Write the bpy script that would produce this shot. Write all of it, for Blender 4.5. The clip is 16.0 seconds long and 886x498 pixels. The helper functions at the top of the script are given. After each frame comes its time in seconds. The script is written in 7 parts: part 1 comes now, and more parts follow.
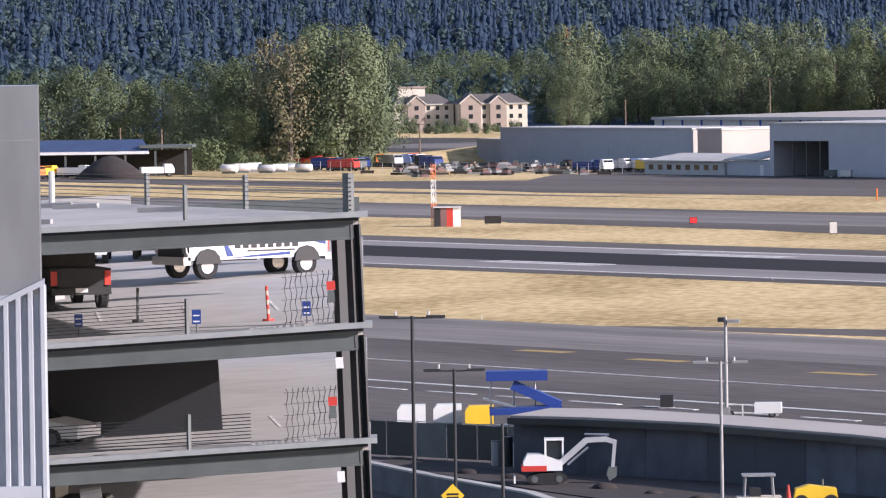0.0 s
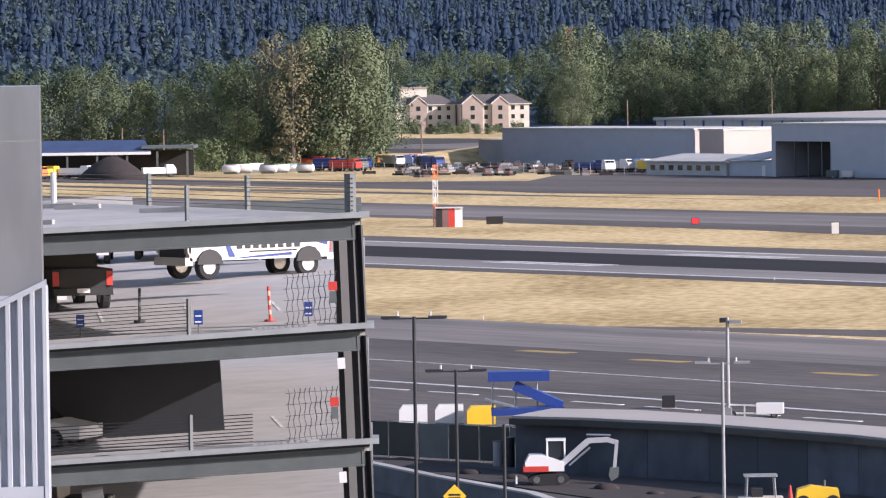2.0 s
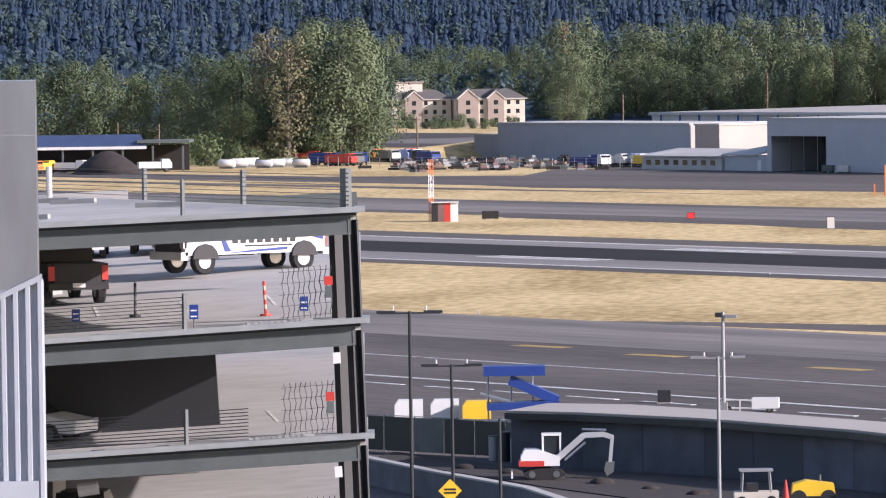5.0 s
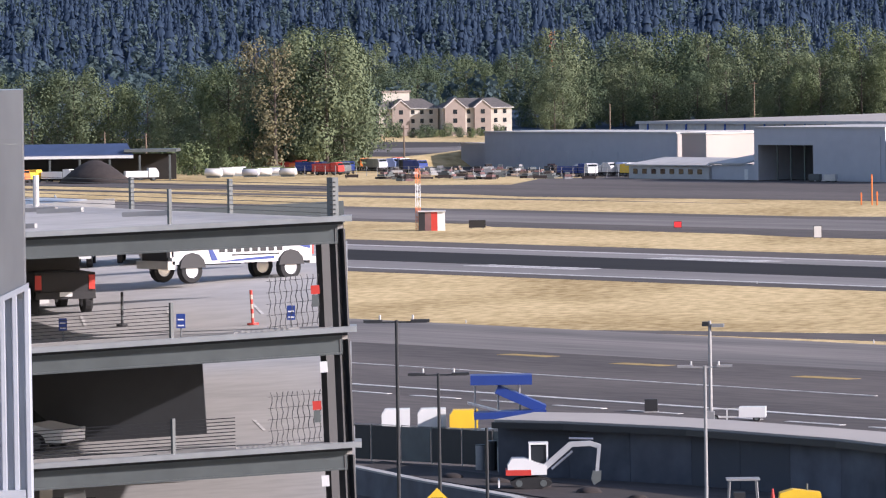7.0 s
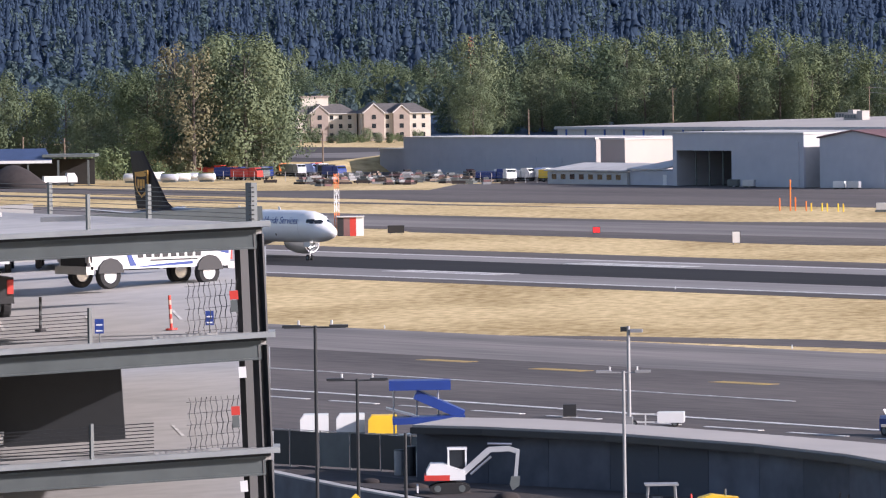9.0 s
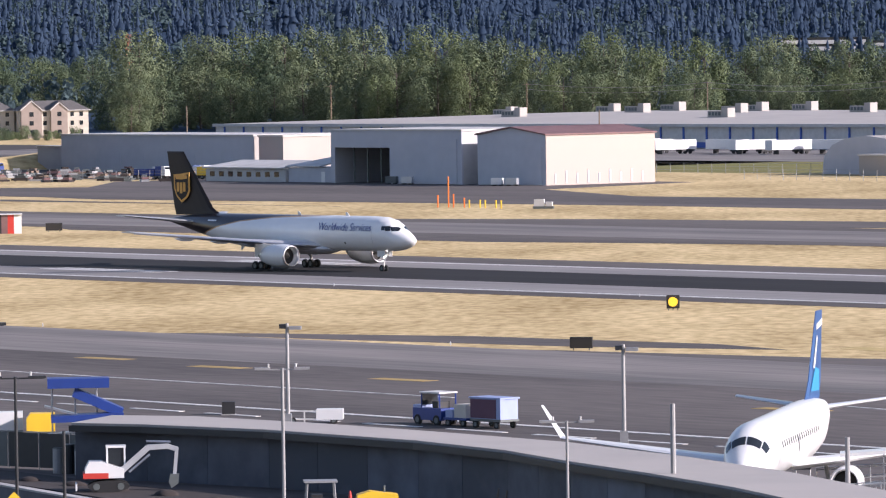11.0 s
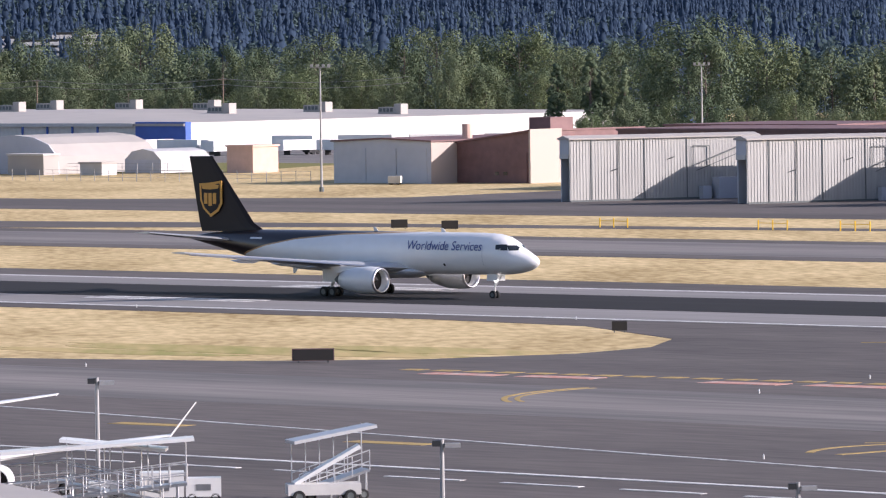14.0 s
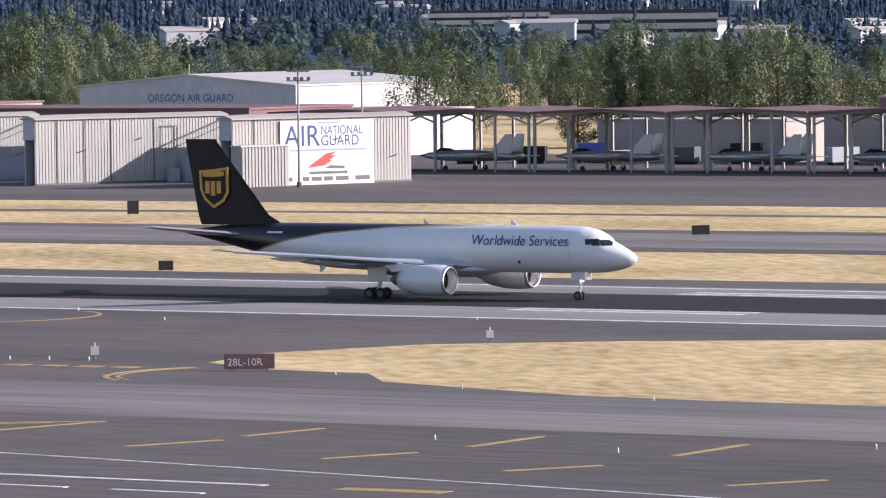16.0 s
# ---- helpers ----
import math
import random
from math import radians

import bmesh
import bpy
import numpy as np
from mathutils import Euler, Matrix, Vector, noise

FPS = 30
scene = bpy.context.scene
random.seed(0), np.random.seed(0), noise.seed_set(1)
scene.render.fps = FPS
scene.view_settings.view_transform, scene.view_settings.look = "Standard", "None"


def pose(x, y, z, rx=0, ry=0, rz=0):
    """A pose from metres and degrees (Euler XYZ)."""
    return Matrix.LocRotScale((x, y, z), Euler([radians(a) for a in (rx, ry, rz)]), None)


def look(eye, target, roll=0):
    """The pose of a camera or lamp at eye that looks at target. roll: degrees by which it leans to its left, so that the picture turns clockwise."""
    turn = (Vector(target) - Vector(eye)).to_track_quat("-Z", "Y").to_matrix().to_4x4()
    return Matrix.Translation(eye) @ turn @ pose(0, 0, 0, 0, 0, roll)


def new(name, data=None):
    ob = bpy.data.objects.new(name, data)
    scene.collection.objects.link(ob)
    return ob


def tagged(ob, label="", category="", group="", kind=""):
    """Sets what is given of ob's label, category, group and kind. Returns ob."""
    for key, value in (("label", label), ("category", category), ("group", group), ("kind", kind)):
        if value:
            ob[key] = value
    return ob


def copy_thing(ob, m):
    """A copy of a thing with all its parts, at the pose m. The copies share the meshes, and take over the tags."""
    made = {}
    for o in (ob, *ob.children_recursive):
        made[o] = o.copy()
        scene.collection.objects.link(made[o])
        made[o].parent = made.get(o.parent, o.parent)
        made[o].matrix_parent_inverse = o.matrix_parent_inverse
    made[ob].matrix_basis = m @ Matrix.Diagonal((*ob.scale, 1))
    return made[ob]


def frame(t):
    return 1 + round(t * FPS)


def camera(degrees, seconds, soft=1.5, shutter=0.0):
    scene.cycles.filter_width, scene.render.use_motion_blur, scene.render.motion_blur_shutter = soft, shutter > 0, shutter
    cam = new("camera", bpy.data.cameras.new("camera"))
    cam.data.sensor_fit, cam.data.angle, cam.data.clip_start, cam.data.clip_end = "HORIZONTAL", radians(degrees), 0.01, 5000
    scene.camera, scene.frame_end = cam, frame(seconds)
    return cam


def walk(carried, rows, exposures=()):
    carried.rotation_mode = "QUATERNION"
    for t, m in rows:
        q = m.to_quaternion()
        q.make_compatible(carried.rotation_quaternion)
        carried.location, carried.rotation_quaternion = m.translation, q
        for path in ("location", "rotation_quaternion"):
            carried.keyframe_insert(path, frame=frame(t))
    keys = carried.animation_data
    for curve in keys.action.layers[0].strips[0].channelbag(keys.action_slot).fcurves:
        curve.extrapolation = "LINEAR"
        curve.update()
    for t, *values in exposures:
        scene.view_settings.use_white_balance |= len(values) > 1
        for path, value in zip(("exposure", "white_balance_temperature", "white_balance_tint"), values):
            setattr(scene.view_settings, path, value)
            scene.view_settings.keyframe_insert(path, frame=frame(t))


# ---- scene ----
cam = camera(8.58, 16.0, soft=1.2, shutter=0.0)
EYE = 25.0
ROWS = [
    (0, 54.961, -1.908, 0.85), (0.5, 54.989, -1.917, 0.79), (1, 54.990, -1.937, 0.80), (1.5, 54.987, -1.934, 0.84),
    (2, 54.979, -1.903, 0.85), (2.5, 54.978, -1.943, 0.83), (3, 54.962, -1.941, 0.83), (3.5, 54.958, -1.993, 0.78),
    (6, 54.903, -1.905, 0.86), (6.5, 54.868, -1.884, 0.85), (7, 54.810, -1.870, 0.84), (7.5, 54.719, -1.850, 0.80),
    (8, 54.606, -1.807, 0.78), (8.2, 54.544, -1.811, 0.77), (10.3, 52.209, -1.893, 0.82), (10.5, 51.818, -1.913, 0.80),
    (11, 50.707, -1.904, 0.82), (11.5, 49.731, -1.940, 0.79), (12, 48.680, -1.985, 0.79), (12.5, 47.278, -1.984, 0.76),
    (13, 45.799, -1.995, 0.80), (13.5, 44.346, -2.015, 0.83), (14, 42.462, -2.026, 0.80), (14.5, 40.635, -2.079, 0.76),
    (15, 38.446, -2.207, 0.77), (15.5, 36.250, -2.286, 0.73), (16, 33.744, -2.340, 0.75),
]
walk(cam, [(t, pose(0, 0, EYE, 90 + p, r, yaw)) for t, yaw, p, r in ROWS], [(0, 0.6, 6100, 23.5), (16, 0.6, 6100, 23.5)])

# ---- light ----
SUN_EL, SUN_AZ = 21.5, 30.0            # azimuth counted from +x towards +y
world = bpy.data.worlds.new("sky")
scene.world = world
world.use_nodes = True
wn = world.node_tree
sky = wn.nodes.new("ShaderNodeTexSky")
sky.sky_type, sky.sun_disc = "NISHITA", False
sky.sun_elevation, sky.sun_rotation = radians(SUN_EL), radians(90 - SUN_AZ)
wn.links.new(sky.outputs[0], wn.nodes["Background"].inputs[0])
wn.nodes["Background"].inputs[1].default_value = 0.11
sun = new("sun", bpy.data.lights.new("sun", "SUN"))
sun.data.energy, sun.data.angle, sun.data.color = 5.0, radians(0.55), (1.0, 0.93, 0.84)
sdir = Vector((math.cos(radians(SUN_AZ)) * math.cos(radians(SUN_EL)), math.sin(radians(SUN_AZ)) * math.cos(radians(SUN_EL)), math.sin(radians(SUN_EL))))
sun.matrix_world = look((0, 0, 300), Vector((0, 0, 300)) - sdir)


# ---- materials ----
def mat(name, col, rough=0.8, var=0.25, scale=1.0, metal=0.0, bump=0.0, big=0.0, bigscale=0.05, col2=None, rand=0.0, island=0.0, spec=0.5, coat=0.0, emit=0.0, stretch=None, thin=0.0, turn=0.0):
    """Principled material: grain of relative size var at scale (1/m), broad stains of size big, variation by object or by leaf."""
    m = bpy.data.materials.new(name)
    m.use_nodes = True
    nt = m.node_tree
    b = nt.nodes["Principled BSDF"]
    b.inputs["Roughness"].default_value, b.inputs["Metallic"].default_value = rough, metal
    b.inputs["Specular IOR Level"].default_value = spec
    b.inputs["Coat Weight"].default_value = coat
    L = nt.links.new
    tc = nt.nodes.new("ShaderNodeTexCoord")
    vec = tc.outputs["Object"]
    if turn:
        tm = nt.nodes.new("ShaderNodeMapping")
        tm.inputs["Rotation"].default_value = (0, 0, radians(turn))
        L(vec, tm.inputs[0])
        vec = tm.outputs[0]
    if stretch:
        mp = nt.nodes.new("ShaderNodeMapping")
        mp.inputs["Scale"].default_value = stretch
        L(vec, mp.inputs[0])
        vec = mp.outputs[0]
    n1 = nt.nodes.new("ShaderNodeTexNoise")
    n1.inputs["Scale"].default_value, n1.inputs["Detail"].default_value = scale, 6
    L(vec, n1.inputs["Vector"])
    c2 = col2 or tuple(c * 0.55 for c in col)
    mix = nt.nodes.new("ShaderNodeMix")
    mix.data_type = "RGBA"
    mix.inputs[6].default_value, mix.inputs[7].default_value = (*col, 1), (*c2, 1)
    mr = nt.nodes.new("ShaderNodeMapRange")
    mr.inputs[1].default_value, mr.inputs[2].default_value, mr.inputs[3].default_value, mr.inputs[4].default_value = 0.35, 0.75, 0, var * 2
    L(n1.outputs[0], mr.inputs[0])
    fac = mr.outputs[0]

    def add(a, k, socket):
        ma = nt.nodes.new("ShaderNodeMath")
        ma.operation = "MULTIPLY_ADD"
        ma.inputs[1].default_value = k
        L(socket, ma.inputs[0])
        L(a, ma.inputs[2])
        return ma.outputs[0]
    if big:
        n2 = nt.nodes.new("ShaderNodeTexNoise")
        n2.inputs["Scale"].default_value, n2.inputs["Detail"].default_value = bigscale, 4
        L(vec, n2.inputs["Vector"])
        m2 = nt.nodes.new("ShaderNodeMapRange")
        m2.inputs[1].default_value, m2.inputs[2].default_value = 0.4, 0.65
        L(n2.outputs[0], m2.inputs[0])
        fac = add(fac, big, m2.outputs[0])
    if rand:
        oi = nt.nodes.new("ShaderNodeObjectInfo")
        fac = add(fac, rand, oi.outputs["Random"])
    if island:
        ge = nt.nodes.new("ShaderNodeNewGeometry")
        fac = add(fac, island, ge.outputs["Random Per Island"])
    L(fac, mix.inputs[0])
    L(mix.outputs[2], b.inputs["Base Color"])
    if bump:
        bp = nt.nodes.new("ShaderNodeBump")
        bp.inputs["Strength"].default_value, bp.inputs["Distance"].default_value = bump, 0.05
        L(n1.outputs[0], bp.inputs["Height"])
        L(bp.outputs[0], b.inputs["Normal"])
    if thin:
        tr = nt.nodes.new("ShaderNodeBsdfTranslucent")
        sh = nt.nodes.new("ShaderNodeMixShader")
        sh.inputs[0].default_value = thin
        L(mix.outputs[2], tr.inputs[0])
        L(b.outputs[0], sh.inputs[1])
        L(tr.outputs[0], sh.inputs[2])
        L(sh.outputs[0], nt.nodes["Material Output"].inputs[0])
    if emit:
        b.inputs["Emission Color"].default_value, b.inputs["Emission Strength"].default_value = (*col, 1), emit
    return m


M = {}
M["grass"] = mat("dry_grass", (0.70, 0.55, 0.30), 0.95, 0.36, 0.75, col2=(0.31, 0.22, 0.095), big=0.45, bigscale=0.05, bump=0.6, spec=0.1, stretch=(1.0, 0.42, 1), turn=-47)
M["green_grass"] = mat("green_grass", (0.30, 0.28, 0.10), 0.95, 0.5, 0.5, col2=(0.50, 0.38, 0.18), big=0.5, bigscale=0.08, spec=0.1, stretch=(1.0, 0.2, 1), turn=-47)
M["scrub"] = mat("scrub_grass", (0.16, 0.17, 0.06), 0.95, 0.4, 0.5, col2=(0.26, 0.2, 0.09), spec=0.1)
M["asphalt"] = mat("asphalt", (0.134, 0.116, 0.107), 0.9, 0.3, 0.6, col2=(0.058, 0.051, 0.049), big=0.5, bigscale=0.03, bump=0.3, spec=0.3, stretch=(0.3, 1.5, 1))
M["asphalt_light"] = mat("worn_asphalt", (0.235, 0.212, 0.196), 0.9, 0.35, 0.5, col2=(0.12, 0.112, 0.108), big=0.7, bigscale=0.06, bump=0.3, spec=0.3, stretch=(0.12, 1.4, 1))
M["runway"] = mat("grooved_runway", (0.27, 0.255, 0.245), 0.9, 0.3, 0.5, col2=(0.17, 0.16, 0.155), big=0.5, bigscale=0.05, spec=0.3, stretch=(0.08, 1.5, 1))
M["rubber"] = mat("rubber_deposit", (0.016, 0.015, 0.016), 0.9, 0.3, 0.6, col2=(0.032, 0.03, 0.031), big=0.4, bigscale=0.04, spec=0.2, stretch=(0.05, 2, 1))
M["white_line"] = mat("white_marking", (0.7, 0.69, 0.66), 0.8, 0.45, 0.9, col2=(0.3, 0.29, 0.28), spec=0.2)
M["yellow_line"] = mat("yellow_marking", (0.42, 0.30, 0.11), 0.8, 0.45, 0.9, col2=(0.28, 0.2, 0.09), spec=0.2)
M["red_line"] = mat("red_marking", (0.5, 0.2, 0.15), 0.8, 0.5, 0.9, col2=(0.5, 0.45, 0.4), spec=0.2)
M["concrete"] = mat("concrete", (0.42, 0.41, 0.39), 0.85, 0.3, 0.4, big=0.4, bigscale=0.1, bump=0.2, col2=(0.28, 0.275, 0.27))
M["deck"] = mat("deck_concrete", (0.47, 0.455, 0.435), 0.85, 0.3, 0.8, big=0.4, bigscale=0.15, col2=(0.34, 0.33, 0.315), bump=0.15, spec=0.3)
M["steel_dark"] = mat("green_grey_steel", (0.115, 0.13, 0.128), 0.5, 0.2, 1.5, big=0.2, bigscale=0.4)
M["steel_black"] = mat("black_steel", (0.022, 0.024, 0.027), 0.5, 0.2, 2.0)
M["ledge"] = mat("galvanised_ledge", (0.36, 0.38, 0.38), 0.5, 0.25, 1.2, metal=0.2)
M["panel_grey"] = mat("grey_sheet_metal", (0.40, 0.41, 0.44), 0.3, 0.2, 0.9, metal=0.75, big=0.3, bigscale=0.7, stretch=(1, 1, 0.3))
M["ribbed"] = mat("ribbed_cladding", (0.44, 0.47, 0.52), 0.5, 0.15, 0.8, metal=0.1, big=0.2, bigscale=0.3)
# plain grey cladding; on cream-sided hangars its blue-grey also carries the front's shade
M["hangar_grey"] = mat("grey_and_shaded_cladding", (0.47, 0.48, 0.52), 0.6, 0.15, 0.5, big=0.25, bigscale=0.12, col2=(0.36, 0.37, 0.42))
M["hangar_cream"] = mat("cream_hangar_cladding", (0.41, 0.34, 0.295), 0.6, 0.15, 0.4, big=0.2, bigscale=0.1, col2=(0.43, 0.35, 0.305))
M["hangar_rib"] = mat("beige_ribbed_cladding", (0.40, 0.392, 0.365), 0.6, 0.3, 1.0, big=0.35, bigscale=0.15, col2=(0.31, 0.30, 0.28), stretch=(1, 1, 0.12))
M["maroon"] = mat("maroon_cladding", (0.2, 0.108, 0.104), 0.65, 0.25, 0.6, big=0.3, bigscale=0.15)
M["pink"] = mat("pink_plaster", (0.62, 0.42, 0.34), 0.8, 0.15, 0.6)
M["roof_grey"] = mat("gravel_roof", (0.40, 0.37, 0.34), 0.9, 0.3, 0.15, big=0.4, bigscale=0.03, col2=(0.33, 0.31, 0.29))
M["roof_white"] = mat("white_roof_membrane", (0.54, 0.525, 0.50), 0.7, 0.2, 0.3, big=0.2, bigscale=0.08)
M["wall_white"] = mat("white_wall_panel", (0.51, 0.50, 0.49), 0.6, 0.15, 0.4, big=0.15, bigscale=0.05)
M["wall_blue"] = mat("blue_wall_panel", (0.03, 0.10, 0.42), 0.5, 0.15, 0.4)
M["shingle"] = mat("dark_shingles", (0.13, 0.12, 0.115), 0.9, 0.35, 1.2)
M["stucco"] = mat("cream_stucco", (0.60, 0.55, 0.47), 0.9, 0.15, 0.6, big=0.2, bigscale=0.1)
M["stucco_dark"] = mat("brown_stucco", (0.31, 0.255, 0.22), 0.9, 0.15, 0.6)
M["glass_dark"] = mat("dark_glass", (0.02, 0.025, 0.03), 0.08, 0.1, 1, spec=0.7)
# near-black; on inner walls of open buildings it stands in for shade
M["dark"] = mat("dark_interior", (0.025, 0.023, 0.022), 0.9, 0.3, 0.5)
M["black"] = mat("black_plastic", (0.02, 0.02, 0.022), 0.6, 0.2, 2)
M["tyre"] = mat("tyre_rubber", (0.018, 0.018, 0.019), 0.85, 0.2, 4)
M["chrome"] = mat("bright_metal", (0.62, 0.62, 0.64), 0.3, 0.1, 2, metal=0.9)
M["white"] = mat("white_paint", (0.72, 0.72, 0.71), 0.35, 0.06, 0.8, coat=0.3)
M["white_dull"] = mat("dull_white_paint", (0.58, 0.57, 0.55), 0.6, 0.2, 0.8)
M["silver"] = mat("silver_paint", (0.55, 0.56, 0.58), 0.35, 0.1, 1, metal=0.5)
M["red"] = mat("red_paint", (0.55, 0.05, 0.035), 0.45, 0.15, 1)
M["orange"] = mat("orange_paint", (0.75, 0.19, 0.03), 0.5, 0.15, 1)
M["yellow"] = mat("yellow_paint", (0.82, 0.52, 0.03), 0.45, 0.12, 1)
M["yellow_glow"] = mat("lit_yellow_sign", (0.9, 0.55, 0.03), 0.5, 0.02, 1, emit=0.35)
M["red_glow"] = mat("lit_red_sign", (0.7, 0.03, 0.03), 0.5, 0.02, 1, emit=0.3)
M["lamp"] = mat("lit_landing_lamp", (1.0, 0.96, 0.88), 0.5, 0.0, 1, emit=6.0)
M["blue"] = mat("blue_paint", (0.016, 0.045, 0.22), 0.45, 0.15, 1)
M["blue_roof"] = mat("dull_blue_metal_roof", (0.055, 0.085, 0.17), 0.5, 0.25, 0.5, big=0.3, bigscale=0.15)
M["blue_light"] = mat("light_blue_paint", (0.03, 0.28, 0.55), 0.35, 0.1, 1)
M["blue_fin"] = mat("mid_blue_fin", (0.03, 0.095, 0.24), 0.4, 0.15, 0.6, col2=(0.02, 0.05, 0.15), big=0.4, bigscale=0.3)
M["blue_pale"] = mat("pale_blue_paint", (0.28, 0.34, 0.55), 0.5, 0.15, 1)
M["violet"] = mat("dull_violet_curtain", (0.12, 0.06, 0.09), 0.8, 0.2, 1)
M["brown"] = mat("dark_brown_paint", (0.015, 0.010, 0.010), 0.5, 0.1, 0.8, spec=0.25)
M["gold"] = mat("gold_paint", (0.60, 0.30, 0.045), 0.4, 0.1, 1)
M["soil"] = mat("dark_soil", (0.04, 0.032, 0.03), 0.95, 0.35, 1.0, bump=0.6)
M["pole_grey"] = mat("grey_pole", (0.33, 0.33, 0.33), 0.5, 0.2, 2, metal=0.3)
M["wood"] = mat("weathered_wood", (0.20, 0.15, 0.11), 0.9, 0.3, 2)
M["bark"] = mat("bark", (0.11, 0.09, 0.075), 0.95, 0.4, 1.5, rand=0.3)
M["leaf"] = mat("leaves", (0.052, 0.082, 0.050), 0.65, 0.1, 0.2, col2=(0.150, 0.180, 0.100), rand=0.8, island=0.2, spec=0.1, thin=0.12)
M["leaf_dry"] = mat("drying_leaves", (0.15, 0.145, 0.085), 0.65, 0.15, 0.2, col2=(0.24, 0.21, 0.125), island=0.35, spec=0.1, thin=0.12)
M["leaf_bright"] = mat("bright_leaves", (0.10, 0.135, 0.065), 0.65, 0.1, 0.2, col2=(0.17, 0.195, 0.10), island=0.3, rand=0.3, spec=0.1, thin=0.12)
# blue of distant haze is put into the next three base colours
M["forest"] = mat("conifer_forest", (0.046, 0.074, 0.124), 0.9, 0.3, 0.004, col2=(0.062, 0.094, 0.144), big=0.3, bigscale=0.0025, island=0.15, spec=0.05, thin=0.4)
M["forest_leaf"] = mat("haze_tinted_broadleaf", (0.074, 0.112, 0.120), 0.85, 0.3, 0.01, col2=(0.105, 0.145, 0.145), island=0.15, spec=0.05, thin=0.35)
M["hill"] = mat("haze_tinted_floor", (0.05, 0.08, 0.125), 0.95, 0.3, 0.02, spec=0.05)


# ---- mesh helpers ----
class Geo:
    """Vertices and faces of one part, gathered from simple solids."""

    def __init__(self):
        self.v, self.f = [], []

    def add(self, vs, fs):
        n = len(self.v)
        self.v += [tuple(p) for p in vs]
        self.f += [tuple(i + n for i in q) for q in fs]
        return self

    def box(self, x0, x1, y0, y1, z0, z1, m=None):
        vs = [Vector((x, y, z)) for z in (z0, z1) for x, y in ((x0, y0), (x1, y0), (x1, y1), (x0, y1))]
        if m is not None:
            vs = [m @ p for p in vs]
        return self.add(vs, [(3, 2, 1, 0), (4, 5, 6, 7), (0, 1, 5, 4), (1, 2, 6, 5), (2, 3, 7, 6), (3, 0, 4, 7)])

    def prism(self, pts, z0, z1):
        n = len(pts)
        vs = [(x, y, z0) for x, y in pts] + [(x, y, z1) for x, y in pts]
        return self.add(vs, [tuple(range(n - 1, -1, -1)), tuple(range(n, 2 * n))] + [(i, (i + 1) % n, n + (i + 1) % n, n + i) for i in range(n)])

    def extrude(self, pts, a, b):
        """A profile pts given at a (3D points), swept to the same profile shifted by b."""
        n = len(pts)
        vs = [Vector(p) for p in pts] + [Vector(p) + Vector(b) for p in pts]
        return self.add(vs, [tuple(range(n - 1, -1, -1)), tuple(range(n, 2 * n))] + [(i, (i + 1) % n, n + (i + 1) % n, n + i) for i in range(n)])

    def tube(self, p, q, r0, r1=None, n=8, cap=True):
        p, q = Vector(p), Vector(q)
        r1 = r0 if r1 is None else r1
        d = (q - p).normalized()
        a = d.orthogonal().normalized()
        b = d.cross(a)
        ring = lambda c, r: [c + (a * math.cos(6.28318 * i / n) + b * math.sin(6.28318 * i / n)) * r for i in range(n)]
        fs = [(i, (i + 1) % n, n + (i + 1) % n, n + i) for i in range(n)]
        if cap:
            fs += [tuple(range(n - 1, -1, -1)), tuple(range(n, 2 * n))]
        return self.add(ring(p, r0) + ring(q, r1), fs)

    def beam(self, p, q, w, h):
        p, q = Vector(p), Vector(q)
        d = (q - p).normalized()
        up = Vector((0, 0, 1)) if abs(d.z) < 0.95 else Vector((0, 1, 0))
        a = d.cross(up).normalized() * w / 2
        b = a.cross(d).normalized() * h / 2
        vs = [c + s for c in (p, q) for s in (-a - b, a - b, a + b, -a + b)]
        return self.add(vs, [(3, 2, 1, 0), (4, 5, 6, 7), (0, 1, 5, 4), (1, 2, 6, 5), (2, 3, 7, 6), (3, 0, 4, 7)])

    def wire(self, pts, r, n=4):
        """One bent wire through the points."""
        pts = [Vector(p) for p in pts]
        d = (pts[-1] - pts[0]).normalized()
        a = d.orthogonal().normalized()
        b = d.cross(a)
        return self.loft([[p + (a * math.cos(6.28318 * i / n) + b * math.sin(6.28318 * i / n)) * r for i in range(n)] for p in pts])

    def loft(self, rings, cap=True):
        n = len(rings[0])
        vs = [p for r in rings for p in r]
        fs = [(k * n + i, k * n + (i + 1) % n, (k + 1) * n + (i + 1) % n, (k + 1) * n + i) for k in range(len(rings) - 1) for i in range(n)]
        if cap:
            fs += [tuple(range(n - 1, -1, -1)), tuple(range((len(rings) - 1) * n, len(rings) * n))]
        return self.add(vs, fs)

    def revolve(self, c, axis, prof, n=20):
        """prof: (distance along axis, radius) pairs round the point c."""
        axis = Vector(axis).normalized()
        a = axis.orthogonal().normalized()
        b = axis.cross(a)
        return self.loft([[Vector(c) + axis * s + (a * math.cos(6.28318 * i / n) + b * math.sin(6.28318 * i / n)) * r for i in range(n)] for s, r in prof], cap=False)


def part(name, geo, material, parent=None, label="", smooth=False):
    me = bpy.data.meshes.new(name)
    me.from_pydata([tuple(p) for p in geo.v], [], geo.f)
    me.materials.append(M[material])
    if smooth:
        me.polygons.foreach_set("use_smooth", [True] * len(me.polygons))
    me.update()
    bm = bmesh.new()
    bm.from_mesh(me)
    bmesh.ops.recalc_face_normals(bm, faces=bm.faces)
    bm.to_mesh(me)
    bm.free()
    ob = new(name, me)
    if parent is not None:
        ob.parent = parent
    if label:
        ob["label"] = label
    return ob


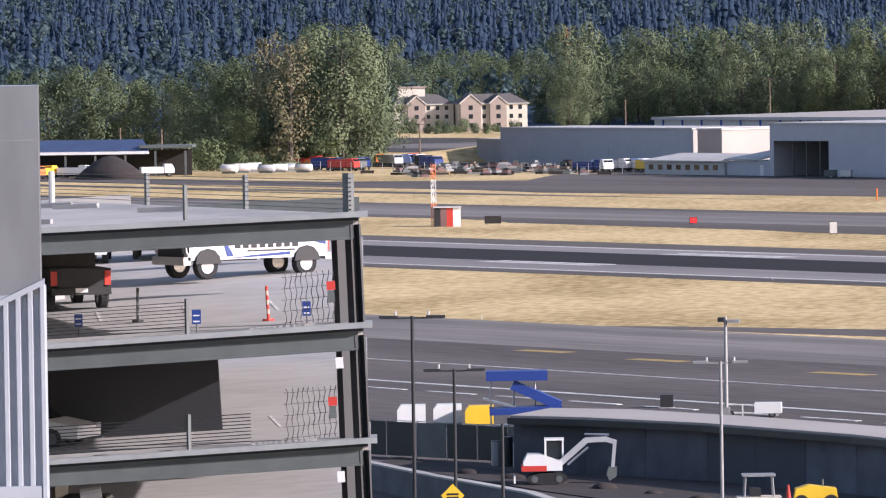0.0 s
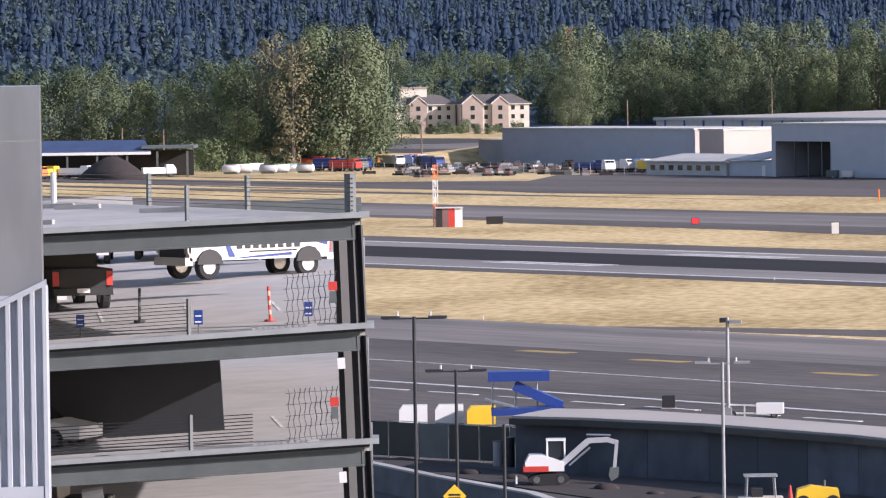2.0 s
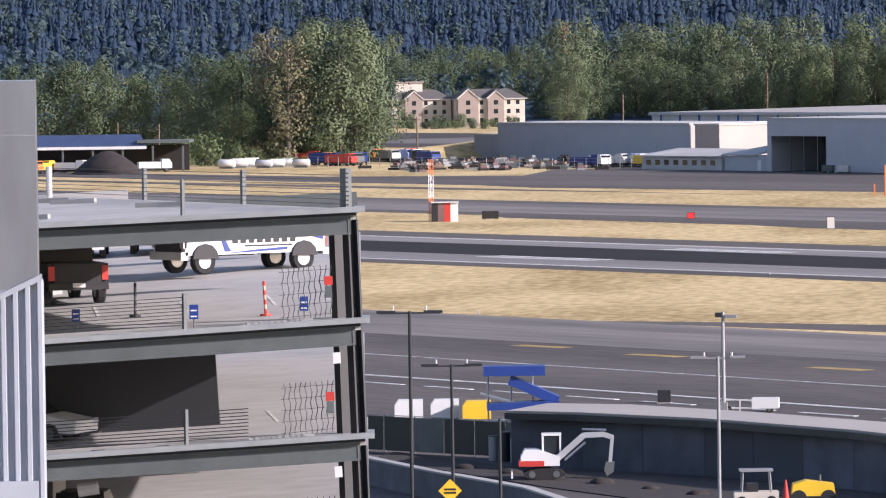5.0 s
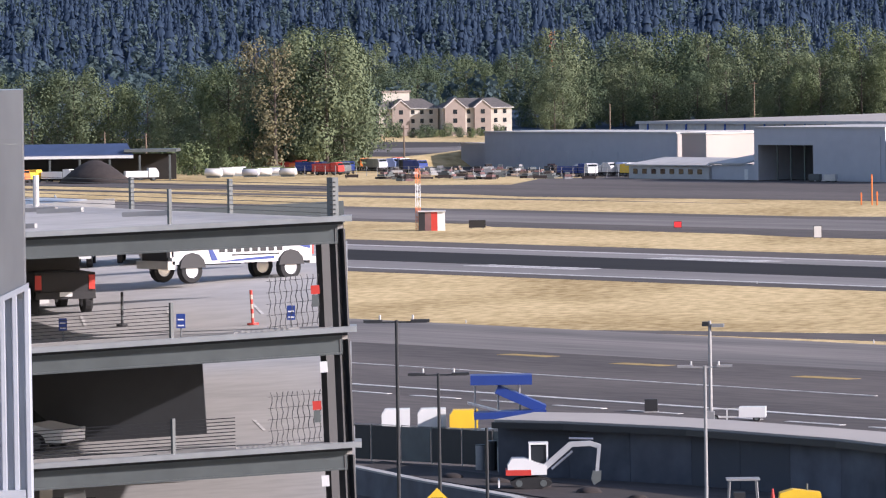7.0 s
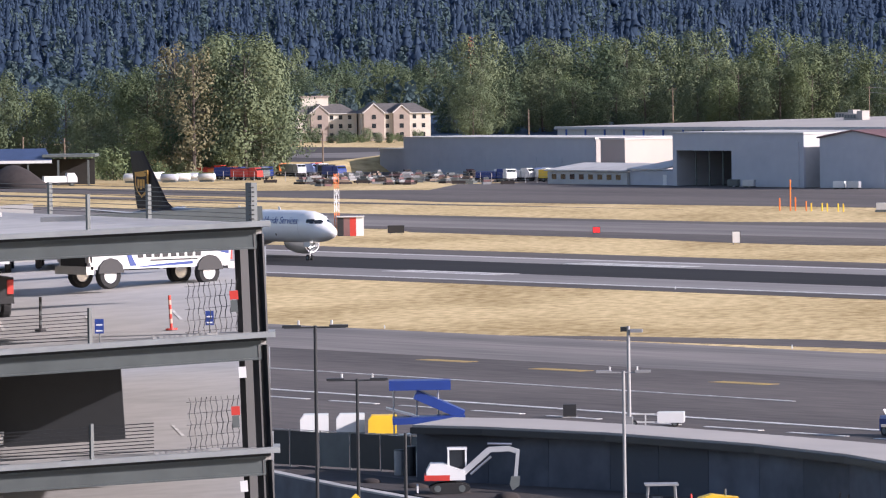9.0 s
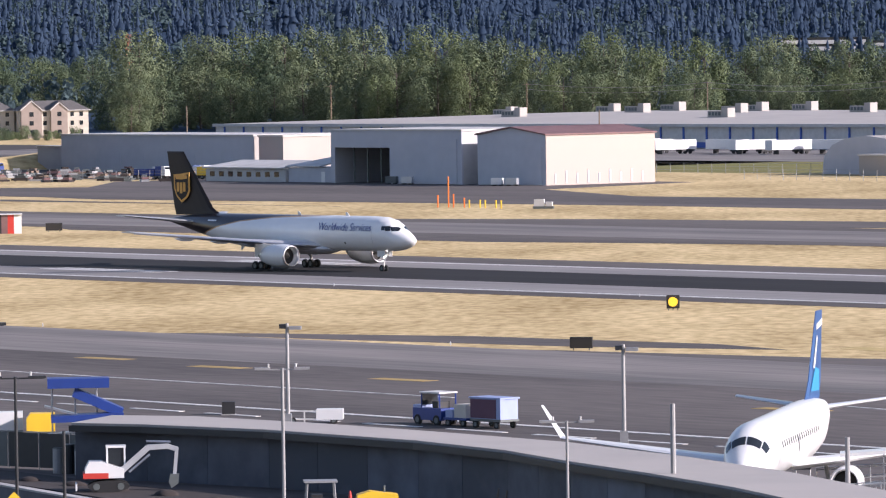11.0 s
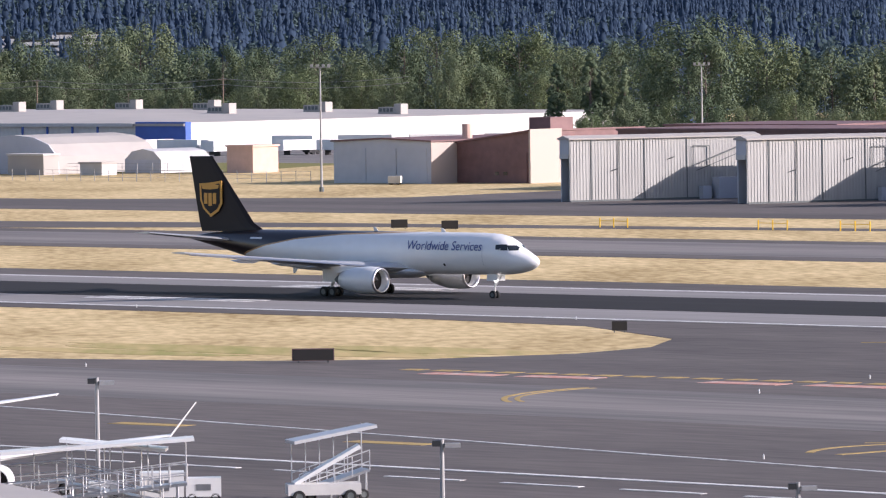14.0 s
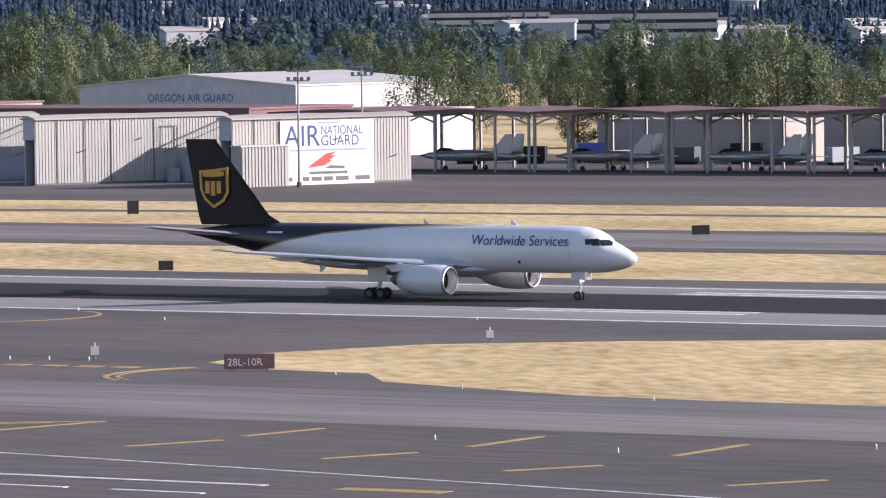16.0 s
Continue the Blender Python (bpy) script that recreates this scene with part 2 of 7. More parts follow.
def thing(name, label, category, m=None, group="", kind=""):
    e = new(name)
    e.empty_display_size = 0.3
    if m is not None:
        e.matrix_basis = m
    return tagged(e, label, category, group, kind)


def setting(name, geo, material, label, category="ground", smooth=False):
    return tagged(part(name, geo, material, None, smooth=smooth), label, category, kind="structure")


def lettering(name, body, size, material, parent, m, label="", bend=None):
    """Text of the built-in font as a thin mesh; m places it; bend maps (u, v) to a curved surface instead."""
    cu = bpy.data.curves.new(name, "FONT")
    cu.body, cu.size, cu.extrude, cu.align_x = body, size, 0.0, "LEFT"
    tmp = bpy.data.objects.new("tmp", cu)
    scene.collection.objects.link(tmp)
    bpy.context.view_layer.update()
    me = bpy.data.meshes.new_from_object(tmp.evaluated_get(bpy.context.evaluated_depsgraph_get()))
    bpy.data.objects.remove(tmp)
    for v in me.vertices:
        v.co = Vector(bend(v.co.x, v.co.y)) if bend else m @ v.co
    me.materials.clear()
    me.materials.append(M[material])
    ob = new(name, me)
    ob.parent = parent
    if label:
        ob["label"] = label
    return ob


def flat(name, pts, material, label, z=0.03, category="ground"):
    return setting(name, Geo().prism(pts, z - 0.5, z), material, label, category)


def rect(x0, x1, y0, y1):
    return [(x0, y0), (x1, y0), (x1, y1), (x0, y1)]


# ---- ground, runway, taxiways, aprons ----
gr = Geo()
nx, ny = 60, 60
xs = [-4900 + 6400 * i / nx for i in range(nx + 1)]
ys = [-1200 + 6100 * j / ny for j in range(ny + 1)]
gr.add([(x, y, 0) for y in ys for x in xs], [(j * (nx + 1) + i, j * (nx + 1) + i + 1, (j + 1) * (nx + 1) + i + 1, (j + 1) * (nx + 1) + i) for j in range(ny) for i in range(nx)])
setting("ground", gr, "grass", "dry yellow airfield grass reaching to the horizon")
flat("apron", rect(-900, 150, -300, 292), "asphalt", "dark asphalt apron beside the terminal", 0.03, "apron")
flat("taxiway", rect(-900, 150, 292, 318), "asphalt_light", "worn light grey taxiway with streaks", 0.034, "taxiway")
flat("taxiway", [(-385, 317), (-345, 325), (-325, 331), (-314, 339), (-308, 352), (-309, 362), (-316, 373), (-337, 386), (-365, 390),
                 (-170, 390), (-216, 381), (-233, 373), (-245, 364), (-250, 350), (-247, 339), (-238, 334), (-229, 333), (-223, 326), (-203, 319), (-180, 317)],
     "asphalt", "dark asphalt connector between taxiway and runway", 0.028, "taxiway")
flat("taxiway", [(-432, 317), (-421, 323), (-400, 331), (-372, 334), (-360, 331), (-380, 324), (-405, 320)], "asphalt", "narrow strip of old dark asphalt in the grass", 0.02, "taxiway")
flat("runway", rect(-2200, 500, 389, 457), "asphalt", "runway shoulders of dark asphalt", 0.03, "runway")
flat("runway", rect(-2200, 500, 395, 445), "runway", "grooved grey runway surface", 0.045, "runway")
rb = Geo().prism([(-2200 + 100 * k, 410.5 + 0.5 * math.sin(k)) for k in range(28)] + [(-2200 + 100 * k, 432 + 0.8 * math.cos(2 * k)) for k in range(27, -1, -1)], -0.4, 0.06)
setting("rubber_track", rb, "rubber", "black rubber deposits along the runway centre", "runway")
flat("taxiway", rect(-2200, 500, 509, 558), "asphalt", "dark shoulders of the far parallel taxiway", 0.03, "taxiway")
flat("taxiway", rect(-2200, 500, 517, 549), "asphalt_light", "light grey far parallel taxiway", 0.045, "taxiway")
flat("taxiway", [(-716, 510), (-700, 502), (-640, 500), (-622, 496), (-600, 496), (-575, 503), (-540, 510)], "asphalt", "curved asphalt fillet beside the far taxiway", 0.025, "taxiway")
flat("taxiway", [(-700, 557), (-660, 573), (-560, 590), (-420, 600), (-200, 604), (-200, 599), (-420, 595), (-540, 580), (-600, 557)], "asphalt", "narrow dark service road through the grass", 0.025, "road")
flat("taxiway", [(-1500, 600), (-860, 596), (-800, 600), (-760, 600), (-860, 604), (-1500, 608)], "asphalt", "thin strip of far asphalt in dry grass", 0.025, "taxiway")
flat("apron", [(-1500, 622), (-870, 618), (-845, 612), (-790, 618), (-720, 624), (-200, 629), (-200, 840), (-640, 840), (-640, 690), (-690, 668), (-760, 664), (-815, 690), (-830, 740), (-960, 740), (-960, 700), (-925, 668), (-960, 645), (-1500, 642)],
     "asphalt", "dark asphalt apron before the far hangars", 0.03, "apron")
flat("apron", [(-1900, 735), (-1075, 735), (-980, 712), (-955, 720), (-955, 990), (-1900, 990)], "soil", "bare yard ground with dust and gravel", 0.02, "yard")
flat("apron", rect(-1330, -780, 880, 992), "asphalt_light", "grey truck yard before the warehouse", 0.028, "yard")
gg = Geo()
for cx, cy, rx_, ry_ in ((-335, 343, 22, 4.5), (-322, 350, 12, 4), (-345, 336, 14, 2.5)):
    gg.prism([(cx + rx_ * math.cos(a * 0.3927) * (1 + 0.2 * math.sin(a * 2.1)), cy + ry_ * math.sin(a * 0.3927)) for a in range(16)], -0.2, 0.02)
setting("green_patch", gg, "green_grass", "greener damp patch in the dry grass", "grass")
setting("scrub_strip", Geo().prism([(-1040, 800), (-880, 797), (-800, 806), (-830, 880), (-1040, 905)], -0.2, 0.02), "scrub", "green scrub strip behind the airfield fence", "grass")


def marking(name, pts_list, material, label, z=0.062):
    g = Geo()
    for pts in pts_list:
        g.prism(pts, z - 0.3, z)
    return setting(name, g, material, label, "marking")


def stripe(p, q, w):
    p, q = Vector((*p, 0)), Vector((*q, 0))
    n = (q - p).cross(Vector((0, 0, 1))).normalized() * w / 2
    return [tuple((a + b)[:2]) for a, b in ((p, n), (q, n), (q, -n), (p, -n))]


def arc(cx, cy, r, a0, a1, w, n=10):
    pts = [(cx + r * math.cos(radians(a0 + (a1 - a0) * i / n)), cy + r * math.sin(radians(a0 + (a1 - a0) * i / n))) for i in range(n + 1)]
    return [stripe(pts[i], pts[i + 1], w) for i in range(n)]


marking("edge_line", [rect(-2200, 500, 395.4, 396.5)], "white_line", "white runway edge line nearer the terminal")
marking("edge_line", [rect(-2200, 500, 442.6, 443.7)], "white_line", "white runway edge line on the far side")
marking("touchdown_bars", [rect(x, x + 22.5, y, y + 1.5) for x in (-573, -421, -266, -725) for y in (406.5, 409)] + [rect(x, x + 22.5, y, y + 1.5) for x in (-573, -421, -266, -725) for y in (433.5, 436)], "white_line", "white touchdown zone bars on the runway")
marking("apron_line", [stripe((-600, 256.8), (-180, 252), 0.7)], "white_line", "long white service road line")
marking("apron_line", [stripe((x, 251.3 - (x + 600) * 0.0114), (x + 6, 251.3 - (x + 606) * 0.0114), 0.5) for x in range(-600, -180, 9)], "white_line", "dashed white service road line")
marking("apron_line", [stripe((-470, 273), (-330, 270.5), 0.35), stripe((-300, 281), (-120, 249), 0.35)], "white_line", "thin pale line across the apron")
marking("stand_marks", [stripe((x - 3.2, y), (x + 3.2, y + 0.3), 1.6) for x, y in ((-397, 288), (-378, 285.5), (-351.5, 283), (-300, 276), (-276, 272.5), (-250, 267.6), (-172, 252))], "yellow_line", "short worn yellow stand marks", 0.05)
marking("taxi_line", [stripe(a, b, 0.6) for a, b in (((-203.8, 271.5), (-201.5, 277.8)), ((-202.1, 280.9), (-201.5, 288.1)), ((-187.9, 268.5), (-185.6, 274.5)), ((-185.2, 279.3), (-185.7, 287.6)), ((-173.8, 265.4), (-171, 270.9)), ((-170.9, 278.3), (-171.6, 287.1)), ((-157.8, 262.1), (-154.9, 267.4)), ((-219.6, 274.3), (-217.5, 287.7)))]
        + [stripe((-224.5, 283), (-217.5, 287.7), 0.5)], "yellow_line", "yellow diagonal shoulder marks on the apron", 0.05)
marking("taxi_line", arc(-262, 315, 15.5, 170, 235, 0.45) + arc(-262, 315, 14.6, 170, 235, 0.35) + arc(-303, 384, 10, -60, 70, 0.4) + arc(-236, 329, 10, 150, 240, 0.45) + arc(-236, 329, 9.2, 150, 240, 0.3) + arc(-216, 279, 7.5, 120, 215, 0.5), "yellow_line", "curved yellow taxi guide lines", 0.05)
marking("taxi_line", [stripe((-305 + 3.05 * i, 328.5 + 0.2 * i), (-303.2 + 3.05 * i, 328.6 + 0.2 * i), 1.6) for i in range(19)], "yellow_line", "dashed yellow holding position line", 0.05)
marking("hold_text_bars", [stripe((x, y), (x + 7, y + 0.4), 2.2) for x, y in ((-300, 325.5), (-291, 326.3), (-274, 327), (-265, 327.8))], "red_line", "faded red holding panels painted on the taxiway", 0.052)
marking("apron_line", arc(-308, 551, 18, 20, 160, 0.5) + [stripe((-340, 533.5), (-220, 533.5), 0.4)], "yellow_line", "yellow guide line of the far taxiway", 0.06)


# ---- hills and forest ----
def hill_z(b, d):
    """Height of the far hillside at bearing b (degrees left of +y) and distance d."""
    s = float(np.interp(b, [26, 34, 41, 47, 55, 64], [0.010, 0.013, 0.021, 0.027, 0.036, 0.042]))
    t = max(0.0, d - 1900)
    return s * t * (0.6 + 0.4 * min(1, t / 1800)) + 9 * noise.noise(Vector((b * 0.35, d * 0.0015, 0))) * min(1, t / 600)


def polar(b, d, z=0.0):
    return (-d * math.sin(radians(b)), d * math.cos(radians(b)), z)


hg = Geo()
bs = [22 + 0.75 * i for i in range(61)]
ds = [1880 + 74 * j for j in range(42)]
hg.add([polar(b, d, hill_z(b, d) - (0.4 if d < 1900 else 0)) for d in ds for b in bs],
       [(j * 61 + i, j * 61 + i + 1, (j + 1) * 61 + i + 1, (j + 1) * 61 + i) for j in range(41) for i in range(60)])
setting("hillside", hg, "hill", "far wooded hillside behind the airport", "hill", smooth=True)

rng = np.random.default_rng(5)


def leaf_quads(name, centre, normal, size, material, parent=None, label="", loose=0.55):
    """Many small leaf clumps: one bent quad at each centre, facing near its normal."""
    n = len(centre)
    nrm = normal + rng.normal(0, loose, (n, 3))
    nrm /= np.linalg.norm(nrm, axis=1)[:, None] + 1e-9
    a = np.cross(nrm, rng.normal(0, 1, (n, 3)))
    a /= np.linalg.norm(a, axis=1)[:, None] + 1e-9
    b = np.cross(nrm, a)
    s = (size * rng.uniform(0.6, 1.35, n))[:, None]
    v = np.stack([centre - a * s, centre - b * s * 0.7, centre + a * s, centre + b * s * 0.7], 1).reshape(-1, 3)
    me = bpy.data.meshes.new(name)
    me.vertices.add(4 * n)
    me.vertices.foreach_set("co", v.astype(np.float32).ravel())
    me.loops.add(4 * n)
    me.loops.foreach_set("vertex_index", np.arange(4 * n, dtype=np.int32))
    me.polygons.add(n)
    me.polygons.foreach_set("loop_start", np.arange(0, 4 * n, 4, dtype=np.int32))
    me.update(calc_edges=True)
    me.materials.append(M[material])
    ob = new(name, me)
    if parent is not None:
        ob.parent = parent
    if label:
        ob["label"] = label
    return ob


def far_wood(name, label, count, material, conifer, d0, d1, b0, b1, h0, h1):
    """Scattered far trees, joined: conifers of ragged drooping skirts, broadleaves of loose clumps."""
    d = d0 + (d1 - d0) * rng.uniform(0, 1, count) ** 0.8
    b = rng.uniform(b0, b1, count)
    h = rng.uniform(h0, h1, count) * (0.75 + 0.5 * rng.uniform(0, 1, count) ** 2)
    z0 = np.array([hill_z(bb, dd) for bb, dd in zip(b, d)])
    base = np.stack([-d * np.sin(np.radians(b)), d * np.cos(np.radians(b)), z0], 1)
    if conifer:
        sides, tiers = 7, 6
        top = np.linspace(0.34, 1.0, tiers)[None, :] + 0.03 * rng.uniform(-1, 1, (count, tiers))
        low = top - np.linspace(0.30, 0.19, tiers)[None, :]
        rad = np.linspace(0.185, 0.045, tiers)[None, :] * rng.uniform(0.75, 1.25, (count, tiers))
        az = np.arange(sides)[None, None, :] * 6.2832 / sides + rng.uniform(0, 6.28, (count, tiers, 1))
        rr = rad[:, :, None] * rng.uniform(0.55, 1.3, (count, tiers, sides))
        hh = h[:, None, None]
        rim = np.stack([rr * hh * np.cos(az), rr * hh * np.sin(az), (low[:, :, None] + 0.05 * rng.uniform(-1, 1, rr.shape)) * hh], 3)
        apex = np.zeros((count, tiers, 1, 3))
        apex[..., 2] = top[:, :, None] * hh
        v = (base[:, None, None, :] + np.concatenate([apex, rim], 2)).reshape(-1, 3)
        q = np.array([(0, 1 + k, 1 + (k + 1) % sides) for k in range(sides)])
        f = (q[None, :, :] + (np.arange(count * tiers) * (sides + 1))[:, None, None]).reshape(-1, 3)
        me = bpy.data.meshes.new(name)
        me.vertices.add(len(v))
        me.vertices.foreach_set("co", v.astype(np.float32).ravel())
        me.loops.add(3 * len(f))
        me.loops.foreach_set("vertex_index", f.astype(np.int32).ravel())
        me.polygons.add(len(f))
        me.polygons.foreach_set("loop_start", np.arange(0, 3 * len(f), 3, dtype=np.int32))
        me.update(calc_edges=True)
        me.materials.append(M[material])
        return tagged(new(name, me), label, "forest", kind="stuff")
    m = 64
    lobes = 7
    la = rng.uniform(0, 6.283, (count, lobes))
    lz = rng.uniform(0.3, 0.86, (count, lobes))
    lr = 0.26 * np.sqrt(np.clip(1 - ((lz - 0.5) / 0.5) ** 2, 0.05, 1)) * rng.uniform(0.3, 1, (count, lobes))
    pick = rng.integers(0, lobes, (count, m))
    row = np.arange(count)[:, None]
    dirs = rng.normal(0, 1, (count, m, 3))
    dirs /= np.linalg.norm(dirs, axis=2)[:, :, None]
    a, z, r = la[row, pick], lz[row, pick], lr[row, pick]
    size = 0.17 * rng.uniform(0.75, 1.1, (count, m, 1))
    c = base[:, None, :] + h[:, None, None] * (np.stack([r * np.cos(a), r * np.sin(a), z], 2) + dirs * size)
    wood = leaf_quads(name, c.reshape(-1, 3), (dirs + np.array([0, 0, 0.4])).reshape(-1, 3), 1.15, material, loose=0.15)
    return tagged(wood, label, "forest", kind="stuff")


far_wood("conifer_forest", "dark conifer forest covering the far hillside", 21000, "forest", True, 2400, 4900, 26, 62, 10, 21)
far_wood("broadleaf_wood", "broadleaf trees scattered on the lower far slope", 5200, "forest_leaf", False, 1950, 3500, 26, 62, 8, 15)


# ---- single trees ----
def tree_mesh(seed, h, spread, leaf, material, n=1500, low=0.06, conic=False):
    """A tapered trunk with limbs and a crown of leaf clumps on uneven lobes, origin at its foot."""
    rs = random.Random(seed)
    t = thing("tree", "", "tree")
    g = Geo()
    lean = Vector((rs.uniform(-0.04, 0.04), rs.uniform(-0.04, 0.04), 1))
    pts = [lean * (h * 0.85 * i / 5) for i in range(6)]
    for i in range(5):
        g.tube(pts[i], pts[i + 1], h * 0.018 * (1 - i / 6), h * 0.018 * (1 - (i + 1) / 6), 7)
    cs, ns = [], []
    lobes = 40
    for k in range(lobes):
        f = low + (0.93 - low) * (k + rs.uniform(0, 0.8)) / lobes
        prof = (1.0 - f) * 1.15 if conic else math.sqrt(max(0.03, 1 - ((f - 0.52) / 0.52) ** 2))
        a = rs.uniform(0, 6.283)
        off = spread * prof * math.sqrt(rs.uniform(0.15, 1.0))
        c = Vector((off * math.cos(a), off * math.sin(a), h * f))
        r = Vector((spread * prof * rs.uniform(0.2, 0.4) + 0.5, 0, 0)).x
        g.tube(lean * (h * f * 0.8), c, h * 0.003, h * 0.001, 5)
        m = int(n * 2.1) // lobes
        d = rng.normal(0, 1, (m, 3))
        d /= np.linalg.norm(d, axis=1)[:, None]
        rr = (0.8 + 0.28 * rng.uniform(0, 1, m))[:, None]
        stretch = np.array([1, 1, 1.25 if not conic else 0.8])
        cs.append(np.array(c) + d * rr * r * stretch)
        ns.append(d + 0.25 * np.array([c.x, c.y, 0.0]) / max(0.5, spread) + np.array([0, 0, 0.3]))
    part("trunk", g, "bark", t)
    leaf_quads("crown", np.concatenate(cs), np.concatenate(ns), leaf * 0.62, material, t, loose=0.15)
    return t


kinds = {
    "cotton": [tree_mesh(1, 27, 10.4, 0.5, "leaf", 4200), tree_mesh(2, 24, 9.8, 0.48, "leaf", 3800), tree_mesh(3, 30, 11.0, 0.52, "leaf", 4600), tree_mesh(4, 21, 10.4, 0.48, "leaf", 3800), tree_mesh(12, 26, 9.2, 0.46, "leaf_bright", 3600)],
    "poplar": [tree_mesh(5, 28, 5.6, 0.45, "leaf", 2800), tree_mesh(6, 25, 6.2, 0.45, "leaf_bright", 2800)],
    "dry": [tree_mesh(7, 29, 5.0, 0.5, "leaf_dry", 1300)],
    "bush": [tree_mesh(8, 8, 4.6, 0.5, "leaf", 900, 0.05), tree_mesh(9, 6, 3.4, 0.42, "leaf_bright", 700, 0.05)],
    "fir": [tree_mesh(10, 24, 4.6, 0.45, "leaf", 2600, 0.08, True)],
}
used = set()
LABEL = {"cotton": "tall green cottonwood with uneven crown at the airfield edge", "poplar": "slender tall poplar with pale green leaves", "dry": "tall tree with thin browning crown",
         "bush": "round green shrub beside the airfield yard", "fir": "dark green fir in the tree belt"}


def plant(kind, b, d, s=1.0, i=None):
    rs = random.Random(int(b * 977 + d * 13))
    src = kinds[kind][rs.randrange(len(kinds[kind])) if i is None else i]
    m = Matrix.Translation(polar(b, d)) @ Matrix.Rotation(rs.uniform(0, 6.28), 4, "Z")
    if src not in used:
        used.add(src)
        src.matrix_basis = m
        t = src
    else:
        t = copy_thing(src, m)
    t.scale = (s, s, s * rs.uniform(0.95, 1.08))
    tagged(t, LABEL[kind], "tree", "trees along the airfield")
    return t


rt = random.Random(11)
for i in range(18):                                   # shrubs and low trees before the hotel
    plant("bush", 55.75 - 0.085 * i + rt.uniform(-0.04, 0.04), rt.uniform(1800, 1840), rt.uniform(0.3, 0.55))
for b in (55.78, 55.7):
    plant("cotton", b, 1805 + 20 * rt.random(), 0.45)
for i in range(17):                                   # belt behind the blue-roofed works shed
    plant("cotton" if i % 4 else "poplar", 59.8 - 0.2 * i + rt.uniform(-0.08, 0.08), rt.uniform(1390, 1470), rt.uniform(0.72, 0.9))
for b, d, s, k in ((56.65, 1330, 1.06, "dry"), (56.45, 1290, 1.02, "dry"), (56.3, 1310, 1.0, "cotton"), (56.9, 1335, 0.9, "cotton"), (57.2, 1350, 0.8, "cotton"), (56.1, 1325, 1.12, "cotton"),
                   (55.95, 1300, 1.06, "cotton"), (55.78, 1310, 1.0, "cotton"), (56.55, 1345, 1.0, "cotton"), (56.0, 1345, 1.1, "cotton"), (55.7, 1345, 0.8, "cotton"), (57.0, 1300, 0.55, "cotton"), (57.5, 1320, 0.62, "cotton")):
    plant(k, b, d, s)
for i in range(16):
    plant("bush", 59.2 - 0.22 * i + rt.uniform(-0.05, 0.05), rt.uniform(1270, 1310), rt.uniform(0.55, 1.1))
for i in range(14):                                   # low trees round the hotel
    plant("cotton", 55.5 - 0.13 * i + rt.uniform(-0.05, 0.05), rt.uniform(2050, 2250), rt.uniform(0.7, 0.95))
for i in range(70):                                   # tall belt behind the warehouse
    b = 53.9 - 0.19 * i + rt.uniform(-0.09, 0.09)
    d = float(np.interp(b, [40, 45, 50, 53.2, 54], [1640, 1730, 1890, 2010, 1900]))
    s = float(np.interp(b, [40, 44, 47, 50, 52.3, 53.4, 54], [1.0, 0.95, 1.08, 1.12, 1.35, 1.25, 0.8])) * rt.uniform(0.78, 1.06)
    plant(rt.choice(["cotton", "cotton", "cotton", "cotton", "poplar"]), b, d + rt.uniform(-25, 45), s)
    if i % 4:
        plant("cotton", b + 0.1, d - 50 + rt.uniform(-15, 15), s * rt.uniform(0.5, 0.75))
for i in range(26):                                   # belt behind the guard hangars
    b = 41.3 - 0.2 * i + rt.uniform(-0.08, 0.08)
    s = float(np.interp(b, [36, 38.5, 41.3], [0.75, 0.95, 1.0])) * rt.uniform(0.8, 1.05)
    plant(rt.choice(["cotton", "poplar", "cotton", "fir"]), b, 1330 + rt.uniform(-60, 60), s)
    plant("cotton", b + 0.1, 1230 + rt.uniform(-20, 20), 0.42 * rt.uniform(0.8, 1.2))
for i in range(40):                                   # trees behind the aircraft shelters
    b = 36.6 - 0.2 * i + rt.uniform(-0.1, 0.1)
    plant(rt.choice(["cotton", "cotton", "fir"]), b, 1300 + rt.uniform(-80, 160), rt.uniform(0.5, 0.72))
for b, s, k in ((32.45, 0.62, "poplar"), (32.1, 0.78, "fir"), (31.85, 0.9, "fir"), (31.65, 0.6, "poplar"), (31.2, 0.62, "cotton"), (30.9, 0.66, "poplar"), (30.5, 0.7, "cotton"), (30.2, 0.75, "fir"), (33.6, 0.66, "cotton"), (34.0, 0.6, "cotton"), (29.6, 0.65, "cotton")):
    plant(k, b, 1040, s, 1 if k == "poplar" else None)


# ---- buildings ----
def block(name, label, x0, x1, y0, y1, h, wall, roof, category="building", parapet=0.35, doors=()):
    """A flat-roofed building; doors: (x0, x1, top) in the wall that faces -y, as recessed panels."""
    t = thing(name, label, category, pose(x0, y0, 0))
    w, d = x1 - x0, y1 - y0
    part("wall", Geo().box(0, w, 0, d, 0, h), wall, t)
    part("roof", Geo().box(-0.25, w + 0.25, -0.25, d + 0.25, h, h + parapet), roof, t)
    for a, b, z in doors:
        part("door", Geo().box(a - x0, b - x0, -0.08, 0.3, 0, z), "hangar_grey", t)
    return t


